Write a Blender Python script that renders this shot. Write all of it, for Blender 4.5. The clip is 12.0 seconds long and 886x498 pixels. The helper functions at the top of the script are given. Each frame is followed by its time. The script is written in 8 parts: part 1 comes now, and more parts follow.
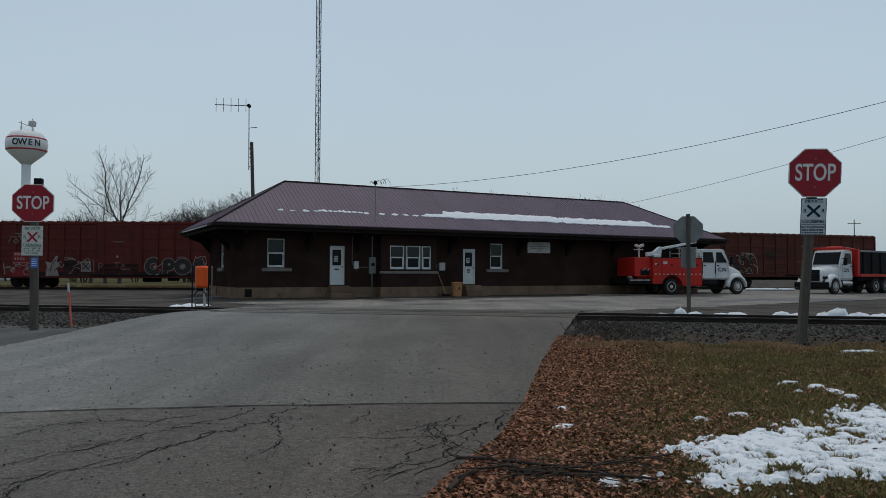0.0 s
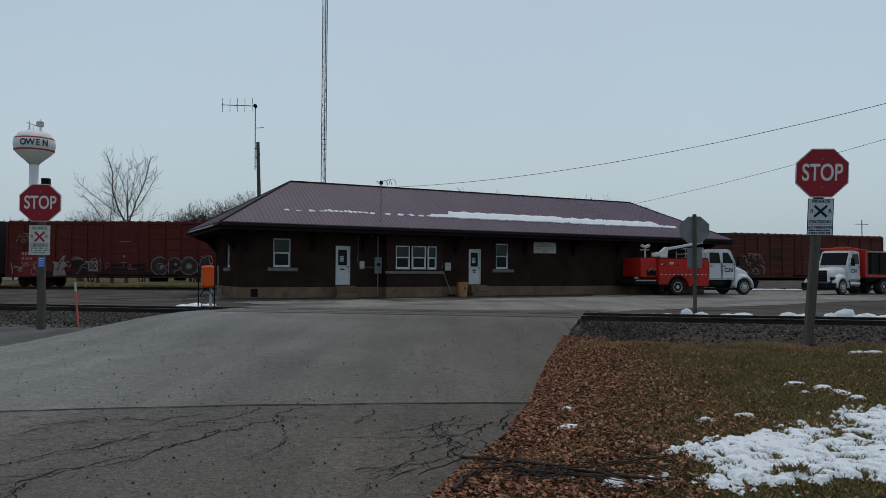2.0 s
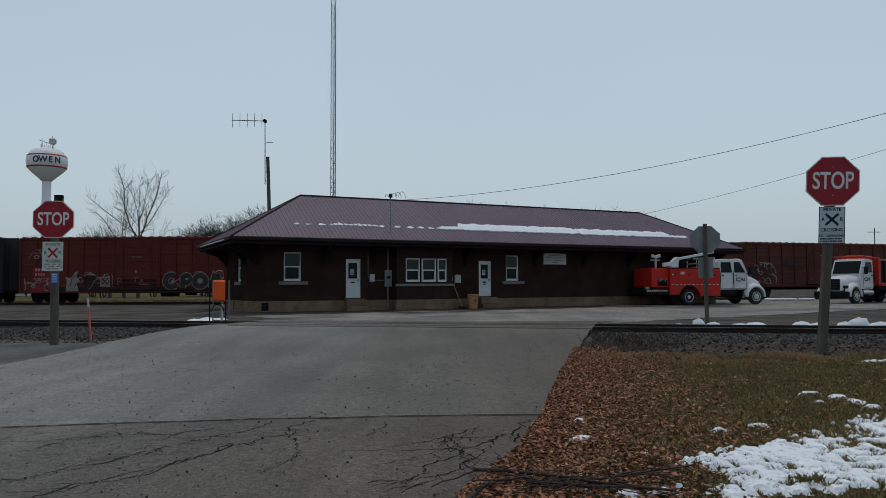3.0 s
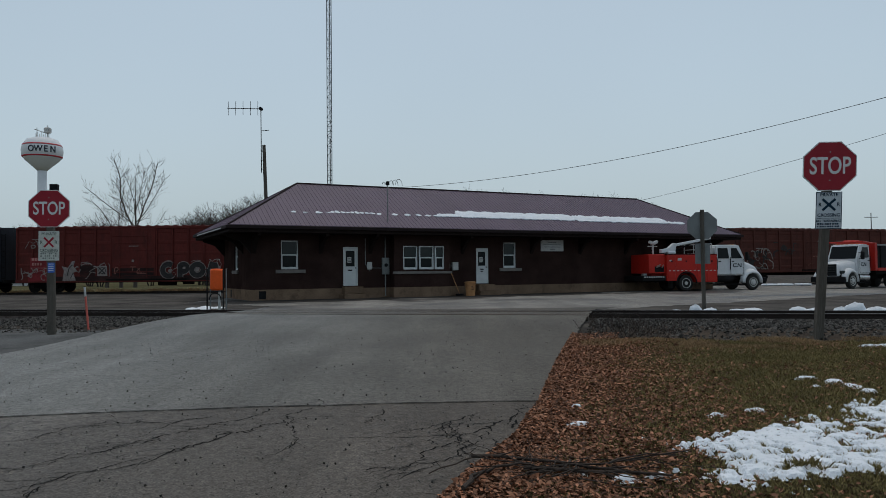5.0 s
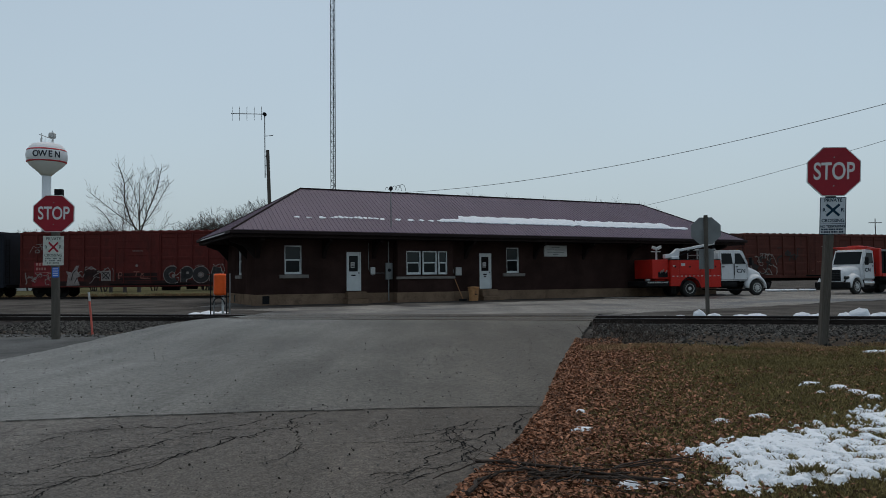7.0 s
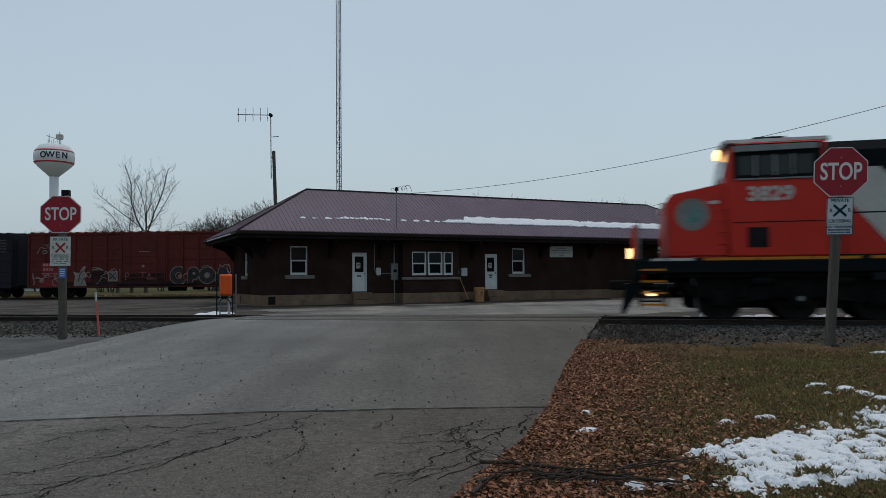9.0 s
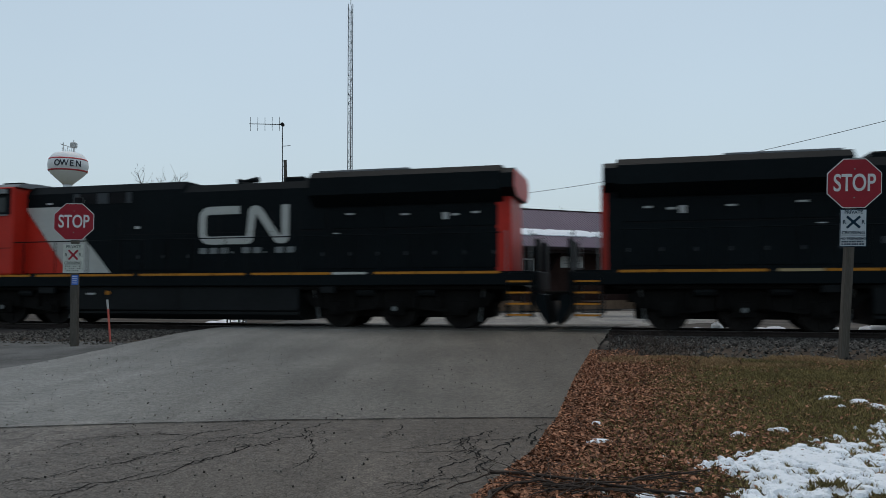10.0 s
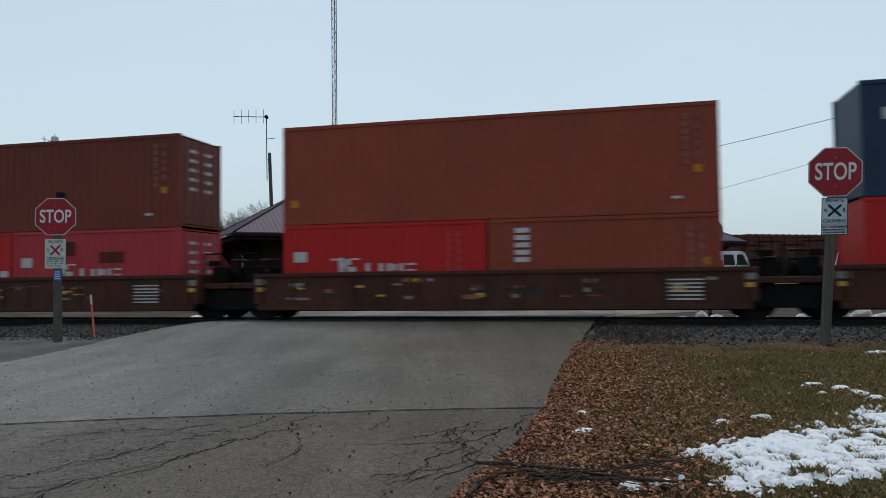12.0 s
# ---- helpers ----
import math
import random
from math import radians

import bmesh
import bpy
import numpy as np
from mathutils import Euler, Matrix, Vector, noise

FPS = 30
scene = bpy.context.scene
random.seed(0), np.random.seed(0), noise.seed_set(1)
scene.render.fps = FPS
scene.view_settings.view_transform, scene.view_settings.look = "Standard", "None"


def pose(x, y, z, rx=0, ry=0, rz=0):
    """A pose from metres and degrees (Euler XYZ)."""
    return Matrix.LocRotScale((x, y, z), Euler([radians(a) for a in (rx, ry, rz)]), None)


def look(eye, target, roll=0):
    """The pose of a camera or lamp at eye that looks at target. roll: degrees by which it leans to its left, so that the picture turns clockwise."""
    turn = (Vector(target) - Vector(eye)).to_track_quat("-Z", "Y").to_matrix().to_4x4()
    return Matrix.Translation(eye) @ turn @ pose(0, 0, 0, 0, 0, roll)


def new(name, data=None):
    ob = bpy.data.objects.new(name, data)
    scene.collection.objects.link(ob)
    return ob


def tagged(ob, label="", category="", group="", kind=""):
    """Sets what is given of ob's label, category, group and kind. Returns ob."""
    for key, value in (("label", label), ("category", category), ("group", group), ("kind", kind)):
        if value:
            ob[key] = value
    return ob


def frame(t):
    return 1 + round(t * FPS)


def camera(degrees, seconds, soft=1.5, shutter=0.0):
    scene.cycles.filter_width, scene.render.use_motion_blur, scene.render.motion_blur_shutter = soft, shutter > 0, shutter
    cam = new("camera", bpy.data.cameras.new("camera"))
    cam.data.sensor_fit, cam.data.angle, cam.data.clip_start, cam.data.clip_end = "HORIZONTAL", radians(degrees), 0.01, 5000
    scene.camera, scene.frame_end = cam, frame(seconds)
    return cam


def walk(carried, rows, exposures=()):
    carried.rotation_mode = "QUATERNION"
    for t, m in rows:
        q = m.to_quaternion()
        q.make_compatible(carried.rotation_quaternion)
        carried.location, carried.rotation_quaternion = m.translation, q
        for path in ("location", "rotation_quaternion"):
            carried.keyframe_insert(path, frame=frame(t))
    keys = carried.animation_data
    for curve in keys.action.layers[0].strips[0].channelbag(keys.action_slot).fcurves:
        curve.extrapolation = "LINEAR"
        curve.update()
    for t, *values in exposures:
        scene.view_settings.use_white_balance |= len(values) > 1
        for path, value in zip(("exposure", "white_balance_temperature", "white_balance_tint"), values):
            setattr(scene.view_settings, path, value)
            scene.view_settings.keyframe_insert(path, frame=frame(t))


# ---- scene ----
# camera: held by hand, nearly still; seconds, place, yaw, pitch, roll
CAM = [
    (0.0, -0.013, 0.008, 1.513, -1.18, 1.85, -0.19),
    (0.5, -0.015, -0.002, 1.511, -1.17, 1.78, -0.49),
    (1.0, -0.015, 0.011, 1.509, -1.03, 1.85, -0.49),
    (1.5, -0.010, 0.015, 1.504, -0.90, 1.69, -0.38),
    (2.0, -0.005, 0.010, 1.510, -0.73, 1.86, -0.27),
    (2.5, -0.000, 0.012, 1.509, -0.43, 2.51, 0.05),
    (3.0, -0.008, -0.009, 1.508, 0.05, 2.81, 0.27),
    (3.2, -0.008, -0.009, 1.508, 0.09, 2.62, 0.53),
    (4.8, -0.003, 0.004, 1.505, -0.13, 1.88, 0.65),
    (5.0, -0.003, 0.004, 1.505, -0.14, 1.84, 0.59),
    (5.5, 0.001, 0.001, 1.502, 0.18, 2.07, 0.67),
    (6.0, 0.003, 0.002, 1.503, -0.09, 2.08, 0.50),
    (6.5, -0.000, -0.000, 1.500, 0.00, 2.17, 0.51),
    (7.0, -0.011, -0.004, 1.505, 0.10, 2.24, 0.53),
    (7.2, -0.011, -0.004, 1.505, 0.01, 2.42, 0.51),
    (8.8, -0.002, -0.001, 1.502, 0.21, 2.45, 0.51),
    (9.0, -0.002, -0.001, 1.502, 0.55, 2.30, 0.51),
    (9.5, -0.013, 0.005, 1.509, 0.94, 2.83, 0.11),
    (10.0, -0.009, 0.002, 1.496, 1.31, 3.06, 0.13),
    (10.5, -0.006, -0.010, 1.494, 1.09, 2.90, 0.39),
    (11.0, 0.004, -0.006, 1.498, 0.94, 2.49, 0.70),
    (11.5, 0.011, 0.004, 1.503, 0.39, 2.76, 0.62),
    (12.0, 0.008, 0.002, 1.497, 0.28, 2.41, 0.71),
]
cam = camera(61.8, 12.0, soft=0.55, shutter=0.2)
walk(cam, [(t, pose(x, y, z, 90 + p, r, w)) for t, x, y, z, w, p, r in CAM],
     exposures=[(0.0, -0.07), (8.8, -0.07), (9.2, -0.06), (9.6, 0.07), (10.5, 0.14), (11.5, 0.24), (12.0, 0.26)])

# world: overcast winter sky
world = bpy.data.worlds.new("world")
scene.world = world
world.use_nodes = True
wn = world.node_tree.nodes
wl = world.node_tree.links
wn.clear()
sky = wn.new("ShaderNodeTexSky")
sky.sky_type = 'NISHITA'
sky.sun_disc = False
sky.sun_elevation = radians(76)
sky.sun_rotation = radians(0)
sky.dust_density = 6.0
bg1 = wn.new("ShaderNodeBackground")
bg1.inputs["Strength"].default_value = 0.05
wl.new(sky.outputs[0], bg1.inputs[0])
wtc = wn.new("ShaderNodeTexCoord")
wsep = wn.new("ShaderNodeSeparateXYZ")
wl.new(wtc.outputs["Generated"], wsep.inputs[0])
wramp = wn.new("ShaderNodeValToRGB")
wramp.color_ramp.elements[0].position = 0.0
wramp.color_ramp.elements[0].color = (0.385, 0.48, 0.53, 1)
wramp.color_ramp.elements[1].position = 0.45
wramp.color_ramp.elements[1].color = (0.285, 0.37, 0.425, 1)
wtop = wramp.color_ramp.elements.new(1.0)
wtop.color = (0.19, 0.235, 0.265, 1)
wl.new(wsep.outputs[2], wramp.inputs[0])
wnoise = wn.new("ShaderNodeTexNoise")
wnoise.inputs["Scale"].default_value = 2.2
wnoise.inputs["Detail"].default_value = 3
wl.new(wtc.outputs["Generated"], wnoise.inputs[0])
wmul = wn.new("ShaderNodeMapRange")
wmul.inputs[3].default_value = 0.93
wmul.inputs[4].default_value = 1.07
wl.new(wnoise.outputs[0], wmul.inputs[0])
bg2 = wn.new("ShaderNodeBackground")
wl.new(wramp.outputs[0], bg2.inputs[0])
wl.new(wmul.outputs[0], bg2.inputs[1])
wadd = wn.new("ShaderNodeAddShader")
wl.new(bg1.outputs[0], wadd.inputs[0])
wl.new(bg2.outputs[0], wadd.inputs[1])
wout = wn.new("ShaderNodeOutputWorld")
wl.new(wadd.outputs[0], wout.inputs[0])
sun_data = bpy.data.lights.new("sun", 'SUN')
sun_data.energy = 0.5
sun_data.angle = radians(40)
sun_data.color = (1.0, 0.97, 0.92)
sun = new("sun", sun_data)
sun.matrix_world = look((0, 15, 60), (0, 0, 0))


# ---- materials ----
def mat(name, col, rough=0.7, metal=0.0, var=0.25, scale=1.5, fine=40.0, bump=0.15, dirt=None, dirt_amt=0.0,
        island=0.0, objrand=0.0, spec=0.2, stretch=(1, 1, 1), emit=0.0):
    """A surface with a coarse and a fine variation, optional dirt colour, and a fine bump."""
    m = bpy.data.materials.new(name)
    m.use_nodes = True
    n, l = m.node_tree.nodes, m.node_tree.links
    bs = n["Principled BSDF"]
    bs.inputs["Roughness"].default_value = rough
    bs.inputs["Metallic"].default_value = metal
    bs.inputs["Specular IOR Level"].default_value = spec
    tc = n.new("ShaderNodeTexCoord")
    mp = n.new("ShaderNodeMapping")
    mp.inputs["Scale"].default_value = stretch
    l.new(tc.outputs["Object"], mp.inputs[0])
    n1 = n.new("ShaderNodeTexNoise")
    n1.inputs["Scale"].default_value = scale
    n1.inputs["Detail"].default_value = 5
    n2 = n.new("ShaderNodeTexNoise")
    n2.inputs["Scale"].default_value = fine
    n2.inputs["Detail"].default_value = 3
    l.new(mp.outputs[0], n1.inputs[0])
    l.new(mp.outputs[0], n2.inputs[0])
    mr1 = n.new("ShaderNodeMapRange")
    mr1.inputs[1].default_value, mr1.inputs[2].default_value = 0.3, 0.7
    mr1.inputs[3].default_value, mr1.inputs[4].default_value = 1 - var, 1 + var
    l.new(n1.outputs[0], mr1.inputs[0])
    mr2 = n.new("ShaderNodeMapRange")
    mr2.inputs[1].default_value, mr2.inputs[2].default_value = 0.3, 0.7
    mr2.inputs[3].default_value, mr2.inputs[4].default_value = 1 - var * 0.6, 1 + var * 0.6
    l.new(n2.outputs[0], mr2.inputs[0])
    mul = n.new("ShaderNodeMath")
    mul.operation = 'MULTIPLY'
    l.new(mr1.outputs[0], mul.inputs[0])
    l.new(mr2.outputs[0], mul.inputs[1])
    fac = mul.outputs[0]
    for amount, node, sock in ((island, "ShaderNodeNewGeometry", "Random Per Island"), (objrand, "ShaderNodeObjectInfo", "Random")):
        if amount:
            g = n.new(node)
            mr = n.new("ShaderNodeMapRange")
            mr.inputs[3].default_value, mr.inputs[4].default_value = 1 - amount, 1 + amount
            l.new(g.outputs[sock], mr.inputs[0])
            mm = n.new("ShaderNodeMath")
            mm.operation = 'MULTIPLY'
            l.new(fac, mm.inputs[0])
            l.new(mr.outputs[0], mm.inputs[1])
            fac = mm.outputs[0]
    sc = n.new("ShaderNodeVectorMath")
    sc.operation = 'SCALE'
    sc.inputs[0].default_value = col
    l.new(fac, sc.inputs["Scale"])
    out = sc.outputs[0]
    if dirt:
        n3 = n.new("ShaderNodeTexNoise")
        n3.inputs["Scale"].default_value = scale * 1.7
        n3.inputs["Detail"].default_value = 8
        n3.inputs["Roughness"].default_value = 0.7
        l.new(mp.outputs[0], n3.inputs[0])
        mr = n.new("ShaderNodeMapRange")
        mr.inputs[1].default_value, mr.inputs[2].default_value = 0.5, 0.72
        mr.inputs[4].default_value = dirt_amt
        l.new(n3.outputs[0], mr.inputs[0])
        mx = n.new("ShaderNodeMix")
        mx.data_type = 'RGBA'
        mx.inputs[7].default_value = (*dirt, 1)
        l.new(mr.outputs[0], mx.inputs[0])
        l.new(out, mx.inputs[6])
        out = mx.outputs[2]
    l.new(out, bs.inputs["Base Color"])
    if bump:
        bp = n.new("ShaderNodeBump")
        bp.inputs["Strength"].default_value = bump
        bp.inputs["Distance"].default_value = 0.02
        l.new(n2.outputs[0], bp.inputs["Height"])
        l.new(bp.outputs[0], bs.inputs["Normal"])
    if emit:
        bs.inputs["Emission Color"].default_value = (*col, 1)
        bs.inputs["Emission Strength"].default_value = emit
    return m


def glass_mat(name, tint, rough, spec):
    m = bpy.data.materials.new(name)
    m.use_nodes = True
    bs = m.node_tree.nodes["Principled BSDF"]
    bs.inputs["Base Color"].default_value = (*tint, 1)
    bs.inputs["Roughness"].default_value = rough
    bs.inputs["Specular IOR Level"].default_value = spec
    return m


M = {}


def mk(name, *a, **k):
    M[name] = mat(name, *a, **k)


mk("gravel", (0.076, 0.071, 0.066), 0.9, var=0.4, scale=0.5, fine=18, bump=0.6, dirt=(0.115, 0.105, 0.094), dirt_amt=0.7, spec=0.0)
mk("ballast", (0.045, 0.043, 0.042), 0.9, var=0.35, scale=0.8, fine=14, bump=0.9, spec=0.0)
mk("stone", (0.07, 0.066, 0.061), 0.85, var=0.25, scale=3, fine=30, island=0.75, spec=0.0)
mk("soil", (0.042, 0.027, 0.017), 0.95, var=0.35, scale=1.2, fine=22, bump=0.8, dirt=(0.035, 0.035, 0.014), dirt_amt=0.8, spec=0.0)
mk("snow", (0.66, 0.70, 0.74), 0.6, var=0.05, scale=4, fine=30, bump=0.5)
mk("leaf", (0.235, 0.112, 0.064), 0.75, var=0.15, scale=3, fine=40, island=0.8, bump=0)
mk("grass", (0.178, 0.142, 0.056), 0.8, var=0.2, scale=2, fine=20, island=0.5, bump=0)
mk("dry_grass", (0.27, 0.175, 0.09), 0.8, var=0.2, scale=2, fine=20, island=0.4, bump=0)
mk("twig", (0.042, 0.032, 0.026), 0.85, var=0.3, scale=6, fine=60, bump=0.3)
mk("bark", (0.075, 0.063, 0.054), 0.9, var=0.3, scale=2, fine=20, bump=0.3)
mk("bark_dark", (0.045, 0.037, 0.032), 0.9, var=0.3, scale=2, fine=20, bump=0.3)
mk("rail_steel", (0.03, 0.022, 0.019), 0.7, metal=0.3, var=0.3, scale=2, fine=30)
mk("rail_head", (0.13, 0.12, 0.115), 0.5, metal=0.8, var=0.15, scale=2, fine=30, bump=0)
mk("tie_wood", (0.03, 0.023, 0.02), 0.9, var=0.3, scale=2, fine=24, stretch=(4, 1, 4), objrand=0.3)
mk("brick_wall", (0.0345, 0.0205, 0.0178), 0.85, var=0.25, scale=0.8, fine=16, bump=0.5, dirt=(0.022, 0.0125, 0.011), dirt_amt=0.7, spec=0.0)
mk("concrete", (0.175, 0.118, 0.08), 0.9, var=0.22, scale=0.9, fine=20, bump=0.3, dirt=(0.055, 0.04, 0.032), dirt_amt=0.7, spec=0.0)
mk("sill_stone", (0.17, 0.155, 0.14), 0.85, var=0.15, scale=3, fine=30)
mk("roof_metal", (0.090, 0.065, 0.094), 0.5, metal=0.1, var=0.12, scale=0.5, fine=8, bump=0.03, stretch=(1, 0.3, 1))
mk("fascia", (0.022, 0.016, 0.016), 0.6, var=0.15, scale=1, fine=20, spec=0.04)
mk("soffit", (0.018, 0.013, 0.012), 0.8, var=0.15, scale=1, fine=20, spec=0.04)
mk("white_paint", (0.56, 0.58, 0.58), 0.5, var=0.08, scale=2, fine=25, bump=0.03)
mk("off_white", (0.46, 0.46, 0.45), 0.55, var=0.12, scale=3, fine=25, dirt=(0.35, 0.3, 0.25), dirt_amt=0.35)
mk("grey_metal", (0.19, 0.2, 0.2), 0.5, metal=0.4, var=0.12, scale=4, fine=40)
mk("galv", (0.20, 0.21, 0.21), 0.55, metal=0.5, var=0.15, scale=3, fine=40)
mk("dark_metal", (0.014, 0.014, 0.015), 0.6, metal=0.2, var=0.25, scale=2, fine=25, spec=0.04)
mk("black_rubber", (0.022, 0.021, 0.02), 0.85, var=0.2, scale=4, fine=40)
mk("sign_red", (0.27, 0.013, 0.024), 0.4, var=0.06, scale=4, fine=30, bump=0.02)
mk("sign_white", (0.62, 0.62, 0.61), 0.4, var=0.06, scale=5, fine=30, bump=0.02)
mk("ink_black", (0.02, 0.02, 0.02), 0.6, var=0.1, bump=0, spec=0.0)
mk("blue_paint", (0.05, 0.15, 0.5), 0.5, var=0.1)
mk("post_wood", (0.085, 0.075, 0.063), 0.9, var=0.25, scale=3, fine=20, stretch=(3, 3, 0.4), bump=0.5)
mk("orange", (0.75, 0.10, 0.016), 0.55, var=0.1, scale=2, fine=20)
mk("stake_red", (0.55, 0.12, 0.09), 0.6, var=0.12)
mk("barrel_yellow", (0.55, 0.30, 0.06), 0.6, var=0.18, scale=4, fine=20, dirt=(0.2, 0.12, 0.05), dirt_amt=0.6)
mk("loco_red", (0.50, 0.026, 0.014), 0.45, var=0.08, scale=0.6, fine=12, dirt=(0.36, 0.025, 0.014), dirt_amt=0.4, bump=0.05)
mk("loco_red_dirty", (0.36, 0.024, 0.015), 0.5, var=0.12, scale=0.6, fine=12, dirt=(0.2, 0.034, 0.02), dirt_amt=0.8, bump=0.05)
mk("loco_black", (0.006, 0.0085, 0.0098), 0.5, var=0.2, scale=0.5, fine=10, bump=0.05, spec=0.04)
mk("loco_roof_grey", (0.17, 0.18, 0.19), 0.6, var=0.15, scale=1, fine=12)
mk("loco_white", (0.44, 0.44, 0.41), 0.5, var=0.08, scale=0.8, fine=10, dirt=(0.38, 0.36, 0.32), dirt_amt=0.5)
mk("loco_cream", (0.40, 0.30, 0.16), 0.55, var=0.12, scale=0.8, fine=10, dirt=(0.22, 0.13, 0.07), dirt_amt=0.8)
mk("loco_rust", (0.11, 0.037, 0.02), 0.8, var=0.3, scale=0.8, fine=10)
mk("stripe_orange", (0.44, 0.17, 0.014), 0.5, var=0.1, scale=1, fine=12)
mk("truck_frame", (0.0095, 0.009, 0.0085), 0.75, var=0.3, scale=1.5, fine=20, spec=0.04)
mk("wheel_steel", (0.017, 0.015, 0.014), 0.6, metal=0.3, var=0.3, scale=2, fine=20, spec=0.04)
mk("headlight", (1.0, 0.62, 0.26), 0.3, var=0, bump=0, emit=2.6)
mk("box_brown", (0.15, 0.031, 0.019), 0.6, var=0.1, scale=0.5, fine=9, dirt=(0.13, 0.031, 0.02), dirt_amt=0.5)
mk("box_brown_light", (0.25, 0.048, 0.026), 0.6, var=0.1, scale=0.5, fine=9, dirt=(0.205, 0.045, 0.027), dirt_amt=0.5)
mk("box_red", (0.43, 0.0135, 0.0125), 0.5, var=0.08, scale=0.5, fine=9)
mk("box_pink", (0.40, 0.036, 0.043), 0.55, var=0.1, scale=0.5, fine=9, dirt=(0.38, 0.07, 0.075), dirt_amt=0.5)
mk("box_blue", (0.015, 0.034, 0.07), 0.5, var=0.1, scale=0.5, fine=9)
mk("well_brown", (0.062, 0.023, 0.0145), 0.75, var=0.3, scale=0.9, fine=12, dirt=(0.03, 0.018, 0.014), dirt_amt=0.8)
mk("boxcar_red", (0.098, 0.0165, 0.0125), 0.75, var=0.2, scale=0.4, fine=8, dirt=(0.042, 0.012, 0.01), dirt_amt=0.8, stretch=(1, 1, 0.35))
mk("boxcar_brown", (0.078, 0.023, 0.016), 0.75, var=0.25, scale=0.4, fine=8, dirt=(0.035, 0.013, 0.01), dirt_amt=0.9, stretch=(1, 1, 0.35))
mk("paint_black", (0.03, 0.027, 0.026), 0.7, var=0.3, scale=3, fine=12)
mk("paint_pale", (0.215, 0.18, 0.165), 0.7, var=0.25, scale=3, fine=12)
mk("truck_red", (0.44, 0.02, 0.013), 0.4, var=0.07, scale=1, fine=14, dirt=(0.2, 0.018, 0.013), dirt_amt=0.5)
mk("truck_white", (0.58, 0.595, 0.61), 0.35, var=0.07, scale=1, fine=14, dirt=(0.4, 0.38, 0.36), dirt_amt=0.3)
mk("chrome", (0.5, 0.5, 0.5), 0.25, metal=0.9, var=0.1)
mk("tank_white", (0.70, 0.71, 0.72), 0.5, var=0.05, scale=0.1, fine=2, bump=0.02)
mk("tank_red", (0.42, 0.04, 0.05), 0.5, var=0.05)
mk("ink_navy", (0.04, 0.045, 0.06), 0.6, var=0.1, bump=0)
mk("gravel_pale", (0.105, 0.108, 0.108), 0.9, var=0.3, scale=0.6, fine=25, bump=0.7, dirt=(0.055, 0.055, 0.052), dirt_amt=0.6, spec=0.0)
mk("faded_mark", (0.21, 0.085, 0.065), 0.7, var=0.3, scale=3, fine=14)
mk("bank", (0.06, 0.05, 0.042), 0.95, var=0.35, scale=1.1, fine=20, bump=0.8, dirt=(0.085, 0.06, 0.04), dirt_amt=0.7, spec=0.0)
mk("field", (0.088, 0.082, 0.046), 0.95, var=0.3, scale=0.2, fine=4, bump=0.3, spec=0.0)
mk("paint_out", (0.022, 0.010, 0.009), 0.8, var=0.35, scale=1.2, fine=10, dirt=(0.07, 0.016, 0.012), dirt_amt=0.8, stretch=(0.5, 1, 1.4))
mk("paint_white", (0.42, 0.40, 0.37), 0.7, var=0.2, scale=3, fine=12)
mk("stencil_pink", (0.36, 0.17, 0.15), 0.7, var=0.2, scale=3, fine=14)
mk("fresh_red", (0.17, 0.018, 0.02), 0.7, var=0.25, scale=1.5, fine=10, dirt=(0.07, 0.014, 0.012), dirt_amt=0.7)
mk("boxcar_blue", (0.012, 0.014, 0.02), 0.75, var=0.25, scale=0.4, fine=8, dirt=(0.03, 0.02, 0.018), dirt_amt=0.6, stretch=(1, 1, 0.35))
mk("plate_blue", (0.47, 0.51, 0.54), 0.4, var=0.08, scale=5, fine=30, bump=0.02)
mk("plate_cream", (0.5, 0.51, 0.46), 0.5, var=0.12, scale=6, fine=30, bump=0.02, dirt=(0.24, 0.26, 0.22), dirt_amt=0.6)
mk("ink_faded", (0.11, 0.125, 0.115), 0.6, var=0.3, scale=12, fine=40, bump=0)
mk("ink_blue", (0.012, 0.03, 0.05), 0.6, var=0.1, bump=0, spec=0.0)
mk("barrel_tan", (0.40, 0.20, 0.085), 0.65, var=0.18, scale=4, fine=20, dirt=(0.2, 0.11, 0.05), dirt_amt=0.6)
mk("wet_asphalt", (0.042, 0.039, 0.036), 0.8, var=0.25, scale=1.2, fine=30, bump=0.15, dirt=(0.07, 0.064, 0.057), dirt_amt=0.6, spec=0.08)
mk("intake_grey", (0.045, 0.05, 0.054), 0.6, var=0.2, scale=2, fine=20)
mk("tank_paint", (0.0075, 0.009, 0.0097), 0.5, var=0.3, scale=0.8, fine=14, spec=0.12)
mk("medal_teal", (0.10, 0.21, 0.19), 0.6, var=0.2, scale=5, fine=20)
mk("cable", (0.05, 0.05, 0.052), 0.7, var=0.1, bump=0)
M["glass"] = glass_mat("glass", (0.006, 0.008, 0.009), 0.08, 0.12)
M["glass_blind"] = glass_mat("glass_blind", (0.016, 0.022, 0.022), 0.12, 0.25)


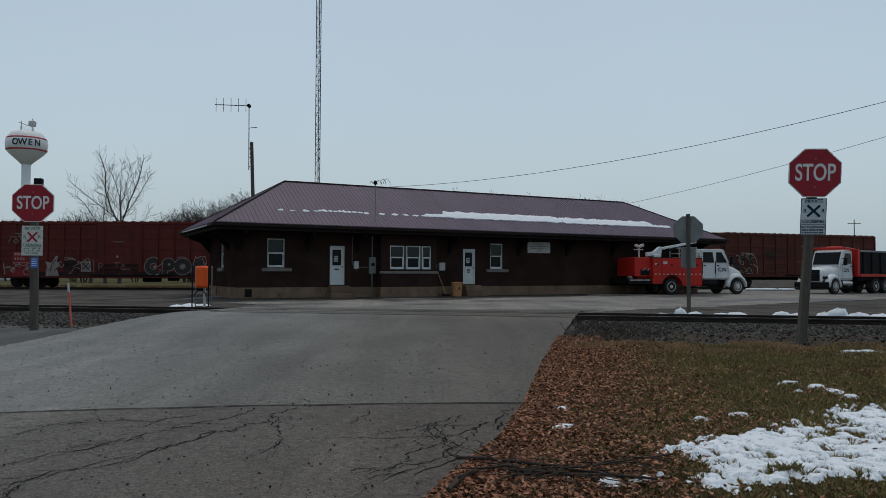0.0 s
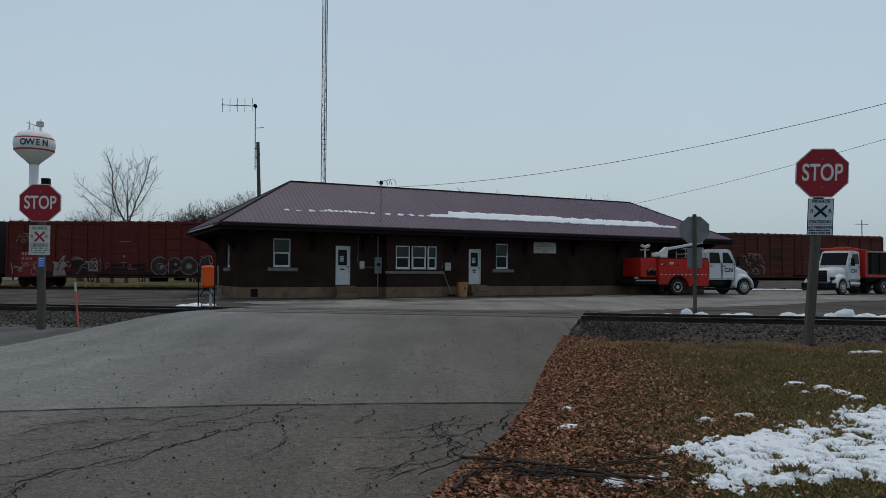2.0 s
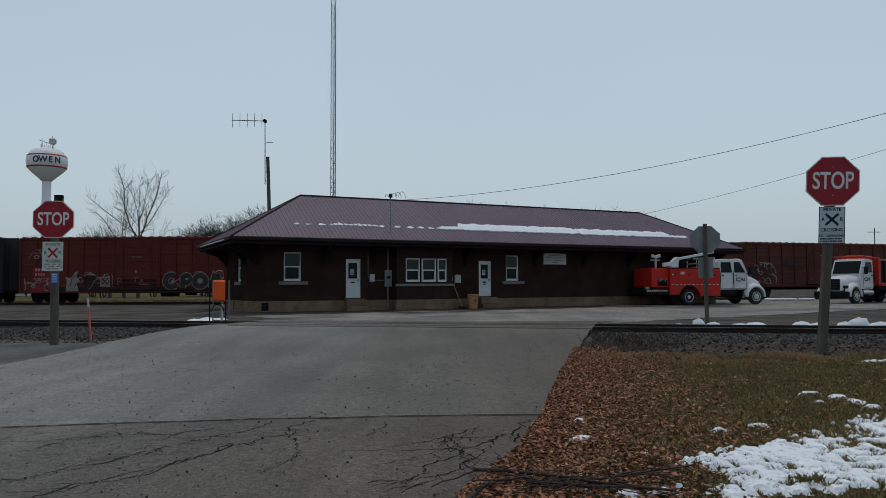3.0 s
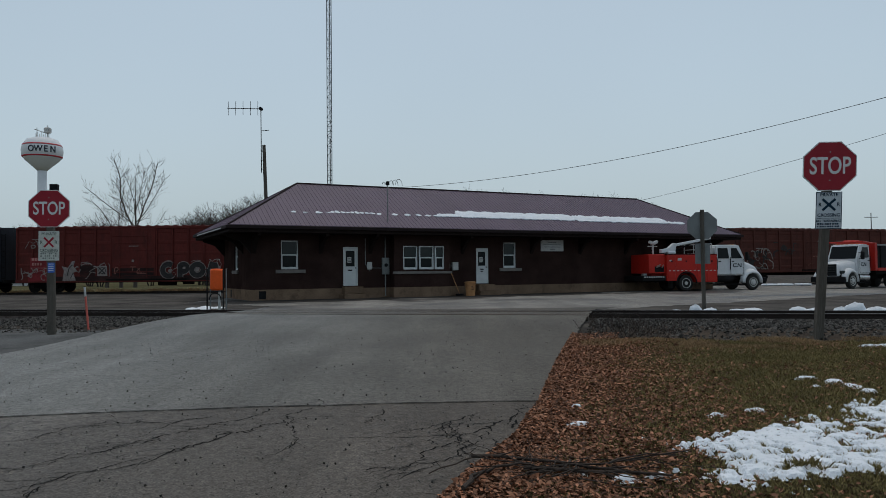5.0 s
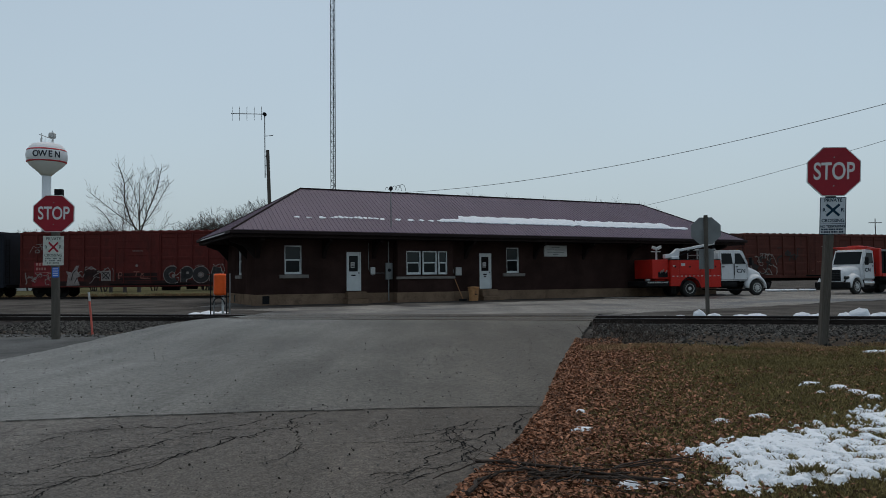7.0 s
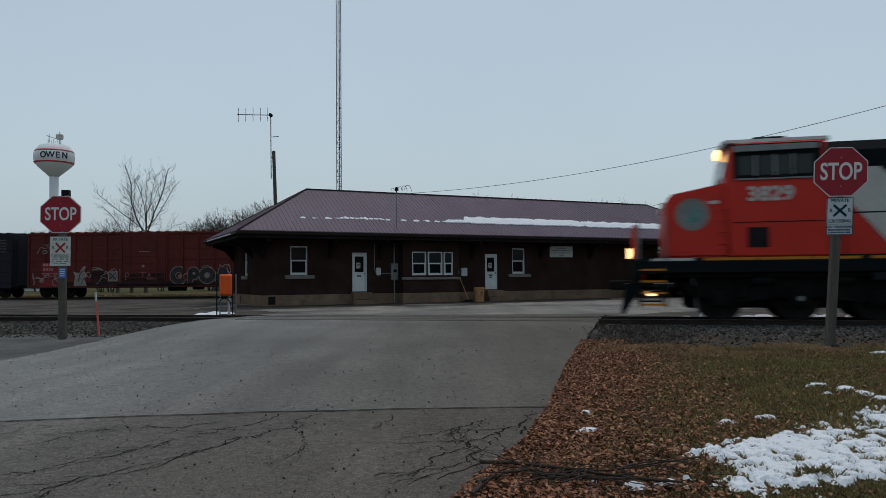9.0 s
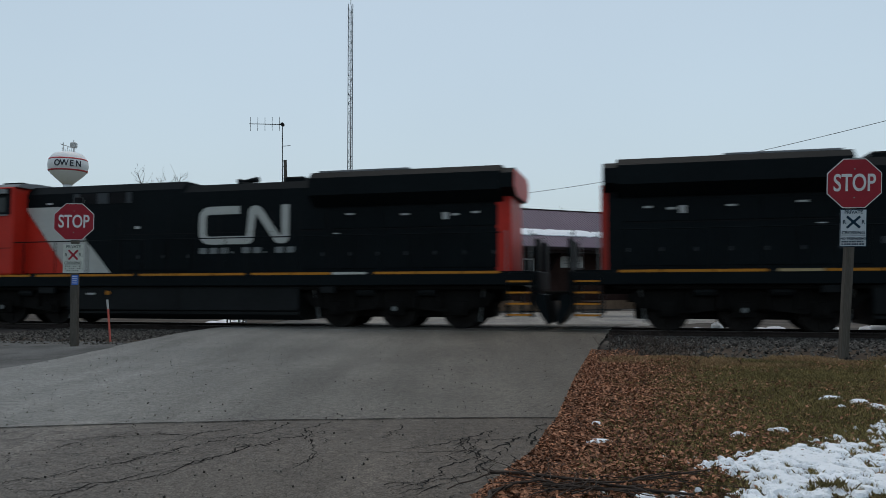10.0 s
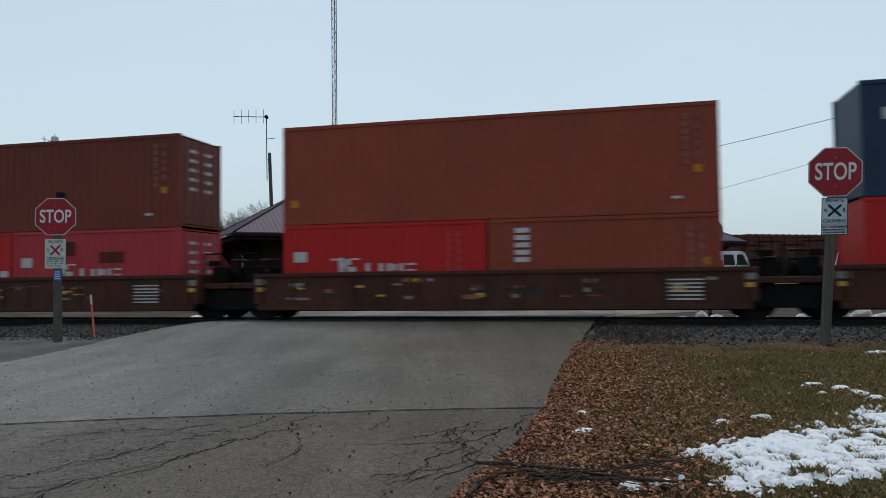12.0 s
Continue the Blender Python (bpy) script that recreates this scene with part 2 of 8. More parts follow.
def asphalt(name, base, crack, sheen_tint=0.0):
    """Worn asphalt: aggregate speckle, broad stains, and fine crazing."""
    m = mat(name, base, 0.82, var=0.2, scale=0.3, fine=70, bump=0.5, dirt=tuple(c * 0.72 for c in base), dirt_amt=0.7, spec=0.22)
    n, l = m.node_tree.nodes, m.node_tree.links
    bs = n["Principled BSDF"]
    src = bs.inputs["Base Color"].links[0].from_socket
    tc = n.new("ShaderNodeTexCoord")
    wob = n.new("ShaderNodeTexNoise")
    wob.inputs["Scale"].default_value = 3.5
    l.new(tc.outputs["Object"], wob.inputs[0])
    ad = n.new("ShaderNodeVectorMath")
    ad.operation = 'MULTIPLY_ADD'
    ad.inputs[1].default_value = (0.5, 0.5, 0.0)
    l.new(wob.outputs["Color"], ad.inputs[0])
    l.new(tc.outputs["Object"], ad.inputs[2])
    vo = n.new("ShaderNodeTexVoronoi")
    vo.feature = 'DISTANCE_TO_EDGE'
    vo.inputs["Scale"].default_value = 0.9
    l.new(ad.outputs[0], vo.inputs["Vector"])
    ed = n.new("ShaderNodeMapRange")
    ed.inputs[1].default_value, ed.inputs[2].default_value = 0.004, 0.014
    ed.inputs[3].default_value, ed.inputs[4].default_value = 1.0, 0.0
    l.new(vo.outputs["Distance"], ed.inputs[0])
    big = n.new("ShaderNodeTexNoise")
    big.inputs["Scale"].default_value = 0.45
    big.inputs["Detail"].default_value = 4
    l.new(tc.outputs["Object"], big.inputs[0])
    gate = n.new("ShaderNodeMapRange")
    gate.inputs[1].default_value, gate.inputs[2].default_value = 0.47, 0.56
    gate.inputs[4].default_value = crack
    l.new(big.outputs[0], gate.inputs[0])
    mu = n.new("ShaderNodeMath")
    mu.operation = 'MULTIPLY'
    l.new(ed.outputs[0], mu.inputs[0])
    l.new(gate.outputs[0], mu.inputs[1])
    sp = n.new("ShaderNodeTexVoronoi")
    sp.inputs["Scale"].default_value = 85
    l.new(tc.outputs["Object"], sp.inputs["Vector"])
    sm = n.new("ShaderNodeMapRange")
    sm.inputs[1].default_value, sm.inputs[2].default_value = 0.0, 1.0
    sm.inputs[3].default_value, sm.inputs[4].default_value = 0.45, 1.55
    l.new(sp.outputs["Color"], sm.inputs[0])
    # worn blotches a hand wide, and wheel-polished streaks along the road
    bl = n.new("ShaderNodeTexNoise")
    bl.inputs["Scale"].default_value = 14
    bl.inputs["Detail"].default_value = 8
    bl.inputs["Roughness"].default_value = 0.7
    l.new(tc.outputs["Object"], bl.inputs[0])
    blm = n.new("ShaderNodeMapRange")
    blm.inputs[1].default_value, blm.inputs[2].default_value = 0.3, 0.7
    blm.inputs[3].default_value, blm.inputs[4].default_value = 0.66, 1.34
    l.new(bl.outputs[0], blm.inputs[0])
    stm = n.new("ShaderNodeMapping")
    stm.inputs["Scale"].default_value = (0.9, 0.09, 1)
    stm.inputs["Rotation"].default_value = (0, 0, 0.12)
    l.new(tc.outputs["Object"], stm.inputs[0])
    stn = n.new("ShaderNodeTexNoise")
    stn.inputs["Scale"].default_value = 1.3
    stn.inputs["Detail"].default_value = 5
    l.new(stm.outputs[0], stn.inputs[0])
    stp = n.new("ShaderNodeMapRange")
    stp.inputs[1].default_value, stp.inputs[2].default_value = 0.35, 0.65
    stp.inputs[3].default_value, stp.inputs[4].default_value = 0.82, 1.16
    l.new(stn.outputs[0], stp.inputs[0])
    m1 = n.new("ShaderNodeMath")
    m1.operation = 'MULTIPLY'
    l.new(blm.outputs[0], m1.inputs[0])
    l.new(stp.outputs[0], m1.inputs[1])
    m2 = n.new("ShaderNodeMath")
    m2.operation = 'MULTIPLY'
    l.new(m1.outputs[0], m2.inputs[0])
    l.new(sm.outputs[0], m2.inputs[1])
    # sky sheen put into the colour: paler, bluer to -x, darker, browner to +x
    wx = n.new("ShaderNodeSeparateXYZ")
    l.new(ad.outputs[0], wx.inputs[0])
    wr = n.new("ShaderNodeMapRange")
    wr.interpolation_type = 'SMOOTHSTEP'
    wr.inputs[1].default_value, wr.inputs[2].default_value = -7.0, 2.2
    l.new(wx.outputs[0], wr.inputs[0])
    hue = n.new("ShaderNodeMix")
    hue.data_type = 'RGBA'
    hue.inputs[6].default_value = tuple((1 + sheen_tint) * (1 + sheen_tint * c) for c in (-0.2, 0.0, 0.2)) + (1,)
    hue.inputs[7].default_value = tuple((1 - sheen_tint) * (1 + sheen_tint * c) for c in (0.18, 0.0, -0.18)) + (1,)
    l.new(wr.outputs[0], hue.inputs[0])
    m3 = n.new("ShaderNodeVectorMath")
    m3.operation = 'MULTIPLY'
    l.new(src, m3.inputs[0])
    l.new(hue.outputs[2], m3.inputs[1])
    s2 = n.new("ShaderNodeVectorMath")
    s2.operation = 'SCALE'
    l.new(m3.outputs[0], s2.inputs[0])
    l.new(m2.outputs[0], s2.inputs["Scale"])
    mx = n.new("ShaderNodeMix")
    mx.data_type = 'RGBA'
    mx.inputs[7].default_value = (0.018, 0.016, 0.015, 1)
    l.new(mu.outputs[0], mx.inputs[0])
    l.new(s2.outputs[0], mx.inputs[6])
    l.new(mx.outputs[2], bs.inputs["Base Color"])
    return m


M["asphalt_near"] = asphalt("asphalt_near", (0.104, 0.093, 0.081), 0.4, 0.30)
M["asphalt"] = asphalt("asphalt", (0.128, 0.123, 0.111), 0.0, 0.34)
M["asphalt_lot"] = lot_mat = asphalt("asphalt_lot", (0.185, 0.174, 0.157), 0.3)

ln, ll = lot_mat.node_tree.nodes, lot_mat.node_tree.links
lbs = ln["Principled BSDF"]
lsrc = lbs.inputs["Base Color"].links[0].from_socket
ltc = ln.new("ShaderNodeTexCoord")
lmap = ln.new("ShaderNodeMapping")
lmap.inputs["Scale"].default_value = (0.16, 0.34, 1)
ll.new(ltc.outputs["Object"], lmap.inputs[0])
lno = ln.new("ShaderNodeTexNoise")
lno.inputs["Scale"].default_value = 1.0
lno.inputs["Detail"].default_value = 6
lno.inputs["Distortion"].default_value = 0.6
ll.new(lmap.outputs[0], lno.inputs[0])
lmr = ln.new("ShaderNodeMapRange")
lmr.inputs[1].default_value, lmr.inputs[2].default_value = 0.53, 0.60
ll.new(lno.outputs[0], lmr.inputs[0])
lmx = ln.new("ShaderNodeMix")
lmx.data_type = 'RGBA'
lmx.inputs[7].default_value = (0.045, 0.042, 0.04, 1)
ll.new(lmr.outputs[0], lmx.inputs[0])
ll.new(lsrc, lmx.inputs[6])
ll.new(lmx.outputs[2], lbs.inputs["Base Color"])
lrr = ln.new("ShaderNodeMapRange")
lrr.inputs[3].default_value, lrr.inputs[4].default_value = 0.8, 0.45
ll.new(lmr.outputs[0], lrr.inputs[0])
ll.new(lrr.outputs[0], lbs.inputs["Roughness"])


# ---- mesh helpers ----
MARKS = {"writing", "paint_mark", "paint_outline", "stencil", "code_mark", "carrier_mark", "reflector", "maker_plate"}


def part(name, bm, material, parent=None, label="", smooth=False):
    me = bpy.data.meshes.new(name)
    bmesh.ops.recalc_face_normals(bm, faces=bm.faces)
    if smooth:
        for fc in bm.faces:
            fc.smooth = True
    bm.to_mesh(me)
    bm.free()
    me.materials.append(M[material])
    ob = new(name, me)
    if parent:
        ob.parent = parent
    if label:
        ob["label"] = label
    if name in MARKS:
        ob["kind"] = "stuff"
    return ob


def raw(name, verts, faces, material, parent=None, label=""):
    me = bpy.data.meshes.new(name)
    me.from_pydata([tuple(v) for v in verts], [], faces)
    me.materials.append(M[material])
    ob = new(name, me)
    if parent:
        ob.parent = parent
    if label:
        ob["label"] = label
    return ob


def thing(name, m, label, category, group="", kind=""):
    e = new(name)
    e.empty_display_size = 0.2
    e.matrix_basis = m
    return tagged(e, label, category, group, kind)


def box(bm, x0, x1, y0, y1, z0, z1, bev=0.0, m=None):
    vs = [bm.verts.new((x, y, z)) for x in (x0, x1) for y in (y0, y1) for z in (z0, z1)]
    fs = [bm.faces.new([vs[i] for i in q]) for q in ((0, 1, 3, 2), (4, 6, 7, 5), (0, 4, 5, 1), (2, 3, 7, 6), (0, 2, 6, 4), (1, 5, 7, 3))]
    if bev:
        es = list({e for fc in fs for e in fc.edges})
        r = bmesh.ops.bevel(bm, geom=es, offset=bev, segments=1, affect='EDGES')
        vs = list({v for fc in r["faces"] for v in fc.verts} | {v for v in vs if v.is_valid})
    if m is not None:
        bmesh.ops.transform(bm, matrix=m, verts=vs)
    return bm


def prism(bm, pts, axis, a0, a1):
    """Extrude a polygon (two other axes, in order) along axis from a0 to a1."""
    def at(p, a):
        return {"x": (a, p[0], p[1]), "y": (p[0], a, p[1]), "z": (p[0], p[1], a)}[axis]
    lo = [bm.verts.new(at(p, a0)) for p in pts]
    hi = [bm.verts.new(at(p, a1)) for p in pts]
    bm.faces.new(lo)
    bm.faces.new(hi[::-1])
    for i in range(len(pts)):
        j = (i + 1) % len(pts)
        bm.faces.new((lo[i], hi[i], hi[j], lo[j]))
    return bm


def rod(bm, p0, p1, r0, r1=None, n=8):
    p0, p1 = Vector(p0), Vector(p1)
    r1 = r0 if r1 is None else r1
    d = (p1 - p0)
    q = d.to_track_quat('Z', 'Y')
    lo, hi = [], []
    for i in range(n):
        a = 2 * math.pi * i / n
        v = Vector((math.cos(a), math.sin(a), 0))
        lo.append(bm.verts.new(p0 + q @ (v * r0)))
        hi.append(bm.verts.new(p1 + q @ (v * r1)))
    for i in range(n):
        j = (i + 1) % n
        bm.faces.new((lo[i], lo[j], hi[j], hi[i]))
    bm.faces.new(lo[::-1])
    bm.faces.new(hi)
    return bm


def lathe(bm, prof, n=24, c=(0, 0)):
    rings = []
    for r, z in prof:
        rings.append([bm.verts.new((c[0] + r * math.cos(2 * math.pi * i / n), c[1] + r * math.sin(2 * math.pi * i / n), z)) for i in range(n)])
    for a, b in zip(rings, rings[1:]):
        for i in range(n):
            j = (i + 1) % n
            bm.faces.new((a[i], a[j], b[j], b[i]))
    bm.faces.new(rings[0][::-1])
    bm.faces.new(rings[-1])
    return bm


def text_mesh(name, body, size, m, material, parent, depth=0.004, squeeze=1.0, bold=0.0):
    cu = bpy.data.curves.new("writing", 'FONT')
    cu.body, cu.size, cu.align_x, cu.align_y = body, size, 'CENTER', 'CENTER'
    cu.extrude, cu.offset = depth, bold
    tmp = new("writing", cu)
    dg = bpy.context.evaluated_depsgraph_get()
    me = bpy.data.meshes.new_from_object(tmp.evaluated_get(dg))
    bpy.data.objects.remove(tmp)
    bpy.data.curves.remove(cu)
    me.transform(m @ Matrix.Diagonal((squeeze, 1, 1, 1)))
    me.materials.clear()
    me.materials.append(M[material])
    ob = new(name, me)
    ob.parent = parent
    return ob


def B():
    return bmesh.new()


def ribbon(bm, pts, width, y, side=-1, depth=0.006, m=None):
    """A flat band of constant width along pts (x, z), standing on the plane y."""
    L, R = [], []
    for i, p in enumerate(pts):
        a = Vector(pts[max(i - 1, 0)])
        b = Vector(pts[min(i + 1, len(pts) - 1)])
        d = (b - a).normalized()
        nrm = Vector((-d.y, d.x)) * width / 2
        L.append((p[0] + nrm.x, p[1] + nrm.y))
        R.append((p[0] - nrm.x, p[1] - nrm.y))
    y2 = y + side * depth
    lv = [bm.verts.new((q[0], y2, q[1])) for q in L]
    rv = [bm.verts.new((q[0], y2, q[1])) for q in R]
    lb = [bm.verts.new((q[0], y, q[1])) for q in L]
    rb = [bm.verts.new((q[0], y, q[1])) for q in R]
    for i in range(len(pts) - 1):
        bm.faces.new((lv[i], lv[i + 1], rv[i + 1], rv[i]))
        bm.faces.new((lv[i], lb[i], lb[i + 1], lv[i + 1]))
        bm.faces.new((rv[i], rv[i + 1], rb[i + 1], rb[i]))
    return bm


# ---- the plan ----
TRACK_Y, TRACK_SLOPE = 21.90, -0.2345
TRACK_A = math.atan(TRACK_SLOPE)
RAIL_Z = 0.37
TDIR = Vector((math.cos(TRACK_A), math.sin(TRACK_A), 0))
TNRM = Vector((-math.sin(TRACK_A), math.cos(TRACK_A), 0))
ROAD_R = [(-8, -1.6), (0, -1.0), (3.5, -0.3), (5.09, 0.24), (6.37, 0.74), (7.72, 1.1), (10.63, 1.73), (15.55, 2.89), (20.2, 4.05), (24.5, 5.2), (27, 6.5)]
ROAD_L = [(-8, -15), (0, -14.5), (6, -12.5), (10, -9.0), (13.2, -7.9), (17.1, -7.75), (21.8, -7.3), (24.1, -6.35), (27, -6.2)]


def lerp(tab, y):
    if y <= tab[0][0]:
        return tab[0][1]
    for (a, u), (b, v) in zip(tab, tab[1:]):
        if y <= b:
            k = (y - a) / (b - a)
            return u + (v - u) * k
    return tab[-1][1]


def ss(a, b, x):
    k = min(1, max(0, (x - a) / (b - a)))
    return k * k * (3 - 2 * k)


def qdist(x, y):
    """Distance across the track: negative on the camera's side."""
    return (y - TRACK_Y - TRACK_SLOPE * x) * math.cos(TRACK_A)


def base_z(x, y):
    near = min(0.29, max(-0.08, 0.0152 * y + 0.0112 * x))
    k = ss(-3.5, 3.5, qdist(x, y))
    return near * (1 - k) + 0.2 * k


def road_z(x, y):
    q = qdist(x, y)
    k = ss(-9.0, -1.6, q) * (1 - ss(1.6, 4.5, q))
    return base_z(x, y) * (1 - k) + (RAIL_Z - 0.035) * k + 0.012


def bed_z(x, y):
    q = qdist(x, y)
    k = ss(-4.3, -2.0, q) * (1 - ss(2.0, 3.4, q))
    return base_z(x, y) * (1 - k) + 0.2 * k


def on_road(x, y, pad=0.0):
    return y < 27 and lerp(ROAD_L, y) - pad < x < lerp(ROAD_R, y) + pad


def ground_z(x, y):
    z = bed_z(x, y)
    if on_road(x, y, 0.12):
        z = min(z, road_z(x, y) - 0.05)
    return z


def axis_steps(lo, hi, step, reach):
    a = list(np.arange(lo, hi + step / 2, step))
    d = step
    while a[-1] < reach:
        d *= 1.35
        a.append(a[-1] + d)
    d = step
    while a[0] > -reach:
        d *= 1.35
        a.insert(0, a[0] - d)
    return a


def grid_mesh(name, xs, ys, zf, material, keep=None):
    verts, index, faces = [], {}, []
    for j, y in enumerate(ys):
        for i, x in enumerate(xs):
            index[i, j] = len(verts)
            verts.append((x, y, zf(x, y)))
    for j in range(len(ys) - 1):
        for i in range(len(xs) - 1):
            if keep is None or keep((xs[i] + xs[i + 1]) / 2, (ys[j] + ys[j + 1]) / 2):
                faces.append((index[i, j], index[i + 1, j], index[i + 1, j + 1], index[i, j + 1]))
    return raw(name, verts, faces, material)


# ground: one sheet to the horizon; gravel, with soil and ballast areas set by place
ground = grid_mesh("ground", axis_steps(-14, 16, 0.25, 2500), axis_steps(2, 30, 0.25, 2500), ground_z, "gravel")
tagged(ground, "dark gravel and dirt ground around the tracks", "ground", kind="structure")


def wob(y, amp=0.07):
    return amp * noise.noise((y * 1.7, 3.1, 0)) + amp * 0.6 * noise.noise((y * 6.0, 9.0, 0))


def joint_y(x):
    return 7.86 - 0.016 * (x + 0.5) ** 2 + 0.04 * noise.noise((x * 1.3, 0, 5)) + 0.015 * noise.noise((x * 7, 3, 5))


def edge_l(y):
    return lerp(ROAD_L, y) + wob(y + 40)


def edge_r(y):
    return lerp(ROAD_R, y) + wob(y)


def build_road():
    cols = 60
    for name, mats, f0, f1, n in (("road", "asphalt_near", 0, 1, 60), ("crossing_road", "asphalt", 1, 2, 80)):
        verts, faces = [], []
        for j in range(n + 1):
            k = j / n
            for i in range(cols + 1):
                c = i / cols
                y = -8 + k * (8.2 + 8) if f0 == 0 else 8.2 + k * (26.5 - 8.2)
                x = edge_l(y) * (1 - c) + edge_r(y) * c
                bend = joint_y(x) - 8.2
                yy = y + bend * (ss(4, 8.2, y) if f0 == 0 else 1 - ss(8.2, 13, y))
                verts.append((x, yy, road_z(x, yy) + (0.0 if f0 == 0 else 0.005)))
        for j in range(n):
            for i in range(cols):
                a = j * (cols + 1) + i
                faces.append((a, a + 1, a + cols + 2, a + cols + 1))
        ob = raw(name, verts, faces, mats)
        tagged(ob, "cracked old asphalt road in the foreground" if f0 == 0 else "smooth grey asphalt road over the level crossing", "road", kind="structure")


build_road()


def lot_in(x, y):
    if qdist(x, y) < 3.0:
        return False
    edge = noise.noise((x * 0.5, y * 0.5, 0)) * 0.5
    right = y > 24.8 + 0.72 * max(0, x - 5.0) + edge if x > 5 else True
    left = x > -6.5 - 0.1 * (y - 24) + edge - 0.9 * max(0, y - 30)
    return right and left


lot = grid_mesh("forecourt", list(np.arange(-12, 60, 0.5)), list(np.arange(20, 62, 0.5)), lambda x, y: 0.212, "asphalt_lot", lot_in)
tagged(lot, "worn grey asphalt forecourt of the depot with damp patches", "pavement", kind="structure")

field = grid_mesh("field", list(np.arange(-320, -8, 12.0)), list(np.arange(61, 420, 12.0)), lambda x, y: 0.26, "field")
tagged(field, "pale dry winter grass beyond the yard", "ground", kind="structure")


def shoulder_in(x, y):
    return x < lerp(ROAD_L, y) + 0.1 and qdist(x, y) < -5.4 + 0.5 * noise.noise((x * 0.8, y * 0.8, 1))


shoulder = grid_mesh("gravel_shoulder", list(np.arange(-24, -7.2, 0.3)), list(np.arange(6, 24, 0.3)), lambda x, y: ground_z(x, y) + 0.014, "gravel_pale", shoulder_in)
tagged(shoulder, "blue-grey fine gravel shoulder beside the road", "ground", kind="structure")

# ---- railway line ----
TRACK_M = pose(0, TRACK_Y, 0, 0, 0, math.degrees(TRACK_A))
track = thing("railway_track", TRACK_M, "single railway track on dark crushed-stone ballast", "railway track", kind="structure")
RAIL_PROF = [(-0.07, -0.17), (0.07, -0.17), (0.07, -0.155), (0.012, -0.135), (0.012, -0.045), (0.036, -0.035), (0.036, -0.004), (-0.036, -0.004), (-0.036, -0.035), (-0.012, -0.045), (-0.012, -0.135), (-0.07, -0.155)]
for side in (-0.755, 0.755):
    part("rail", prism(B(), [(y + side, z + RAIL_Z) for y, z in RAIL_PROF], "x", -700, 700), "rail_steel", track, "rusty steel rail")
    part("rail_head", box(B(), -700, 700, side - 0.034, side + 0.034, RAIL_Z - 0.006, RAIL_Z + 0.002), "rail_head", track, "polished running surface")
tie_me = None
for i in range(-60, 61):
    x = i * 0.52
    wx = TRACK_M @ Vector((x, 0, 0))
    if on_road(wx.x, wx.y, 0.3):
        continue
    if tie_me is None:
        ob = part("railway_tie", box(B(), -0.11, 0.11, -1.28, 1.28, -0.14, 0.0, 0.012), "tie_wood", track)
        tie_me = ob.data
    else:
        ob = new("railway_tie", tie_me)
        ob.parent = track
    ob.matrix_basis = pose(x + 0.04 * noise.noise((i * 3.3, 0, 0)), 0.03 * noise.noise((i * 2.1, 4, 0)), 0.225, 0, 0, 1.5 * noise.noise((i * 1.7, 8, 0)))
for side in (-1.5, -0.62, 0.62, 1.5):
    part("crossing_panel", box(B(), -6.2, 4.3, min(side, side * 0.35 if abs(side) < 1 else side * 0.55), max(side, side * 0.35 if abs(side) < 1 else side * 0.55), 0.2, RAIL_Z - 0.002, 0.01),
         "asphalt_near", track, "grey asphalt strip beside the rail")
for side in (-1, 1):
    part("flangeway", box(B(), -6.2, 4.3, *sorted((side * 0.635, side * 0.715)), 0.2, RAIL_Z - 0.022), "dark_metal", track, "dark groove beside the rail")


def ballast_sheet():
    ss_ = list(np.arange(-60, 60, 0.3))
    qs = list(np.arange(-8.8, 3.6, 0.2))
    verts, faces = [], []
    for s in ss_:
        for q in qs:
            p = TRACK_M @ Vector((s, q + 0.35 * noise.noise((s * 0.7, 1, 1)) * ss(3.0, 5.0, abs(q)), 0))
            verts.append((p.x, p.y, bed_z(p.x, p.y) + 0.008 + 0.014 * noise.noise((p.x * 5, p.y * 5, 0))))
    n = len(qs)
    for i in range(len(ss_) - 1):
        for j in range(n - 1):
            a = i * n + j
            x = sum(verts[k][0] for k in (a, a + 1, a + n, a + n + 1)) / 4
            y = sum(verts[k][1] for k in (a, a + 1, a + n, a + n + 1)) / 4
            if not on_road(x, y, 0.2) and (qs[j] > -6.9 or x > 1):
                faces.append((a, a + n, a + n + 1, a + 1))
    bed = raw("ballast_bed", verts, faces, "ballast")
    bed.data.materials.append(M["bank"])
    for p in bed.data.polygons:
        c = p.center
        if qdist(c.x, c.y) < -4.7 + 0.5 * noise.noise((c.x, c.y, 4)):
            p.material_index = 1
    tagged(bed, "dark crushed-stone bed of the main track", "ballast", kind="structure")


ballast_sheet()


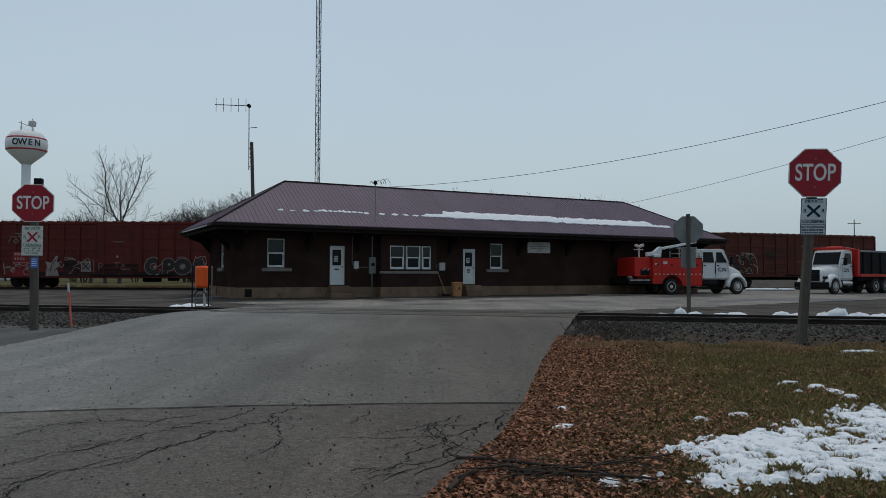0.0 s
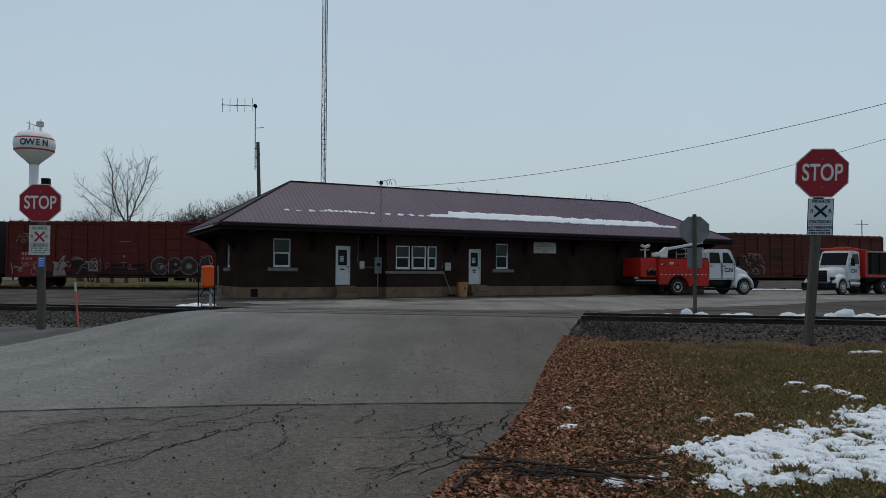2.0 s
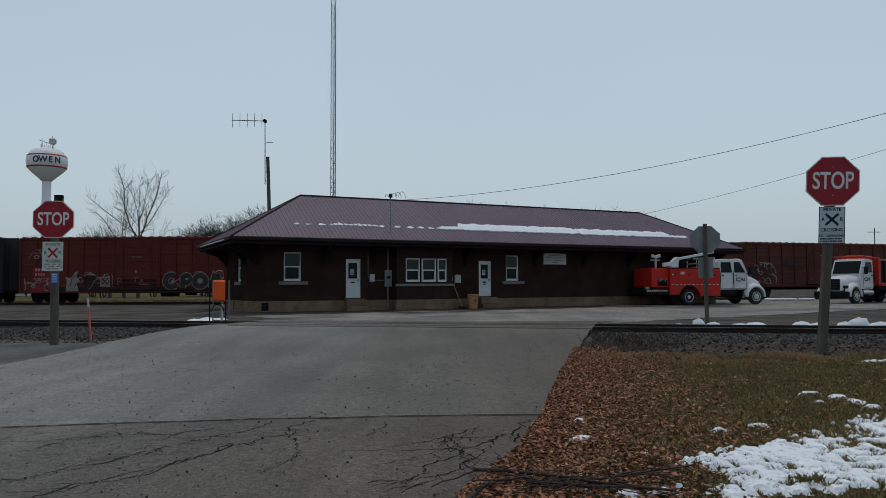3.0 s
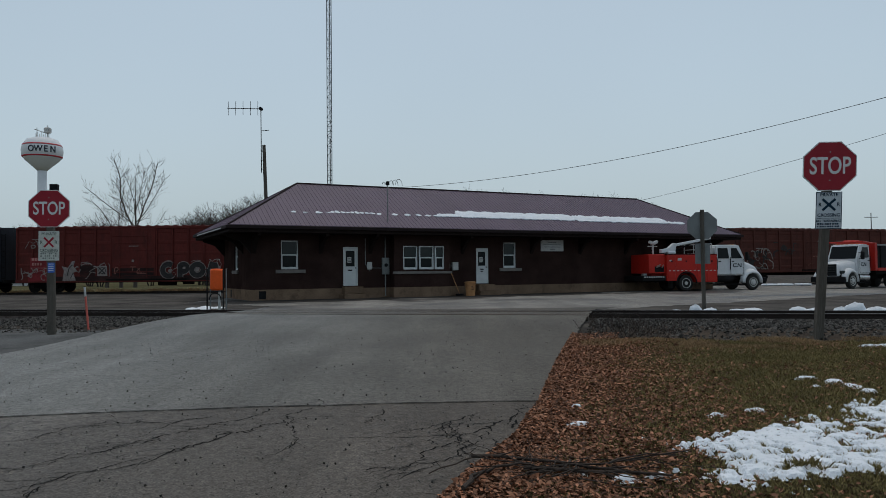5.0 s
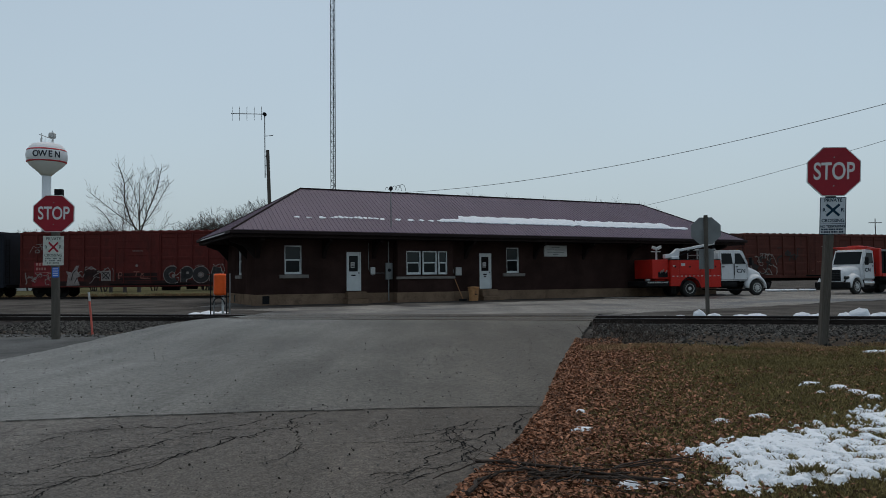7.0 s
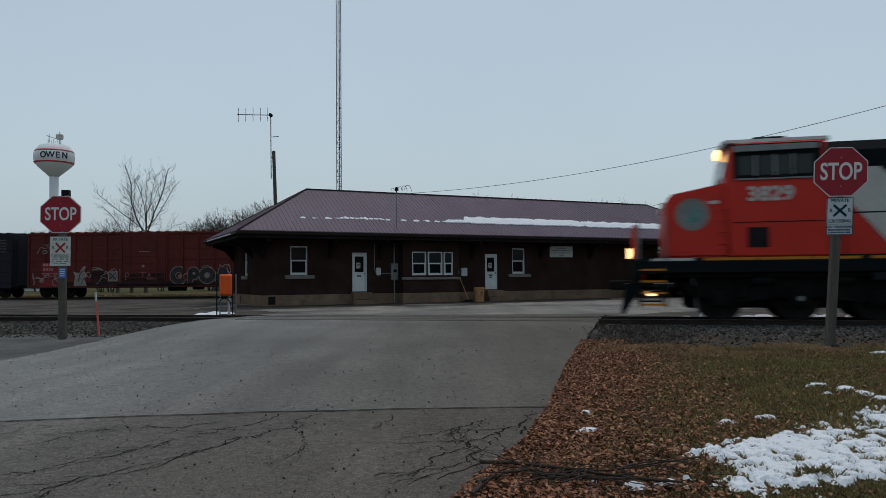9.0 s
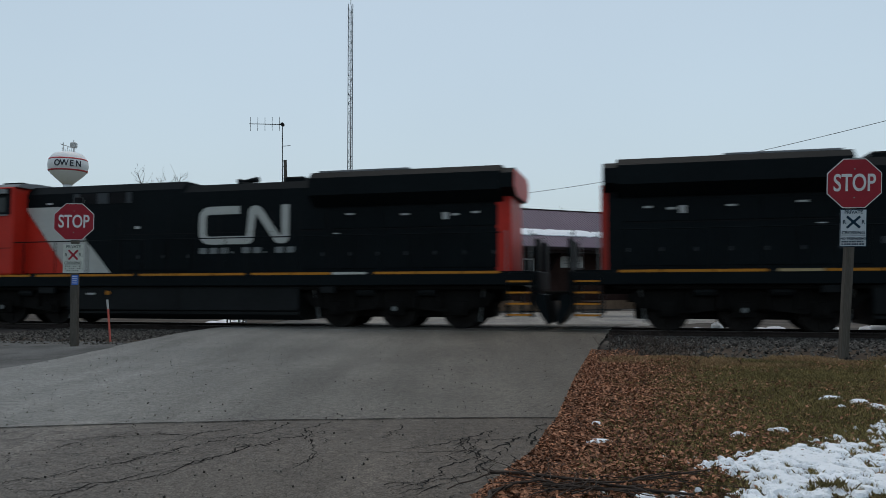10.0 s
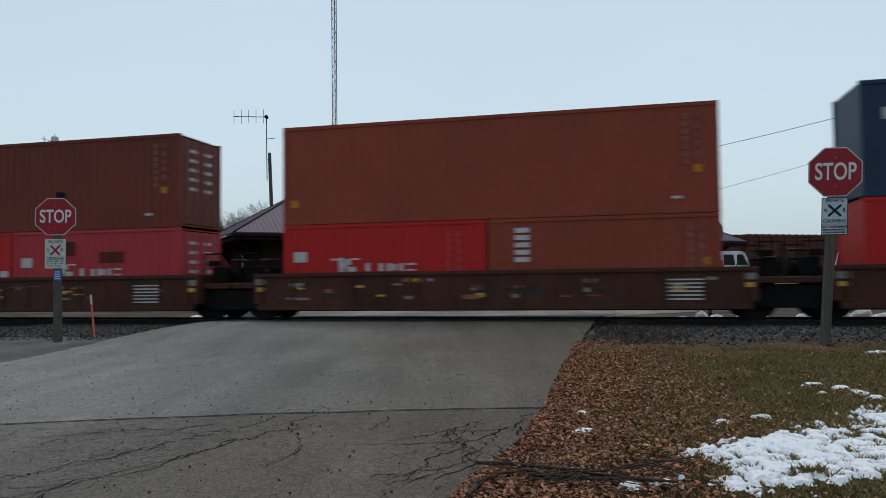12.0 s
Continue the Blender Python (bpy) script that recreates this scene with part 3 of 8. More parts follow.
def stones():
    """Loose ballast stones on the shoulders beside the crossing."""
    rnd = random.Random(5)
    verts, faces = [], []
    for k in range(34000):
        s = rnd.uniform(-13, 13)
        q = -(0.9 + 6.8 * rnd.random() ** 1.2) if rnd.random() < 0.93 else rnd.uniform(0.9, 3.3)
        p = TRACK_M @ Vector((s, q, 0))
        if on_road(p.x, p.y, 0.15 if rnd.random() < 0.97 else -0.3) or (q < -4.3 and rnd.random() < 0.35 + 0.17 * (-4.3 - q)) or (q < -6.3 and p.x < 1):
            continue
        r = rnd.uniform(0.02, 0.05)
        c = Vector((p.x, p.y, bed_z(p.x, p.y) + r * 0.3))
        rot = Euler((rnd.uniform(0, 6), rnd.uniform(0, 6), rnd.uniform(0, 6))).to_matrix()
        b = len(verts)
        for v in ((1, 0, 0), (-1, 0, 0), (0, 1, 0), (0, -1, 0), (0, 0, 1), (0, 0, -1)):
            verts.append(c + rot @ (Vector(v) * r * rnd.uniform(0.7, 1.3)))
        for f in ((0, 2, 4), (2, 1, 4), (1, 3, 4), (3, 0, 4), (2, 0, 5), (1, 2, 5), (3, 1, 5), (0, 3, 5)):
            faces.append(tuple(b + i for i in f))
    ob = raw("ballast_stones", verts, faces, "stone")
    tagged(ob, "loose grey crushed ballast stones beside the rails", "ballast", kind="stuff")


stones()

# ---- depot ----
DEPOT_M = pose(-9.41, 36.77, 0, 0, 0, 26.87)
DL, DW, OV = 31.4, 7.2, 1.39
EZ0, RZ0, INS = 3.91, 6.60, 4.72
FZ = 0.75


def wall_with_holes(bm, length, z0, z1, thick, holes):
    """A wall along x from 0 to length, outer face at y 0, with rectangular holes (x0, x1, z0, z1)."""
    xs = sorted({0, length, *[h[0] for h in holes], *[h[1] for h in holes]})
    zs = sorted({z0, z1, *[h[2] for h in holes], *[h[3] for h in holes]})
    for a, b in zip(xs, xs[1:]):
        run = None
        for c, d in zip(zs, zs[1:]):
            mx, mz = (a + b) / 2, (c + d) / 2
            solid = not any(h[0] < mx < h[1] and h[2] < mz < h[3] for h in holes)
            if solid:
                run = (run[0], d) if run else (c, d)
            if not solid and run:
                box(bm, a, b, 0, thick, *run)
                run = None
        if run:
            box(bm, a, b, 0, thick, *run)
    return bm


def sash_window(parent, x0, x1, z0, z1, y=0.0, glass="glass_blind"):
    """A white double-hung window, front face near y."""
    w = thing("window", Matrix(), "white double-hung sash window", "window")
    del w["category"]
    w.parent = parent
    bm = B()
    t = 0.062
    for a, b, c, d in ((x0, x0 + t, z0, z1), (x1 - t, x1, z0, z1), (x0 + t, x1 - t, z1 - t, z1), (x0 + t, x1 - t, z0, z0 + t)):
        box(bm, a, b, y - 0.02, y + 0.09, c, d, 0.008)
    part("window_frame", bm, "white_paint", w)
    zm = (z0 + z1) / 2
    bm = B()
    box(bm, x0 + t, x1 - t, y + 0.0, y + 0.06, zm - 0.035, zm + 0.035, 0.006)
    part("meeting_rail", bm, "white_paint", w)
    bm = B()
    for xa, xb in ((x0 + t, x0 + t + 0.035), (x1 - t - 0.035, x1 - t)):
        box(bm, xa, xb, y + 0.012, y + 0.05, z0 + t, zm - 0.035)
    box(bm, x0 + t + 0.035, x1 - t - 0.035, y + 0.012, y + 0.05, z0 + t, z0 + t + 0.06)
    part("lower_sash", bm, "white_paint", w)

    part("pane", box(B(), x0 + t, x1 - t, y + 0.055, y + 0.062, zm + 0.035, z1 - t), glass, w, "upper pane with a pale blind behind")
    part("pane", box(B(), x0 + t, x1 - t, y + 0.04, y + 0.047, z0 + t, zm - 0.035), "glass", w)
    return w


def build_depot():
    d = thing("depot", DEPOT_M, "long low brown brick railway depot with a maroon metal hip roof", "building")
    bay0, bay1, bayp = 7.44, 10.78, 0.6
    h1, h2 = (1.48, 2.38, 1.76, 3.23), (14.64, 15.52, 1.76, 3.25)
    dr1, dr2 = (4.78, 5.60, 0.87, 2.92), (12.81, 13.62, 0.87, 2.90)
    top = EZ0 - 0.1
    bm = wall_with_holes(B(), DL, FZ, top, 0.35, [h1, h2, dr1, dr2])
    part("wall", bm, "brick_wall", d, "dark brown brick front wall")
    bm = box(B(), 0, DL, DW - 0.35, DW, FZ, top)
    part("wall", bm, "brick_wall", d)
    side_hole = (2.6, 3.6, 1.76, 3.23)
    bm = wall_with_holes(B(), DW - 0.7, FZ, top, 0.35, [side_hole])
    bmesh.ops.transform(bm, matrix=pose(0, DW - 0.35, 0, 0, 0, -90), verts=bm.verts)
    part("wall", bm, "brick_wall", d)
    part("wall", box(B(), DL - 0.35, DL, 0.35, DW - 0.35, FZ, top), "brick_wall", d)
    bm = B()
    box(bm, -0.06, DL + 0.06, -0.06, DW + 0.06, 0.0, FZ, 0.02)
    part("foundation", bm, "concrete", d, "stained tan concrete foundation")
    bm = wall_with_holes(B(), bay1 - bay0, FZ, top, 0.25, [(0.52, 3.0, 1.70, 2.98)])
    bmesh.ops.transform(bm, matrix=pose(bay0, -bayp, 0), verts=bm.verts)
    part("bay_return", box(B(), bay0, bay0 + 0.25, -bayp + 0.25, -0.001, FZ, top), "brick_wall", d)
    part("bay_return", box(B(), bay1 - 0.25, bay1, -bayp + 0.25, -0.001, FZ, top), "brick_wall", d)
    part("bay", bm, "brick_wall", d, "shallow brick bay under the eave")
    part("bay_foundation", box(B(), bay0 - 0.06, bay1 + 0.06, -bayp - 0.06, -0.062, 0.05, FZ, 0.02), "concrete", d)
    for a, b in ((7.96, 8.82), (8.94, 9.80), (9.90, 10.46)):
        sash_window(d, a, b, 1.70, 2.98, -bayp + 0.06)
    bm = box(B(), bay0 - 0.1, bay1 + 0.1, -bayp - 0.1, -bayp - 0.001, 1.46, 1.6, 0.015)
    part("window_sill", bm, "sill_stone", d, "long pale stone sill")
    for h in (h1, h2):
        sash_window(d, *h, 0.08)
        part("window_sill", box(B(), h[0] - 0.28, h[1] + 0.34, -0.1, 0.3, h[2] - 0.2, h[2] - 0.02, 0.015), "sill_stone", d, "pale stone sill")
    sw = sash_window(d, 0, 1.0, side_hole[2], side_hole[3], 0.1)
    sw.matrix_basis = pose(0, DW - 0.35 - side_hole[0], 0, 0, 0, -90)
    part("window_sill", box(B(), -0.1, 0.3, DW - 0.35 - side_hole[1] - 0.2, DW - 0.35 - side_hole[0] + 0.2, 1.56, 1.74, 0.015), "sill_stone", d)
    for k, (a, b, c, e) in enumerate((dr1, dr2)):
        door = thing("door", Matrix(), "white half-glazed door with posted notices", "")
        door.parent = d
        bm = B()
        box(bm, a, a + 0.06, 0.02, 0.14, c, e, 0.006)
        box(bm, b - 0.06, b, 0.02, 0.14, c, e, 0.006)
        box(bm, a + 0.06, b - 0.06, 0.02, 0.14, e - 0.06, e, 0.006)
        part("door_frame", bm, "white_paint", door)
        bm = B()
        zg0, zg1 = c + 1.02, e - 0.2
        x0, x1 = a + 0.06, b - 0.06
        box(bm, x0, x1, 0.07, 0.115, c, zg0, 0.004)
        box(bm, x0, x1, 0.07, 0.115, zg1, e - 0.06, 0.004)
        box(bm, x0, x0 + 0.1, 0.07, 0.115, zg0, zg1)
        box(bm, x1 - 0.1, x1, 0.07, 0.115, zg0, zg1)
        part("door_leaf", bm, "white_paint", door)
        part("pane", box(B(), x0 + 0.1, x1 - 0.1, 0.09, 0.097, zg0, zg1), "glass", door, "dark glass pane")
        bm = box(B(), x0 + 0.2, x0 + 0.42, 0.08, 0.086, zg0 + 0.2, zg0 + 0.5)
        part("notice", bm, "off_white", door, "white paper notice behind the glass")
        bm = B()
        for i in range(3):
            box(bm, x0 + 0.22, x0 + 0.4, 0.074, 0.079, zg0 + 0.25 + 0.07 * i, zg0 + 0.28 + 0.07 * i)
        part("writing", bm, "ink_black", door)
        bm = B()
        box(bm, x0 + 0.22, x0 + 0.46, 0.063, 0.069, zg0 - 0.24, zg0 - 0.17)
        if k:
            box(bm, x0 + 0.26, x0 + 0.42, 0.063, 0.069, zg0 - 0.36, zg0 - 0.29)
        part("writing", bm, "ink_black", door)
        rod(bm := B(), (x1 - 0.06, 0.0, zg0 - 0.08), (x1 - 0.06, 0.08, zg0 - 0.08), 0.03)
        part("door_handle", bm, "dark_metal", door)
        bm = B()
        box(bm, a - 0.25, b + 0.3, -0.9, -0.061, 0.1, 0.45, 0.02)
        box(bm, a - 0.1, b + 0.12, -0.5, -0.061, 0.451, FZ + 0.08, 0.02)
        part("step", bm, "concrete", d, "worn concrete doorstep")
    # roof
    x0, x1, y0, y1 = -OV, DL + OV, -OV, DW + OV
    ym = DW / 2
    A = [(x0, y0, EZ0), (x1, y0, EZ0), (x1, y1, EZ0), (x0, y1, EZ0), (x0 + INS, ym, RZ0), (x1 - INS, ym, RZ0)]
    lower = [(x, y, z - 0.12) for x, y, z in A]
    verts = A + lower
    faces = [(0, 1, 5, 4), (1, 2, 5), (2, 3, 4, 5), (3, 0, 4), (6, 10, 11, 7), (7, 11, 8), (8, 11, 10, 9), (9, 10, 6), (0, 6, 7, 1), (1, 7, 8, 2), (2, 8, 9, 3), (3, 9, 6, 0)]
    roof = raw("roof", verts, faces, "roof_metal", d, "maroon ribbed metal hip roof")
    # standing seams
    def seams(name, p_low0, p_low1, p_hi0, p_hi1, step):
        p_low0, p_low1, p_hi0, p_hi1 = map(Vector, (p_low0, p_low1, p_hi0, p_hi1))
        length = (p_low1 - p_low0).length
        along = (p_low1 - p_low0).normalized()
        h0 = (p_hi0 - p_low0).dot(along)
        h1 = (p_hi1 - p_low0).dot(along)
        up = ((p_hi0 - p_low0) - along * h0)
        nrm = along.cross(up).normalized()
        if nrm.z < 0:
            nrm = -nrm
        k = step * 0.5
        while k < length:
            t = min(1, k / h0 if h0 > 0 else 1, (length - k) / (length - h1) if length > h1 else 1)
            if t > 0.02:
                a = p_low0 + along * k
                b = a + up * t
                w, w2 = along * 0.026, along * 0.011
                bm = B()
                lo = [bm.verts.new(v + nrm * 0.001) for v in (a - w, a + w, b + w, b - w)]
                hi = [bm.verts.new(v + nrm * 0.017) for v in (a - w2, a + w2, b + w2, b - w2)]
                bm.faces.new(hi)
                for i in range(4):
                    j = (i + 1) % 4
                    bm.faces.new((lo[i], lo[j], hi[j], hi[i]))
                part(name, bm, "roof_metal", roof)
            k += step
    seams("roof_rib", A[0], A[1], A[4], A[5], 0.229)
    seams("roof_rib", A[3], A[0], A[4], A[4], 0.229)
    seams("roof_rib", A[1], A[2], A[5], A[5], 0.229)
    bm = B()
    rod(bm, A[4], A[5], 0.07, n=6)
    for a, b in ((0, 4), (1, 5), (2, 5), (3, 4)):
        rod(bm, A[a], A[b], 0.055, n=6)
    part("ridge_cap", bm, "fascia", roof)
    bm = B()
    g = 0.13
    box(bm, x0 - g, x1 + g, y0 - g, y0 - 0.002, EZ0 - 0.2, EZ0 - 0.03, 0.02)
    box(bm, x0 - g, x1 + g, y1 + 0.002, y1 + g, EZ0 - 0.2, EZ0 - 0.03, 0.02)
    box(bm, x0 - g, x0 - 0.002, y0, y1, EZ0 - 0.2, EZ0 - 0.03, 0.02)
    box(bm, x1 + 0.002, x1 + g, y0, y1, EZ0 - 0.2, EZ0 - 0.03, 0.02)
    part("gutter", bm, "fascia", d, "dark brown gutter along the eave")
    part("gutter_face", box(B(), x0 - g - 0.006, x0 - g - 0.002, y0 + 1.2, y1 - 1.5, EZ0 - 0.16, EZ0 - 0.1), "off_white", d, "pale strip on the gable-end gutter")
    part("soffit", box(B(), x0 + 0.01, x1 - 0.01, y0 + 0.01, y1 - 0.01, EZ0 - 0.36, EZ0 - 0.21), "soffit", d)
    # eave brackets
    for k, bx in enumerate([0.12, 3.55, 6.3, 11.9, 16.6, 20.2, 23.8, 27.4, 31.2]):
        bm = B()
        prism(bm, [(-0.001, EZ0 - 1.35), (-0.001, EZ0 - 0.37), (-1.2, EZ0 - 0.37), (-1.2, EZ0 - 0.5), (-0.55, EZ0 - 0.72), (-0.2, EZ0 - 1.1)], "x", bx - 0.09, bx + 0.09)
        part("eave_bracket", bm, "soffit", d, "brown timber eave bracket" if k == 0 else "")
    for by in (0.15, 2.0, DW - 0.15):
        bm = B()
        prism(bm, [(-0.001, EZ0 - 1.35), (-0.001, EZ0 - 0.37), (-1.2, EZ0 - 0.37), (-1.2, EZ0 - 0.5), (-0.55, EZ0 - 0.72), (-0.2, EZ0 - 1.1)], "y", by - 0.09, by + 0.09)
        part("eave_bracket", bm, "soffit", d)
    part("vent", box(B(), 0.35, 0.7, -0.07, -0.061, 0.28, 0.68), "dark_metal", d, "dark foundation vent")
    part("vent", box(B(), -0.07, -0.061, 4.6, 4.9, 0.28, 0.68), "dark_metal", d)
    # wall fittings
    bm = B()
    rod(bm, (7.13, -0.09, 0.3), (7.13, -0.09, 3.5), 0.035, n=8)
    part("conduit", bm, "grey_metal", d, "grey conduit pipe")
    bm = B()
    rod(bm, (7.0, -0.78, 4.0), (7.0, -0.78, 6.2), 0.03, n=8)
    part("service_mast", bm, "grey_metal", d, "thin service mast through the roof")
    bm = B()
    box(bm, 6.93, 7.07, -0.86, -0.7, 6.18, 6.4, 0.03)
    for k in range(5):
        for i in range(6):
            a0, a1 = i * 0.5, (i + 1) * 0.5
            r = 0.14 + 0.05 * k
            cx = 7.0 + (k - 1) * 0.22
            rod(bm, (cx + r * 0.6 * math.cos(a0), -0.78, 6.2 + r * math.sin(a0)), (cx + r * 0.6 * math.cos(a1), -0.78, 6.2 + r * math.sin(a1)), 0.012, n=5)
    part("weatherhead", bm, "dark_metal", d, "weatherhead with looped black wires")
    bm = box(B(), 6.95, 7.36, -0.13, -0.002, 1.45, 2.35, 0.02)
    mb = part("meter_box", bm, "grey_metal", d, "grey electric meter box")
    bm = B()
    rod(bm, (7.15, -0.2, 1.95), (7.15, -0.131, 1.95), 0.09, n=12)
    part("meter", bm, "glass", mb)
    bm = box(B(), 6.1, 6.36, -0.12, -0.002, 1.72, 2.12, 0.02)
    part("switch_box", bm, "off_white", d, "small pale switch box")
    bm = B()
    rod(bm, (6.0, -0.05, 2.0), (6.0, -0.05, 3.4), 0.02, n=6)
    rod(bm, (6.0, -0.05, 2.0), (6.25, -0.05, 1.65), 0.02, n=6)
    rod(bm, (6.36, -0.05, 1.8), (6.95, -0.05, 1.8), 0.02, n=6)
    part("conduit", bm, "grey_metal", d)
    bm = box(B(), 11.2, 11.58, -0.14, -0.002, 1.64, 2.1, 0.02)
    part("wall_box", bm, "off_white", d, "white wall cabinet beside the bay")
    part("wall_box", box(B(), 10.785, 10.9, -0.45, -0.2, 1.75, 2.0, 0.02), "grey_metal", d)
    sg = part("sign_board", box(B(), 17.27, 18.93, -0.06, -0.002, 2.74, 3.41, 0.01), "off_white", d, "weathered white notice board under the eave")
    bm = B()
    for i, (a, b) in enumerate(((17.8, 18.4), (17.45, 18.75), (17.5, 18.7), (17.9, 18.3))):
        box(bm, a, b, -0.068, -0.062, 3.26 - 0.14 * i, 3.3 - 0.14 * i)
    part("writing", bm, "grey_metal", sg)
    return d


build_depot()


def roof_snow():
    """A thin line of snow left on the lower roof slope."""
    rnd = random.Random(3)
    verts, faces = [], []
    slope = (RZ0 - EZ0) / (DW / 2 + OV)

    def lay(x, v):
        y = -OV + v
        return DEPOT_M @ Vector((x, y, EZ0 + slope * v + 0.012))

    def clump(xa, xb, v0, v1, h):
        n = max(3, int((xb - xa) / 0.09))
        rows = []
        for i in range(n + 1):
            x = xa + (xb - xa) * i / n
            e = min(1, min(i, n - i) / 2.0 + 0.12)
            lo = v0 + 0.10 * noise.noise((x * 2.3, 1, 0)) + 0.06 * noise.noise((x * 9, 4, 0)) + (1 - e) * (v1 - v0) * 0.4
            hi = v1 + 0.14 * noise.noise((x * 1.9, 7, 0)) + 0.12 * noise.noise((x * 8, 9, 0)) - (1 - e) * (v1 - v0) * 0.4
            hi = max(hi, lo + 0.04)
            md = (lo + hi) / 2
            top = lay(x, md) + Vector((0, 0, h * e))
            rows.append((lay(x, lo), lay(x, lo) + Vector((0, 0, h * 0.6 * e)), top, lay(x, hi)))
        for r in rows:
            verts.extend(r)
        b = len(verts) - 4 * len(rows)
        for i in range(len(rows) - 1):
            for j in range(3):
                a = b + i * 4 + j
                faces.append((a, a + 4, a + 5, a + 1))
    x = 2.0
    while x < 3.8:
        w = rnd.uniform(0.22, 0.5)
        clump(x, x + w, 1.32, 1.56, 0.05)
        x += w + rnd.uniform(0.12, 0.5) * (1 if x < 4 else 0.2)
    x = 3.9
    while x < 6.9:
        w = rnd.uniform(0.2, 0.32)
        clump(x, x + w, 1.36 + rnd.uniform(-0.03, 0.05), 1.66 + rnd.uniform(-0.06, 0.1), 0.05)
        x += w + 0.03
    x = 7.6
    while x < 10.4:
        w = rnd.uniform(0.3, 0.6)
        clump(x, x + w, 1.34, 1.58, 0.05)
        x += w + rnd.uniform(0.05, 0.35)
    clump(10.4, 11.9, 1.34, 1.75, 0.07)
    clump(11.7, 20.0, 1.30, 2.16, 0.08)
    clump(19.9, 27.6, 1.25, 2.05, 0.08)
    clump(27.5, 29.0, 1.25, 1.6, 0.06)
    ob = raw("roof_snow", verts, faces, "snow")
    tagged(ob, "thin melting line of snow on the depot roof", "snow", kind="stuff")


roof_snow()

# ---- the train ----
LOCO_X = [-8.65, -6.8, -4.95, 4.95, 6.8, 8.65]
WHEEL_R = 0.56
TRAIN_SPEED = 25.1
MOVERS = []
WHEELS = []


def wheelset(parent, x):
    bm = B()
    for y in (-0.76, 0.76):
        s = 1 if y > 0 else -1
        rod(bm, (0, y - 0.06 * s, 0), (0, y + 0.07 * s, 0), WHEEL_R, n=24)
        rod(bm, (0, y - 0.06 * s, 0), (0, y - 0.09 * s, 0), WHEEL_R + 0.03, n=24)
        for k in range(6):
            a = k * math.pi / 3
            box(bm, -0.05, 0.05, y + 0.07 * s - 0.01, y + 0.07 * s + 0.02, 0.2, 0.45, m=pose(0, 0, 0, 0, math.degrees(a), 0))
    rod(bm, (0, -1.05, 0), (0, 1.05, 0), 0.08, n=10)
    ob = part("wheelset", bm, "wheel_steel", parent, "steel wheels on their axle")
    ob.location = (x, 0, WHEEL_R)
    WHEELS.append((ob, x))
    return ob


def round_path(pts, r, n=5):
    out = [pts[0]]
    for a, b, c in zip(pts, pts[1:], pts[2:]):
        a, b, c = Vector(a), Vector(b), Vector(c)
        p0 = b + (a - b).normalized() * r
        p1 = b + (c - b).normalized() * r
        for i in range(n + 1):
            t = i / n
            q = p0 * (1 - t) ** 2 + b * 2 * t * (1 - t) + p1 * t * t
            out.append((q.x, q.y))
    out.append(pts[-1])
    return out


def emblem(parent, x0, x1, z0, z1, y, side, material, stroke):
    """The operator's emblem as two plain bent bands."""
    w = x1 - x0
    h = z1 - z0 - stroke
    zc = (z0 + z1) / 2
    flip = 1 if side < 0 else -1

    def pl(pts):
        xm = (x0 + x1) / 2
        return [(xm + flip * (p[0] - xm), p[1]) for p in pts]
    bm = B()
    a = x0 + stroke / 2
    lo, hi = zc - h / 2, zc + h / 2
    ribbon(bm, pl(round_path([(x0 + w * 0.46, hi), (a, hi), (a, lo), (x0 + w * 0.50, lo)], h * 0.3)), stroke, y, side)
    ribbon(bm, pl(round_path([(x0 + w * 0.50 - 0.001, lo), (x0 + w * 0.57, lo), (x0 + w * 0.60, hi), (x0 + w * 0.66, hi), (x0 + w * 0.88, lo), (x1 - stroke / 2, lo), (x1 - stroke / 2, hi + stroke / 2)], h * 0.1)), stroke, y, side)
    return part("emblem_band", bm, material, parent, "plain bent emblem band")


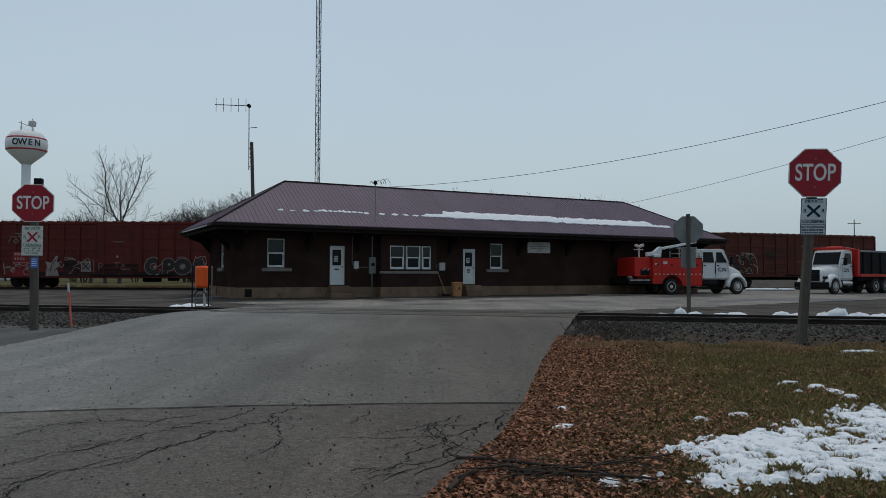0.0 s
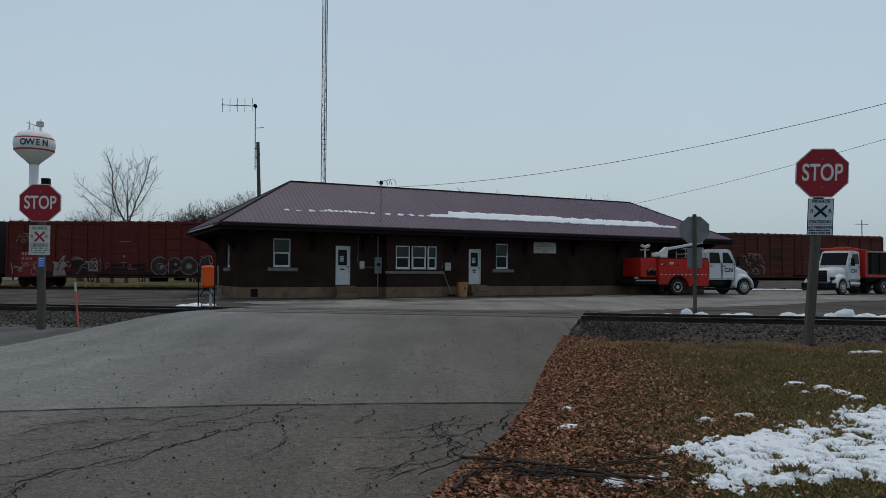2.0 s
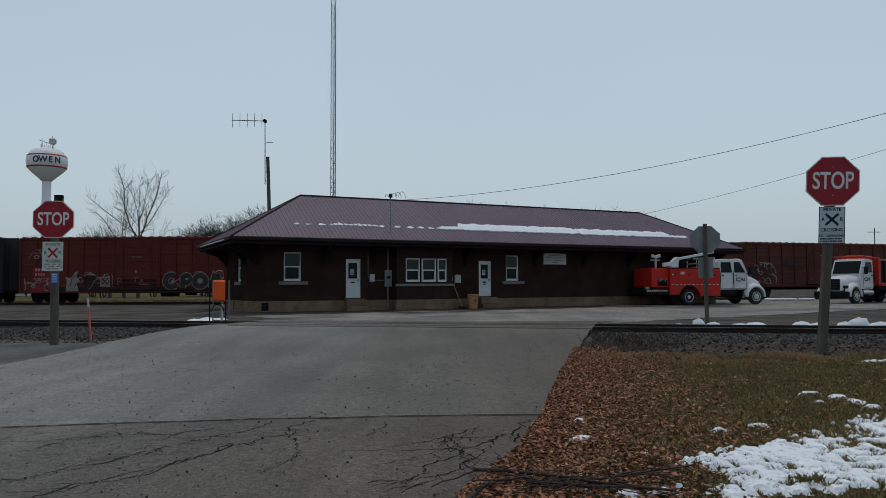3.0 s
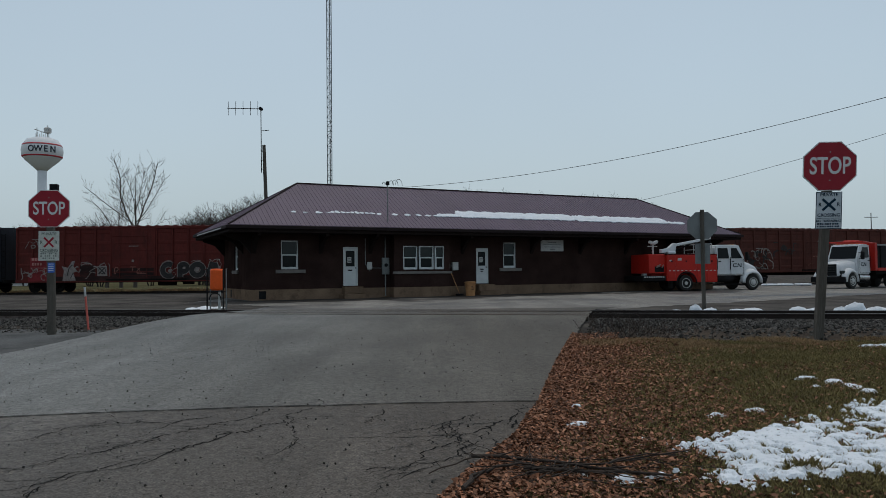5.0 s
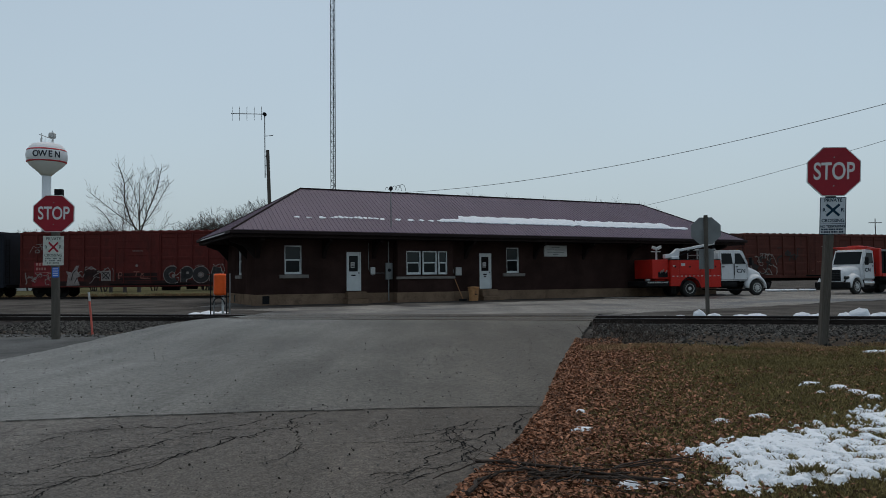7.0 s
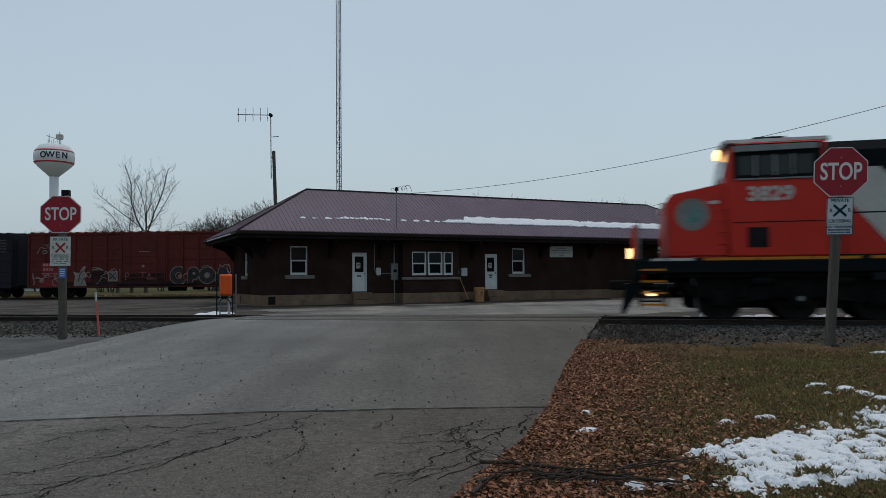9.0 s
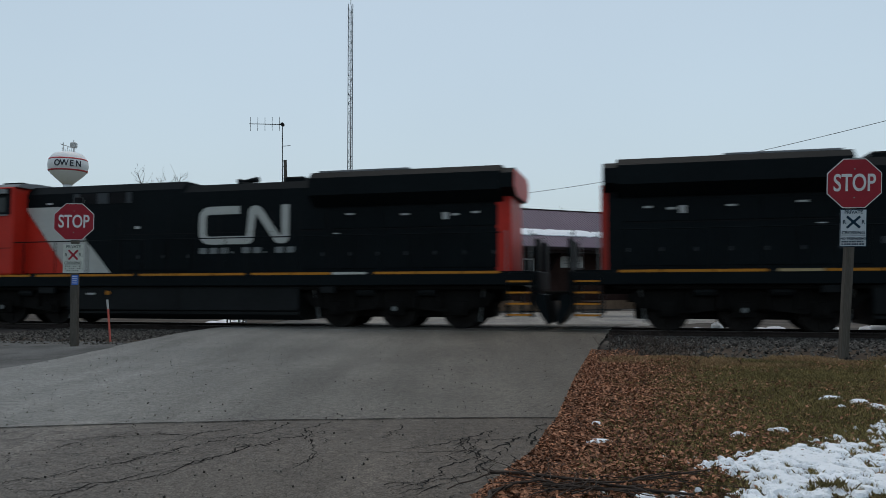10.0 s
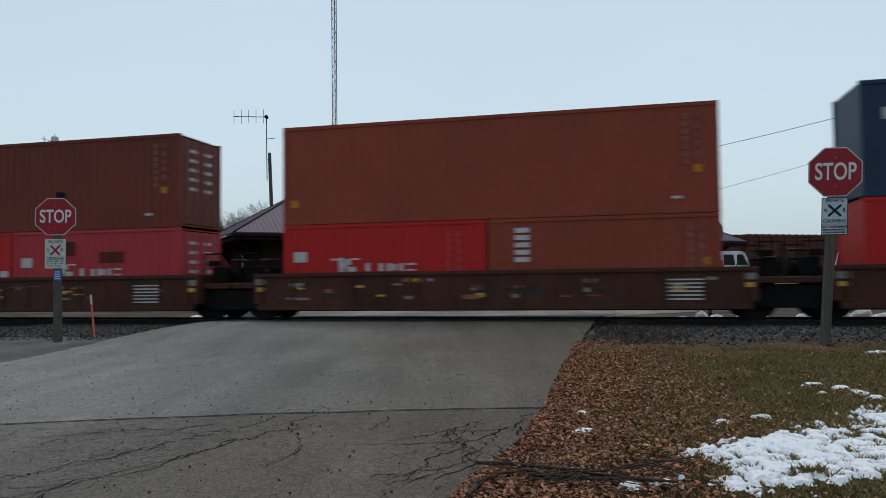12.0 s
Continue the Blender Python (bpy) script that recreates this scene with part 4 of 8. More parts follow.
def locomotive(name, m, number, dirty, label):
    e = thing(name, m, label, "locomotive")
    red = "loco_red_dirty" if dirty else "loco_red"
    pale = "loco_cream" if dirty else "loco_white"
    xr = 11.1 if dirty else 10.8
    # frame and deck
    fr = part("frame", box(B(), -10.75, xr, -1.5, 1.5, 1.22, 1.56, 0.02), "loco_black", e)
    for s in (-1, 1):
        n = 16
        for k in range(n):
            a = -10.4 + 20.5 * k / n
            pm = "stripe_orange"
            if k in (0, n - 4):
                pm = pale
            y0 = s * 1.5
            part("sill_stripe", box(B(), a + 0.02, a + 20.5 / n - (0.02 if k % 3 else 0.22), min(y0, y0 + s * 0.008), max(y0, y0 + s * 0.008), 1.535, 1.605), pm, fr)
    part("deck", box(B(), -10.7, xr - 0.05, -1.49, 1.49, 1.565, 1.6), "loco_black", e)
    part("underframe", box(B(), -10.5, 10.3, -0.82, 0.82, 0.97, 1.21, 0.02), "truck_frame", e, "dark underframe and bolsters")
    for s in (-1, 1):
        part("air_pipe", box(B(), -10.2, 10.0, *sorted((s * 1.2, s * 1.3)), 1.1, 1.215, 0.02), "truck_frame", e)
    # fuel tank
    bm = B()
    prism(bm, [(-1.4, 0.42), (-1.1, 0.2), (1.1, 0.2), (1.4, 0.42), (1.4, 1.2), (-1.4, 1.2)], "x", -4.1, 3.9)
    bmesh.ops.bevel(bm, geom=[ed for ed in bm.edges if ed.calc_length() > 3], offset=0.08, segments=2, affect='EDGES')
    ft = part("fuel_tank", bm, "tank_paint", e, "black fuel tank under the frame")
    for s in (-1, 1):
        part("filler_cap", rod(B(), (-2.6, s * 1.4, 1.02), (-2.6, s * 1.44, 1.02), 0.07, n=10), "stripe_orange", ft)
        part("tank_seam", box(B(), -0.12, -0.09, *sorted((s * 1.4, s * 1.408)), 0.45, 1.18), "truck_frame", ft)
        part("label_patch", box(B(), -3.4, -3.1, *sorted((s * 1.4, s * 1.408)), 0.96, 1.02), "off_white", ft)
    if dirty:
        for s in (-1, 1):
            bm = B()
            rod(bm, (-3.3, s * 1.35, 1.05), (-0.6, s * 1.35, 1.05), 0.26, n=12)
            rod(bm, (-0.2, s * 1.35, 1.05), (2.4, s * 1.35, 1.05), 0.26, n=12)
            part("air_tank", bm, "truck_frame", e, "air reservoirs beside the tank")
    # trucks
    for c in (-6.8, 6.8):
        t = part("truck", box(B(), c - 2.9, c + 2.9, -0.6, 0.6, 0.75, 1.1, 0.03), "truck_frame", e, "six-wheel truck")
        part("traction_motor", box(B(), c - 2.7, c + 2.7, -0.6, 0.6, 0.3, 0.74, 0.05), "truck_frame", t)
        for s in (-1, 1):
            part("brake_rigging", box(B(), c - 2.55, c + 2.55, *sorted((s * 0.86, s * 0.92)), 0.5, 0.95, 0.02), "truck_frame", t)
            bm = B()
            prism(bm, [(c - 2.9, 0.95), (c - 2.6, 0.62), (c - 1.4, 0.46), (c - 0.5, 0.58), (c + 0.5, 0.58), (c + 1.4, 0.46), (c + 2.6, 0.62), (c + 2.9, 0.95), (c + 2.4, 1.14), (c - 2.4, 1.14)], "y", s * 1.0 - 0.07, s * 1.0 + 0.07)
            for k in (-1.85, 0, 1.85):
                box(bm, c + k - 0.24, c + k + 0.24, s * 1.08 - 0.09, s * 1.08 + 0.09, 0.36, 0.78, 0.03)
                rod(bm, (c + k + 0.55, s * 1.1, 0.6), (c + k + 0.55, s * 1.1, 1.02), 0.1, n=8)
                rod(bm, (c + k - 0.55, s * 1.1, 0.6), (c + k - 0.55, s * 1.1, 1.02), 0.1, n=8)
            part("side_frame", bm, "truck_frame", t)
            for k in (-1.85, 0, 1.85):
                part("bearing_cap", rod(B(), (c + k, s * 1.17, 0.56), (c + k, s * 1.26, 0.56), 0.13, n=10), "truck_frame", t)
        for k in (-1.85, 0, 1.85):
            wheelset(t, c + k)
    # nose and cab
    bm = B()
    prism(bm, [(-10.0, 1.6), (-10.05, 2.2), (-9.98, 3.12), (-9.85, 3.25), (-8.45, 3.52), (-8.45, 1.6)], "y", -1.42, 1.42)
    bmesh.ops.bevel(bm, geom=bm.edges[:], offset=0.07, segments=2, affect='EDGES')
    part("nose", bm, red, e, "red nose")
    bm = B()
    prism(bm, [(-9.84, 3.262), (-9.84, 3.275), (-8.46, 3.545), (-8.46, 3.53)], "y", -1.15, 1.15)
    part("nose_top", bm, "loco_black", e, "black anti-glare panel")
    cab = B()
    prism(cab, [(-8.46, 1.6), (-8.55, 3.5), (-8.4, 4.42), (-8.25, 4.5), (-6.2, 4.5), (-6.2, 1.6)], "y", -1.53, 1.53)
    bmesh.ops.bevel(cab, geom=[ed for ed in cab.edges if ed.calc_length() > 0.3], offset=0.05, segments=1, affect='EDGES')
    cb = part("cab", cab, red, e, "red cab")
    bm = B()
    prism(bm, [(-1.5, 4.49), (-1.35, 4.6), (-0.6, 4.68), (0.6, 4.68), (1.35, 4.6), (1.5, 4.49)], "x", -8.5, -6.1)
    part("cab_roof", bm, "loco_roof_grey", cb, "grey cab roof")
    part("roof_unit", box(B(), -7.7, -6.9, -0.5, 0.5, 4.66, 4.8, 0.03), "loco_black", cb, "roof air-conditioner")
    for ya, yb in ((-1.28, -0.12), (0.12, 1.28)):
        part("windscreen", prism(B(), [(-8.56, 3.66), (-8.575, 3.66), (-8.46, 4.26), (-8.44, 4.26)], "y", ya, yb), "glass", cb, "dark windscreen pane")
    for s in (-1, 1):
        y = s * 1.53
        ya, yb = sorted((y, y + s * 0.012))
        part("cab_window", box(B(), -8.36, -6.3, ya, yb, 3.58, 4.44), "loco_black", cb, "black window surround")
        yc, yd = sorted((y + s * 0.012, y + s * 0.02))
        for a, b in ((-8.24, -7.86), (-7.76, -7.42), (-7.36, -7.0), (-6.9, -6.5)):
            part("pane", box(B(), a, b, yc, yd, 3.66, 4.14), "glass_blind", cb)
        ye, yf = sorted((y + s * 0.02, y + s * 0.03))
        for xa in (-7.86, -7.41, -6.99):
            part("window_post", box(B(), xa + 0.005, xa + 0.05, ye, yf, 3.64, 4.16), "galv", cb, "grey window post")
        part("window_ledge", box(B(), -8.3, -6.4, *sorted((y, y + s * 0.05)), 3.54, 3.58), "galv", cb, "grey ledge under the cab window")
        part("arm_rest", box(B(), -7.7, -7.05, *sorted((y, y + s * 0.08)), 3.585, 3.63, 0.01), "dark_metal", cb)
        bm = B()
        prism(bm, [(-8.35, 4.24), (-8.35, 4.4), (-6.4, 4.4), (-6.4, 4.26)], "y", *sorted((s * 1.5, s * 1.66)))
        part("sunshade", bm, "galv", cb, "grey sunshade over the cab window")
        text_mesh("number", number, 0.5, pose(-7.5, y + s * 0.016, 3.17, 90, 0, 0 if s < 0 else 180), "loco_white", cb, 0.004, 1.1, 0.016)
        part("grille", box(B(), -8.05, -7.55, ya, yb, 1.85, 2.35), "dark_metal", cb)
        bm = B()
        box(bm, -8.4, -6.25, ya, yb - 0.004 if s > 0 else yb, 2.47, 2.49)
        part("seam", bm, "dark_metal", cb)
        if dirty:
            part("placard", box(B(), -9.2, -8.85, *sorted((s * 1.425, s * 1.435)), 1.75, 1.98), "off_white", e, "white placard on the nose")
            bm = B()
            for i in range(7):
                box(bm, -8.4 + 0.0, -6.3, *sorted((y, y + s * 0.01)), 1.8 + i * 0.07, 1.825 + i * 0.07)
            part("louvre", bm, "loco_rust", cb)
        else:
            bm = B()
            rod(bm, (-9.35, s * 1.42, 2.72), (-9.35, s * 1.432, 2.72), 0.42, n=28)
            part("medallion", bm, "paint_pale", e, "round pale medallion")
            bm = B()
            rod(bm, (-9.35, s * 1.432, 2.72), (-9.35, s * 1.438, 2.72), 0.34, n=28)
            part("medallion_face", bm, "galv", e, "dull grey medallion face")
            part("medallion_mark", prism(B(), [(-9.55, 2.55), (-9.2, 2.5), (-9.12, 2.75), (-9.3, 2.95), (-9.42, 2.72)], "y", *sorted((s * 1.438, s * 1.442))), "medal_teal", e, "teal patch in the medallion")
    # headlights and ditch lights
    lamp = "headlight" if not dirty else "glass_blind"
    for y in (-0.16, 0.16):
        part("headlight", rod(B(), (-8.5, y, 4.42), (-8.62, y, 4.42), 0.12, n=14), lamp, cb, "lit amber headlight" if not dirty else "")
    for y in (-0.95, 0.95):
        part("ditch_light", rod(B(), (-10.86, y * 1.1, 1.78), (-10.98, y * 1.1, 1.78), 0.11, n=14), lamp, e, "lit ditch light" if not dirty else "")
    for s in (-1, 1):
        part("step_lamp", box(B(), -10.5, -10.3, *sorted((s * 1.517, s * 1.53)), 0.64, 0.7), lamp, e)
    for y in (-1.05, -0.75, 0.75, 1.05):
        part("number_light", box(B(), -10.09, -10.02, y - 0.11, y + 0.11, 2.92, 3.08, 0.01), "off_white", e)
    for s in (-1, 1):
        for z in (1.95, 2.25, 2.55, 2.85):
            part("nose_rung", rod(B(), (-8.72, s * 1.45, z), (-8.5, s * 1.45, z), 0.016, n=5), red, e)
        part("nose_door_seam", box(B(), -8.5, -8.485, *sorted((s * 1.42, s * 1.426)), 1.7, 3.4), "dark_metal", e)
        part("nose_vent", box(B(), -8.95, -8.7, *sorted((s * 1.42, s * 1.428)), 2.98, 3.06), "off_white", e, "small pale label")
        part("sand_filler", box(B(), -9.75, -9.5, *sorted((s * 1.42, s * 1.44)), 1.75, 1.95, 0.01), red, e)
        for c in (-6.8, 6.8):
            part("brake_cylinder", rod(B(), (c - 1.15, s * 1.16, 1.02), (c - 0.62, s * 1.16, 1.02), 0.11, n=10), "tank_paint", e)
            part("brake_cylinder", rod(B(), (c + 0.68, s * 1.16, 1.02), (c + 1.2, s * 1.16, 1.02), 0.11, n=10), "tank_paint", e)
            part("sand_pipe", rod(B(), (c - 2.55, s * 1.08, 1.15), (c - 2.42, s * 0.95, 0.2), 0.03, n=6), "galv", e)
            part("sand_pipe", rod(B(), (c + 2.55, s * 1.08, 1.15), (c + 2.42, s * 0.95, 0.2), 0.03, n=6), "galv", e)
            part("journal_cover", rod(B(), (c, s * 1.262, 0.56), (c, s * 1.28, 0.56), 0.07, n=10), "galv", e, "bright bearing end")
        for x, w in ((-5.2, 0.6), (4.6, 0.45)):
            part("battery_box", box(B(), x, x + w, *sorted((s * 1.28, s * 1.46)), 1.0, 1.21, 0.02), "tank_paint", e)
    # end platforms, plows, steps
    for xe, d in ((-10.75, -1), (xr, 1)):
        bm = box(B(), min(xe, xe + d * 0.1), max(xe, xe + d * 0.1), -1.45, 1.45, 0.95, 1.6, 0.02)
        part("end_sill", bm, "loco_black", e, "black end sill")
        for yy in (-1.3, 0.45):
            bm = box(B(), min(xe, xe + d * 0.1), max(xe, xe + d * 0.1), yy, yy + 0.85, 1.6, 2.5, 0.04)
            part("end_plate", bm, red if d < 0 else "loco_black", e, "red end plate" if d < 0 else "")
        bm = B()
        prism(bm, [(xe, 1.0), (xe + d * 0.3, 0.95), (xe + d * 0.42, 0.2), (xe + d * 0.34, 0.14), (xe, 0.7)], "y", -1.4, 1.4)
        part("plow", bm, "loco_black", e)
        if d > 0:
            for yy in (-0.7, -0.5, 0.5, 0.7):
                part("air_hose", rod(B(), (xe + 0.1, yy, 1.1), (xe + 0.32, yy * 0.9, 0.5), 0.035, n=6), "black_rubber", e)
        bm = B()
        box(bm, min(xe, xe + d * (0.75 if d < 0 else 0.5)), max(xe, xe + d * (0.75 if d < 0 else 0.5)), -0.16, 0.16, 0.78, 1.05, 0.04)
        part("coupler", bm, "truck_frame", e, "steel coupler")
        for s in (-1, 1):
            xs0, xs1 = sorted((xe - d * 0.05, xe - d * 0.75))
            for xa in (xs0, xs1 - 0.04):
                part("step_side", box(B(), xa, xa + 0.04, *sorted((s * 1.1, s * 1.52)), 0.35, 1.6), "loco_black", e)
            for i in range(4):
                stp = part("step", box(B(), xs0 + 0.041, xs1 - 0.041, *sorted((s * 1.15, s * 1.5)), 0.4 + 0.3 * i, 0.43 + 0.3 * i), "loco_black", e)
                part("step_edge", box(B(), xs0 + 0.041, xs1 - 0.041, *sorted((s * 1.5, s * 1.515)), 0.39 + 0.3 * i, 0.44 + 0.3 * i), "stripe_orange", stp, "yellow step edge")
            for xx in (xs0 + 0.02, xs1 - 0.02):
                part("grab_rail", rod(B(), (xx, s * 1.5, 0.6), (xx, s * 1.5, 2.7), 0.021, n=6), "galv", e, "pale vertical grab rail")
            part("end_rail", rod(B(), (xe, s * 1.5, 2.6), (xe, s * 0.6, 2.6), 0.02, n=6), "galv", e)
    # long hood
    bm = B()
    prism(bm, [(-0.95, 1.6), (-0.95, 4.28), (-0.75, 4.54), (0.75, 4.54), (0.95, 4.28), (0.95, 1.6)], "x", -6.2, -0.3)
    part("hood", bm, "loco_black", e, "black long hood")
    bm = B()
    prism(bm, [(-0.95, 1.6), (-0.95, 4.16), (-0.75, 4.40), (0.75, 4.40), (0.95, 4.16), (0.95, 1.6)], "x", -0.3, 9.6)
    part("hood", bm, "loco_black", e)
    bm = B()
    xh = 10.15 if dirty else 9.7
    prism(bm, [(-0.97, 1.6), (-0.97, 3.9), (0.97, 3.9), (0.97, 1.6)], "x", xh, 10.33 if dirty else 10.12)
    part("hood_end", bm, red, e, "red rear hood end")
    part("hood", prism(B(), [(-0.95, 1.6), (-0.95, 3.9), (0.95, 3.9), (0.95, 1.6)], "x", 9.6, xh), "loco_black", e)
    bm = B()
    prism(bm, [(-1.0, 3.55), (-1.45, 3.85), (-1.42, 4.36), (-1.2, 4.55), (1.2, 4.55), (1.42, 4.36), (1.45, 3.85), (1.0, 3.55)], "x", 4.2, 9.9)
    part("radiator", bm, "loco_black", e, "overhanging black radiator housing")
    bm = B()
    prism(bm, [(-1.0, 3.7), (-1.42, 3.9), (-1.4, 4.3), (-1.18, 4.46), (1.18, 4.46), (1.4, 4.3), (1.42, 3.9), (1.0, 3.7)], "x", 9.9, 10.26)
    part("radiator_end", bm, "loco_black", e)
    if not dirty:
        bm = B()
        prism(bm, [(-0.98, 3.72), (-1.38, 3.92), (-1.38, 4.28), (-1.16, 4.43), (1.16, 4.43), (1.38, 4.28), (1.38, 3.92), (0.98, 3.72)], "x", 10.262, 10.28)
        part("radiator_face", bm, red, e, "red rear face")
    part("radiator_grid", box(B(), 4.4, 7.2, -1.15, 1.15, 4.55, 4.61, 0.01), "loco_roof_grey", e, "grey roof grid")
    bm = B()
    box(bm, 2.9, 3.6, -0.45, 0.45, 4.38, 4.6, 0.04)
    part("exhaust_stack", bm, "loco_black", e)
    bm = B()
    for k, y in enumerate((-0.25, 0, 0.25)):
        rod(bm, (1.5, y, 4.56), (1.1 if k else 1.95, y, 4.58), 0.04, 0.1, n=10)
    box(bm, 1.4, 1.6, -0.35, 0.35, 4.38, 4.5, 0.01)
    part("horn", bm, "loco_black", e, "roof air horn")
    for s in (-1, 1):
        y = s * 0.95
        ya, yb = sorted((y, y + s * 0.006))

        def poly(nm, pts, material, lift=0.006):
            b2 = B()
            prism(b2, pts, "y", *sorted((y + s * (lift - 0.006), y + s * lift)))
            return part(nm, b2, material, e)
        poly("livery_red", [(-6.2, 1.66), (-4.5, 1.66), (-6.2, 3.72)], red)
        poly("livery_band", [(-4.48, 1.66), (-2.9, 1.66), (-4.85, 3.84), (-6.19, 3.84), (-6.19, 3.75)], pale)
        if dirty:
            poly("livery_stain", [(-6.19, 1.665), (-2.6, 1.665), (-3.3, 2.3), (-6.19, 2.45)], "loco_rust", 0.011)
        emblem(e, 0.3 if not dirty else 0.14, 3.36 if not dirty else 3.2, 2.5, 3.68, y, s, pale, 0.25)
        bm = B()
        for i in range(9):
            w = 0.26 if i not in (3, 6) else 0.06
            box(bm, 0.32 + i * 0.37, 0.32 + i * 0.37 + w, ya, yb, 2.22, 2.22 + (0.18 if w > 0.1 else 0.06))
        part("writing", bm, "galv" if not dirty else "intake_grey", e)
        # doors and small plates along the hood
        bm = B()
        for i in range(14):
            xx = -2.6 + i * 0.9
            box(bm, xx, xx + 0.025, ya, yb, 1.7, 3.5)
        box(bm, -3.0, 9.5, ya, yb, 2.86, 2.88)
        part("door_seam", bm, "dark_metal", e)
        for xx in (-2.55, -1.65, -0.75, 3.78, 4.64, 5.5, 6.36, 7.22, 8.08, 8.94):
            pn = part("hood_door", box(B(), xx, xx + 0.8, *sorted((y, y + s * 0.022)), 1.72, 2.82, 0.008), "loco_black", e)
            part("door_latch", box(B(), xx + 0.66, xx + 0.72, *sorted((y + s * 0.0225, y + s * 0.04)), 2.1, 2.2), "intake_grey", pn)
            if xx > 3.5:
                part("hood_door", box(B(), xx, xx + 0.8, *sorted((y, y + s * 0.022)), 2.9, 3.48, 0.008), "loco_black", e)
        bm = B()
        for xx, zz, w, h in ((-5.4, 3.92, .2, .06), (-4.2, 3.95, .22, .06), (-2.0, 3.05, .16, .08), (5.2, 3.3, .25, .05), (6.9, 3.25, .25, .05), (8.14, 3.1, .18, .2), (8.4, 3.2, .22, .06), (9.0, 3.25, .22, .06), (4.8, 2.75, .2, .03)):
            box(bm, xx, xx + w, *sorted((y, y + s * 0.028)), zz, zz + h)
        part("maker_plate", bm, "off_white", e, "small pale notice plates")
        for xx, w in ((-4.35, 0.22), (-3.45, 0.42), (-2.35, 0.2)):
            part("intake", box(B(), xx, xx + w, *sorted((s * 0.955, s * 0.975)), 3.9, 4.24), "intake_grey" if not dirty else "dark_metal", e, "grey intake screen")
        for xx in (-4.12, -3.0):
            part("intake_mesh", box(B(), xx, xx + 0.62, *sorted((s * 0.952, s * 0.965)), 3.9, 4.24), "dark_metal", e)
        # handrail
        bm = B()
        for i in range(13):
            xx = -5.8 + i * 1.22
            rod(bm, (xx, s * 1.46, 1.6), (xx, s * 1.46, 2.66), 0.018, n=5)
        rod(bm, (-6.2, s * 1.46, 2.66), (9.9, s * 1.46, 2.66), 0.02, n=6)
        part("handrail", bm, "loco_black", e, "side handrail")
    return e


LAG = [(8.0, 1.2), (8.8, 1.1), (9.0, -0.15), (9.2, 0.0), (9.4, 0.15), (9.6, 0.0)]


def train_pose(u, t, z=0.0, flip=False):
    """Pose on the track for a vehicle whose middle is u metres behind the mark at 9.7 s."""
    run = TRAIN_SPEED * (t - 9.7) if t > 9.5 else TRAIN_SPEED * -0.2 + 24.2 * (t - 9.5)
    s = u - run + lerp(LAG, t)
    p = Vector((0, TRACK_Y, RAIL_Z + z)) + TDIR * s
    return pose(p.x, p.y, p.z, 0, 0, math.degrees(TRACK_A) + (180 if flip else 0))


def moving(ob, u, z=0.0, flip=False):
    MOVERS.append((ob, u, z, flip))
    return ob


moving(locomotive("locomotive", train_pose(-0.9, 0), "3829", False, "black and red diesel locomotive leading the train, headlights lit"), -0.9)
moving(locomotive("locomotive", train_pose(22.0, 0, flip=True), "2834", True, "older grimy black and red diesel locomotive running backwards"), 22.0, 0, True)


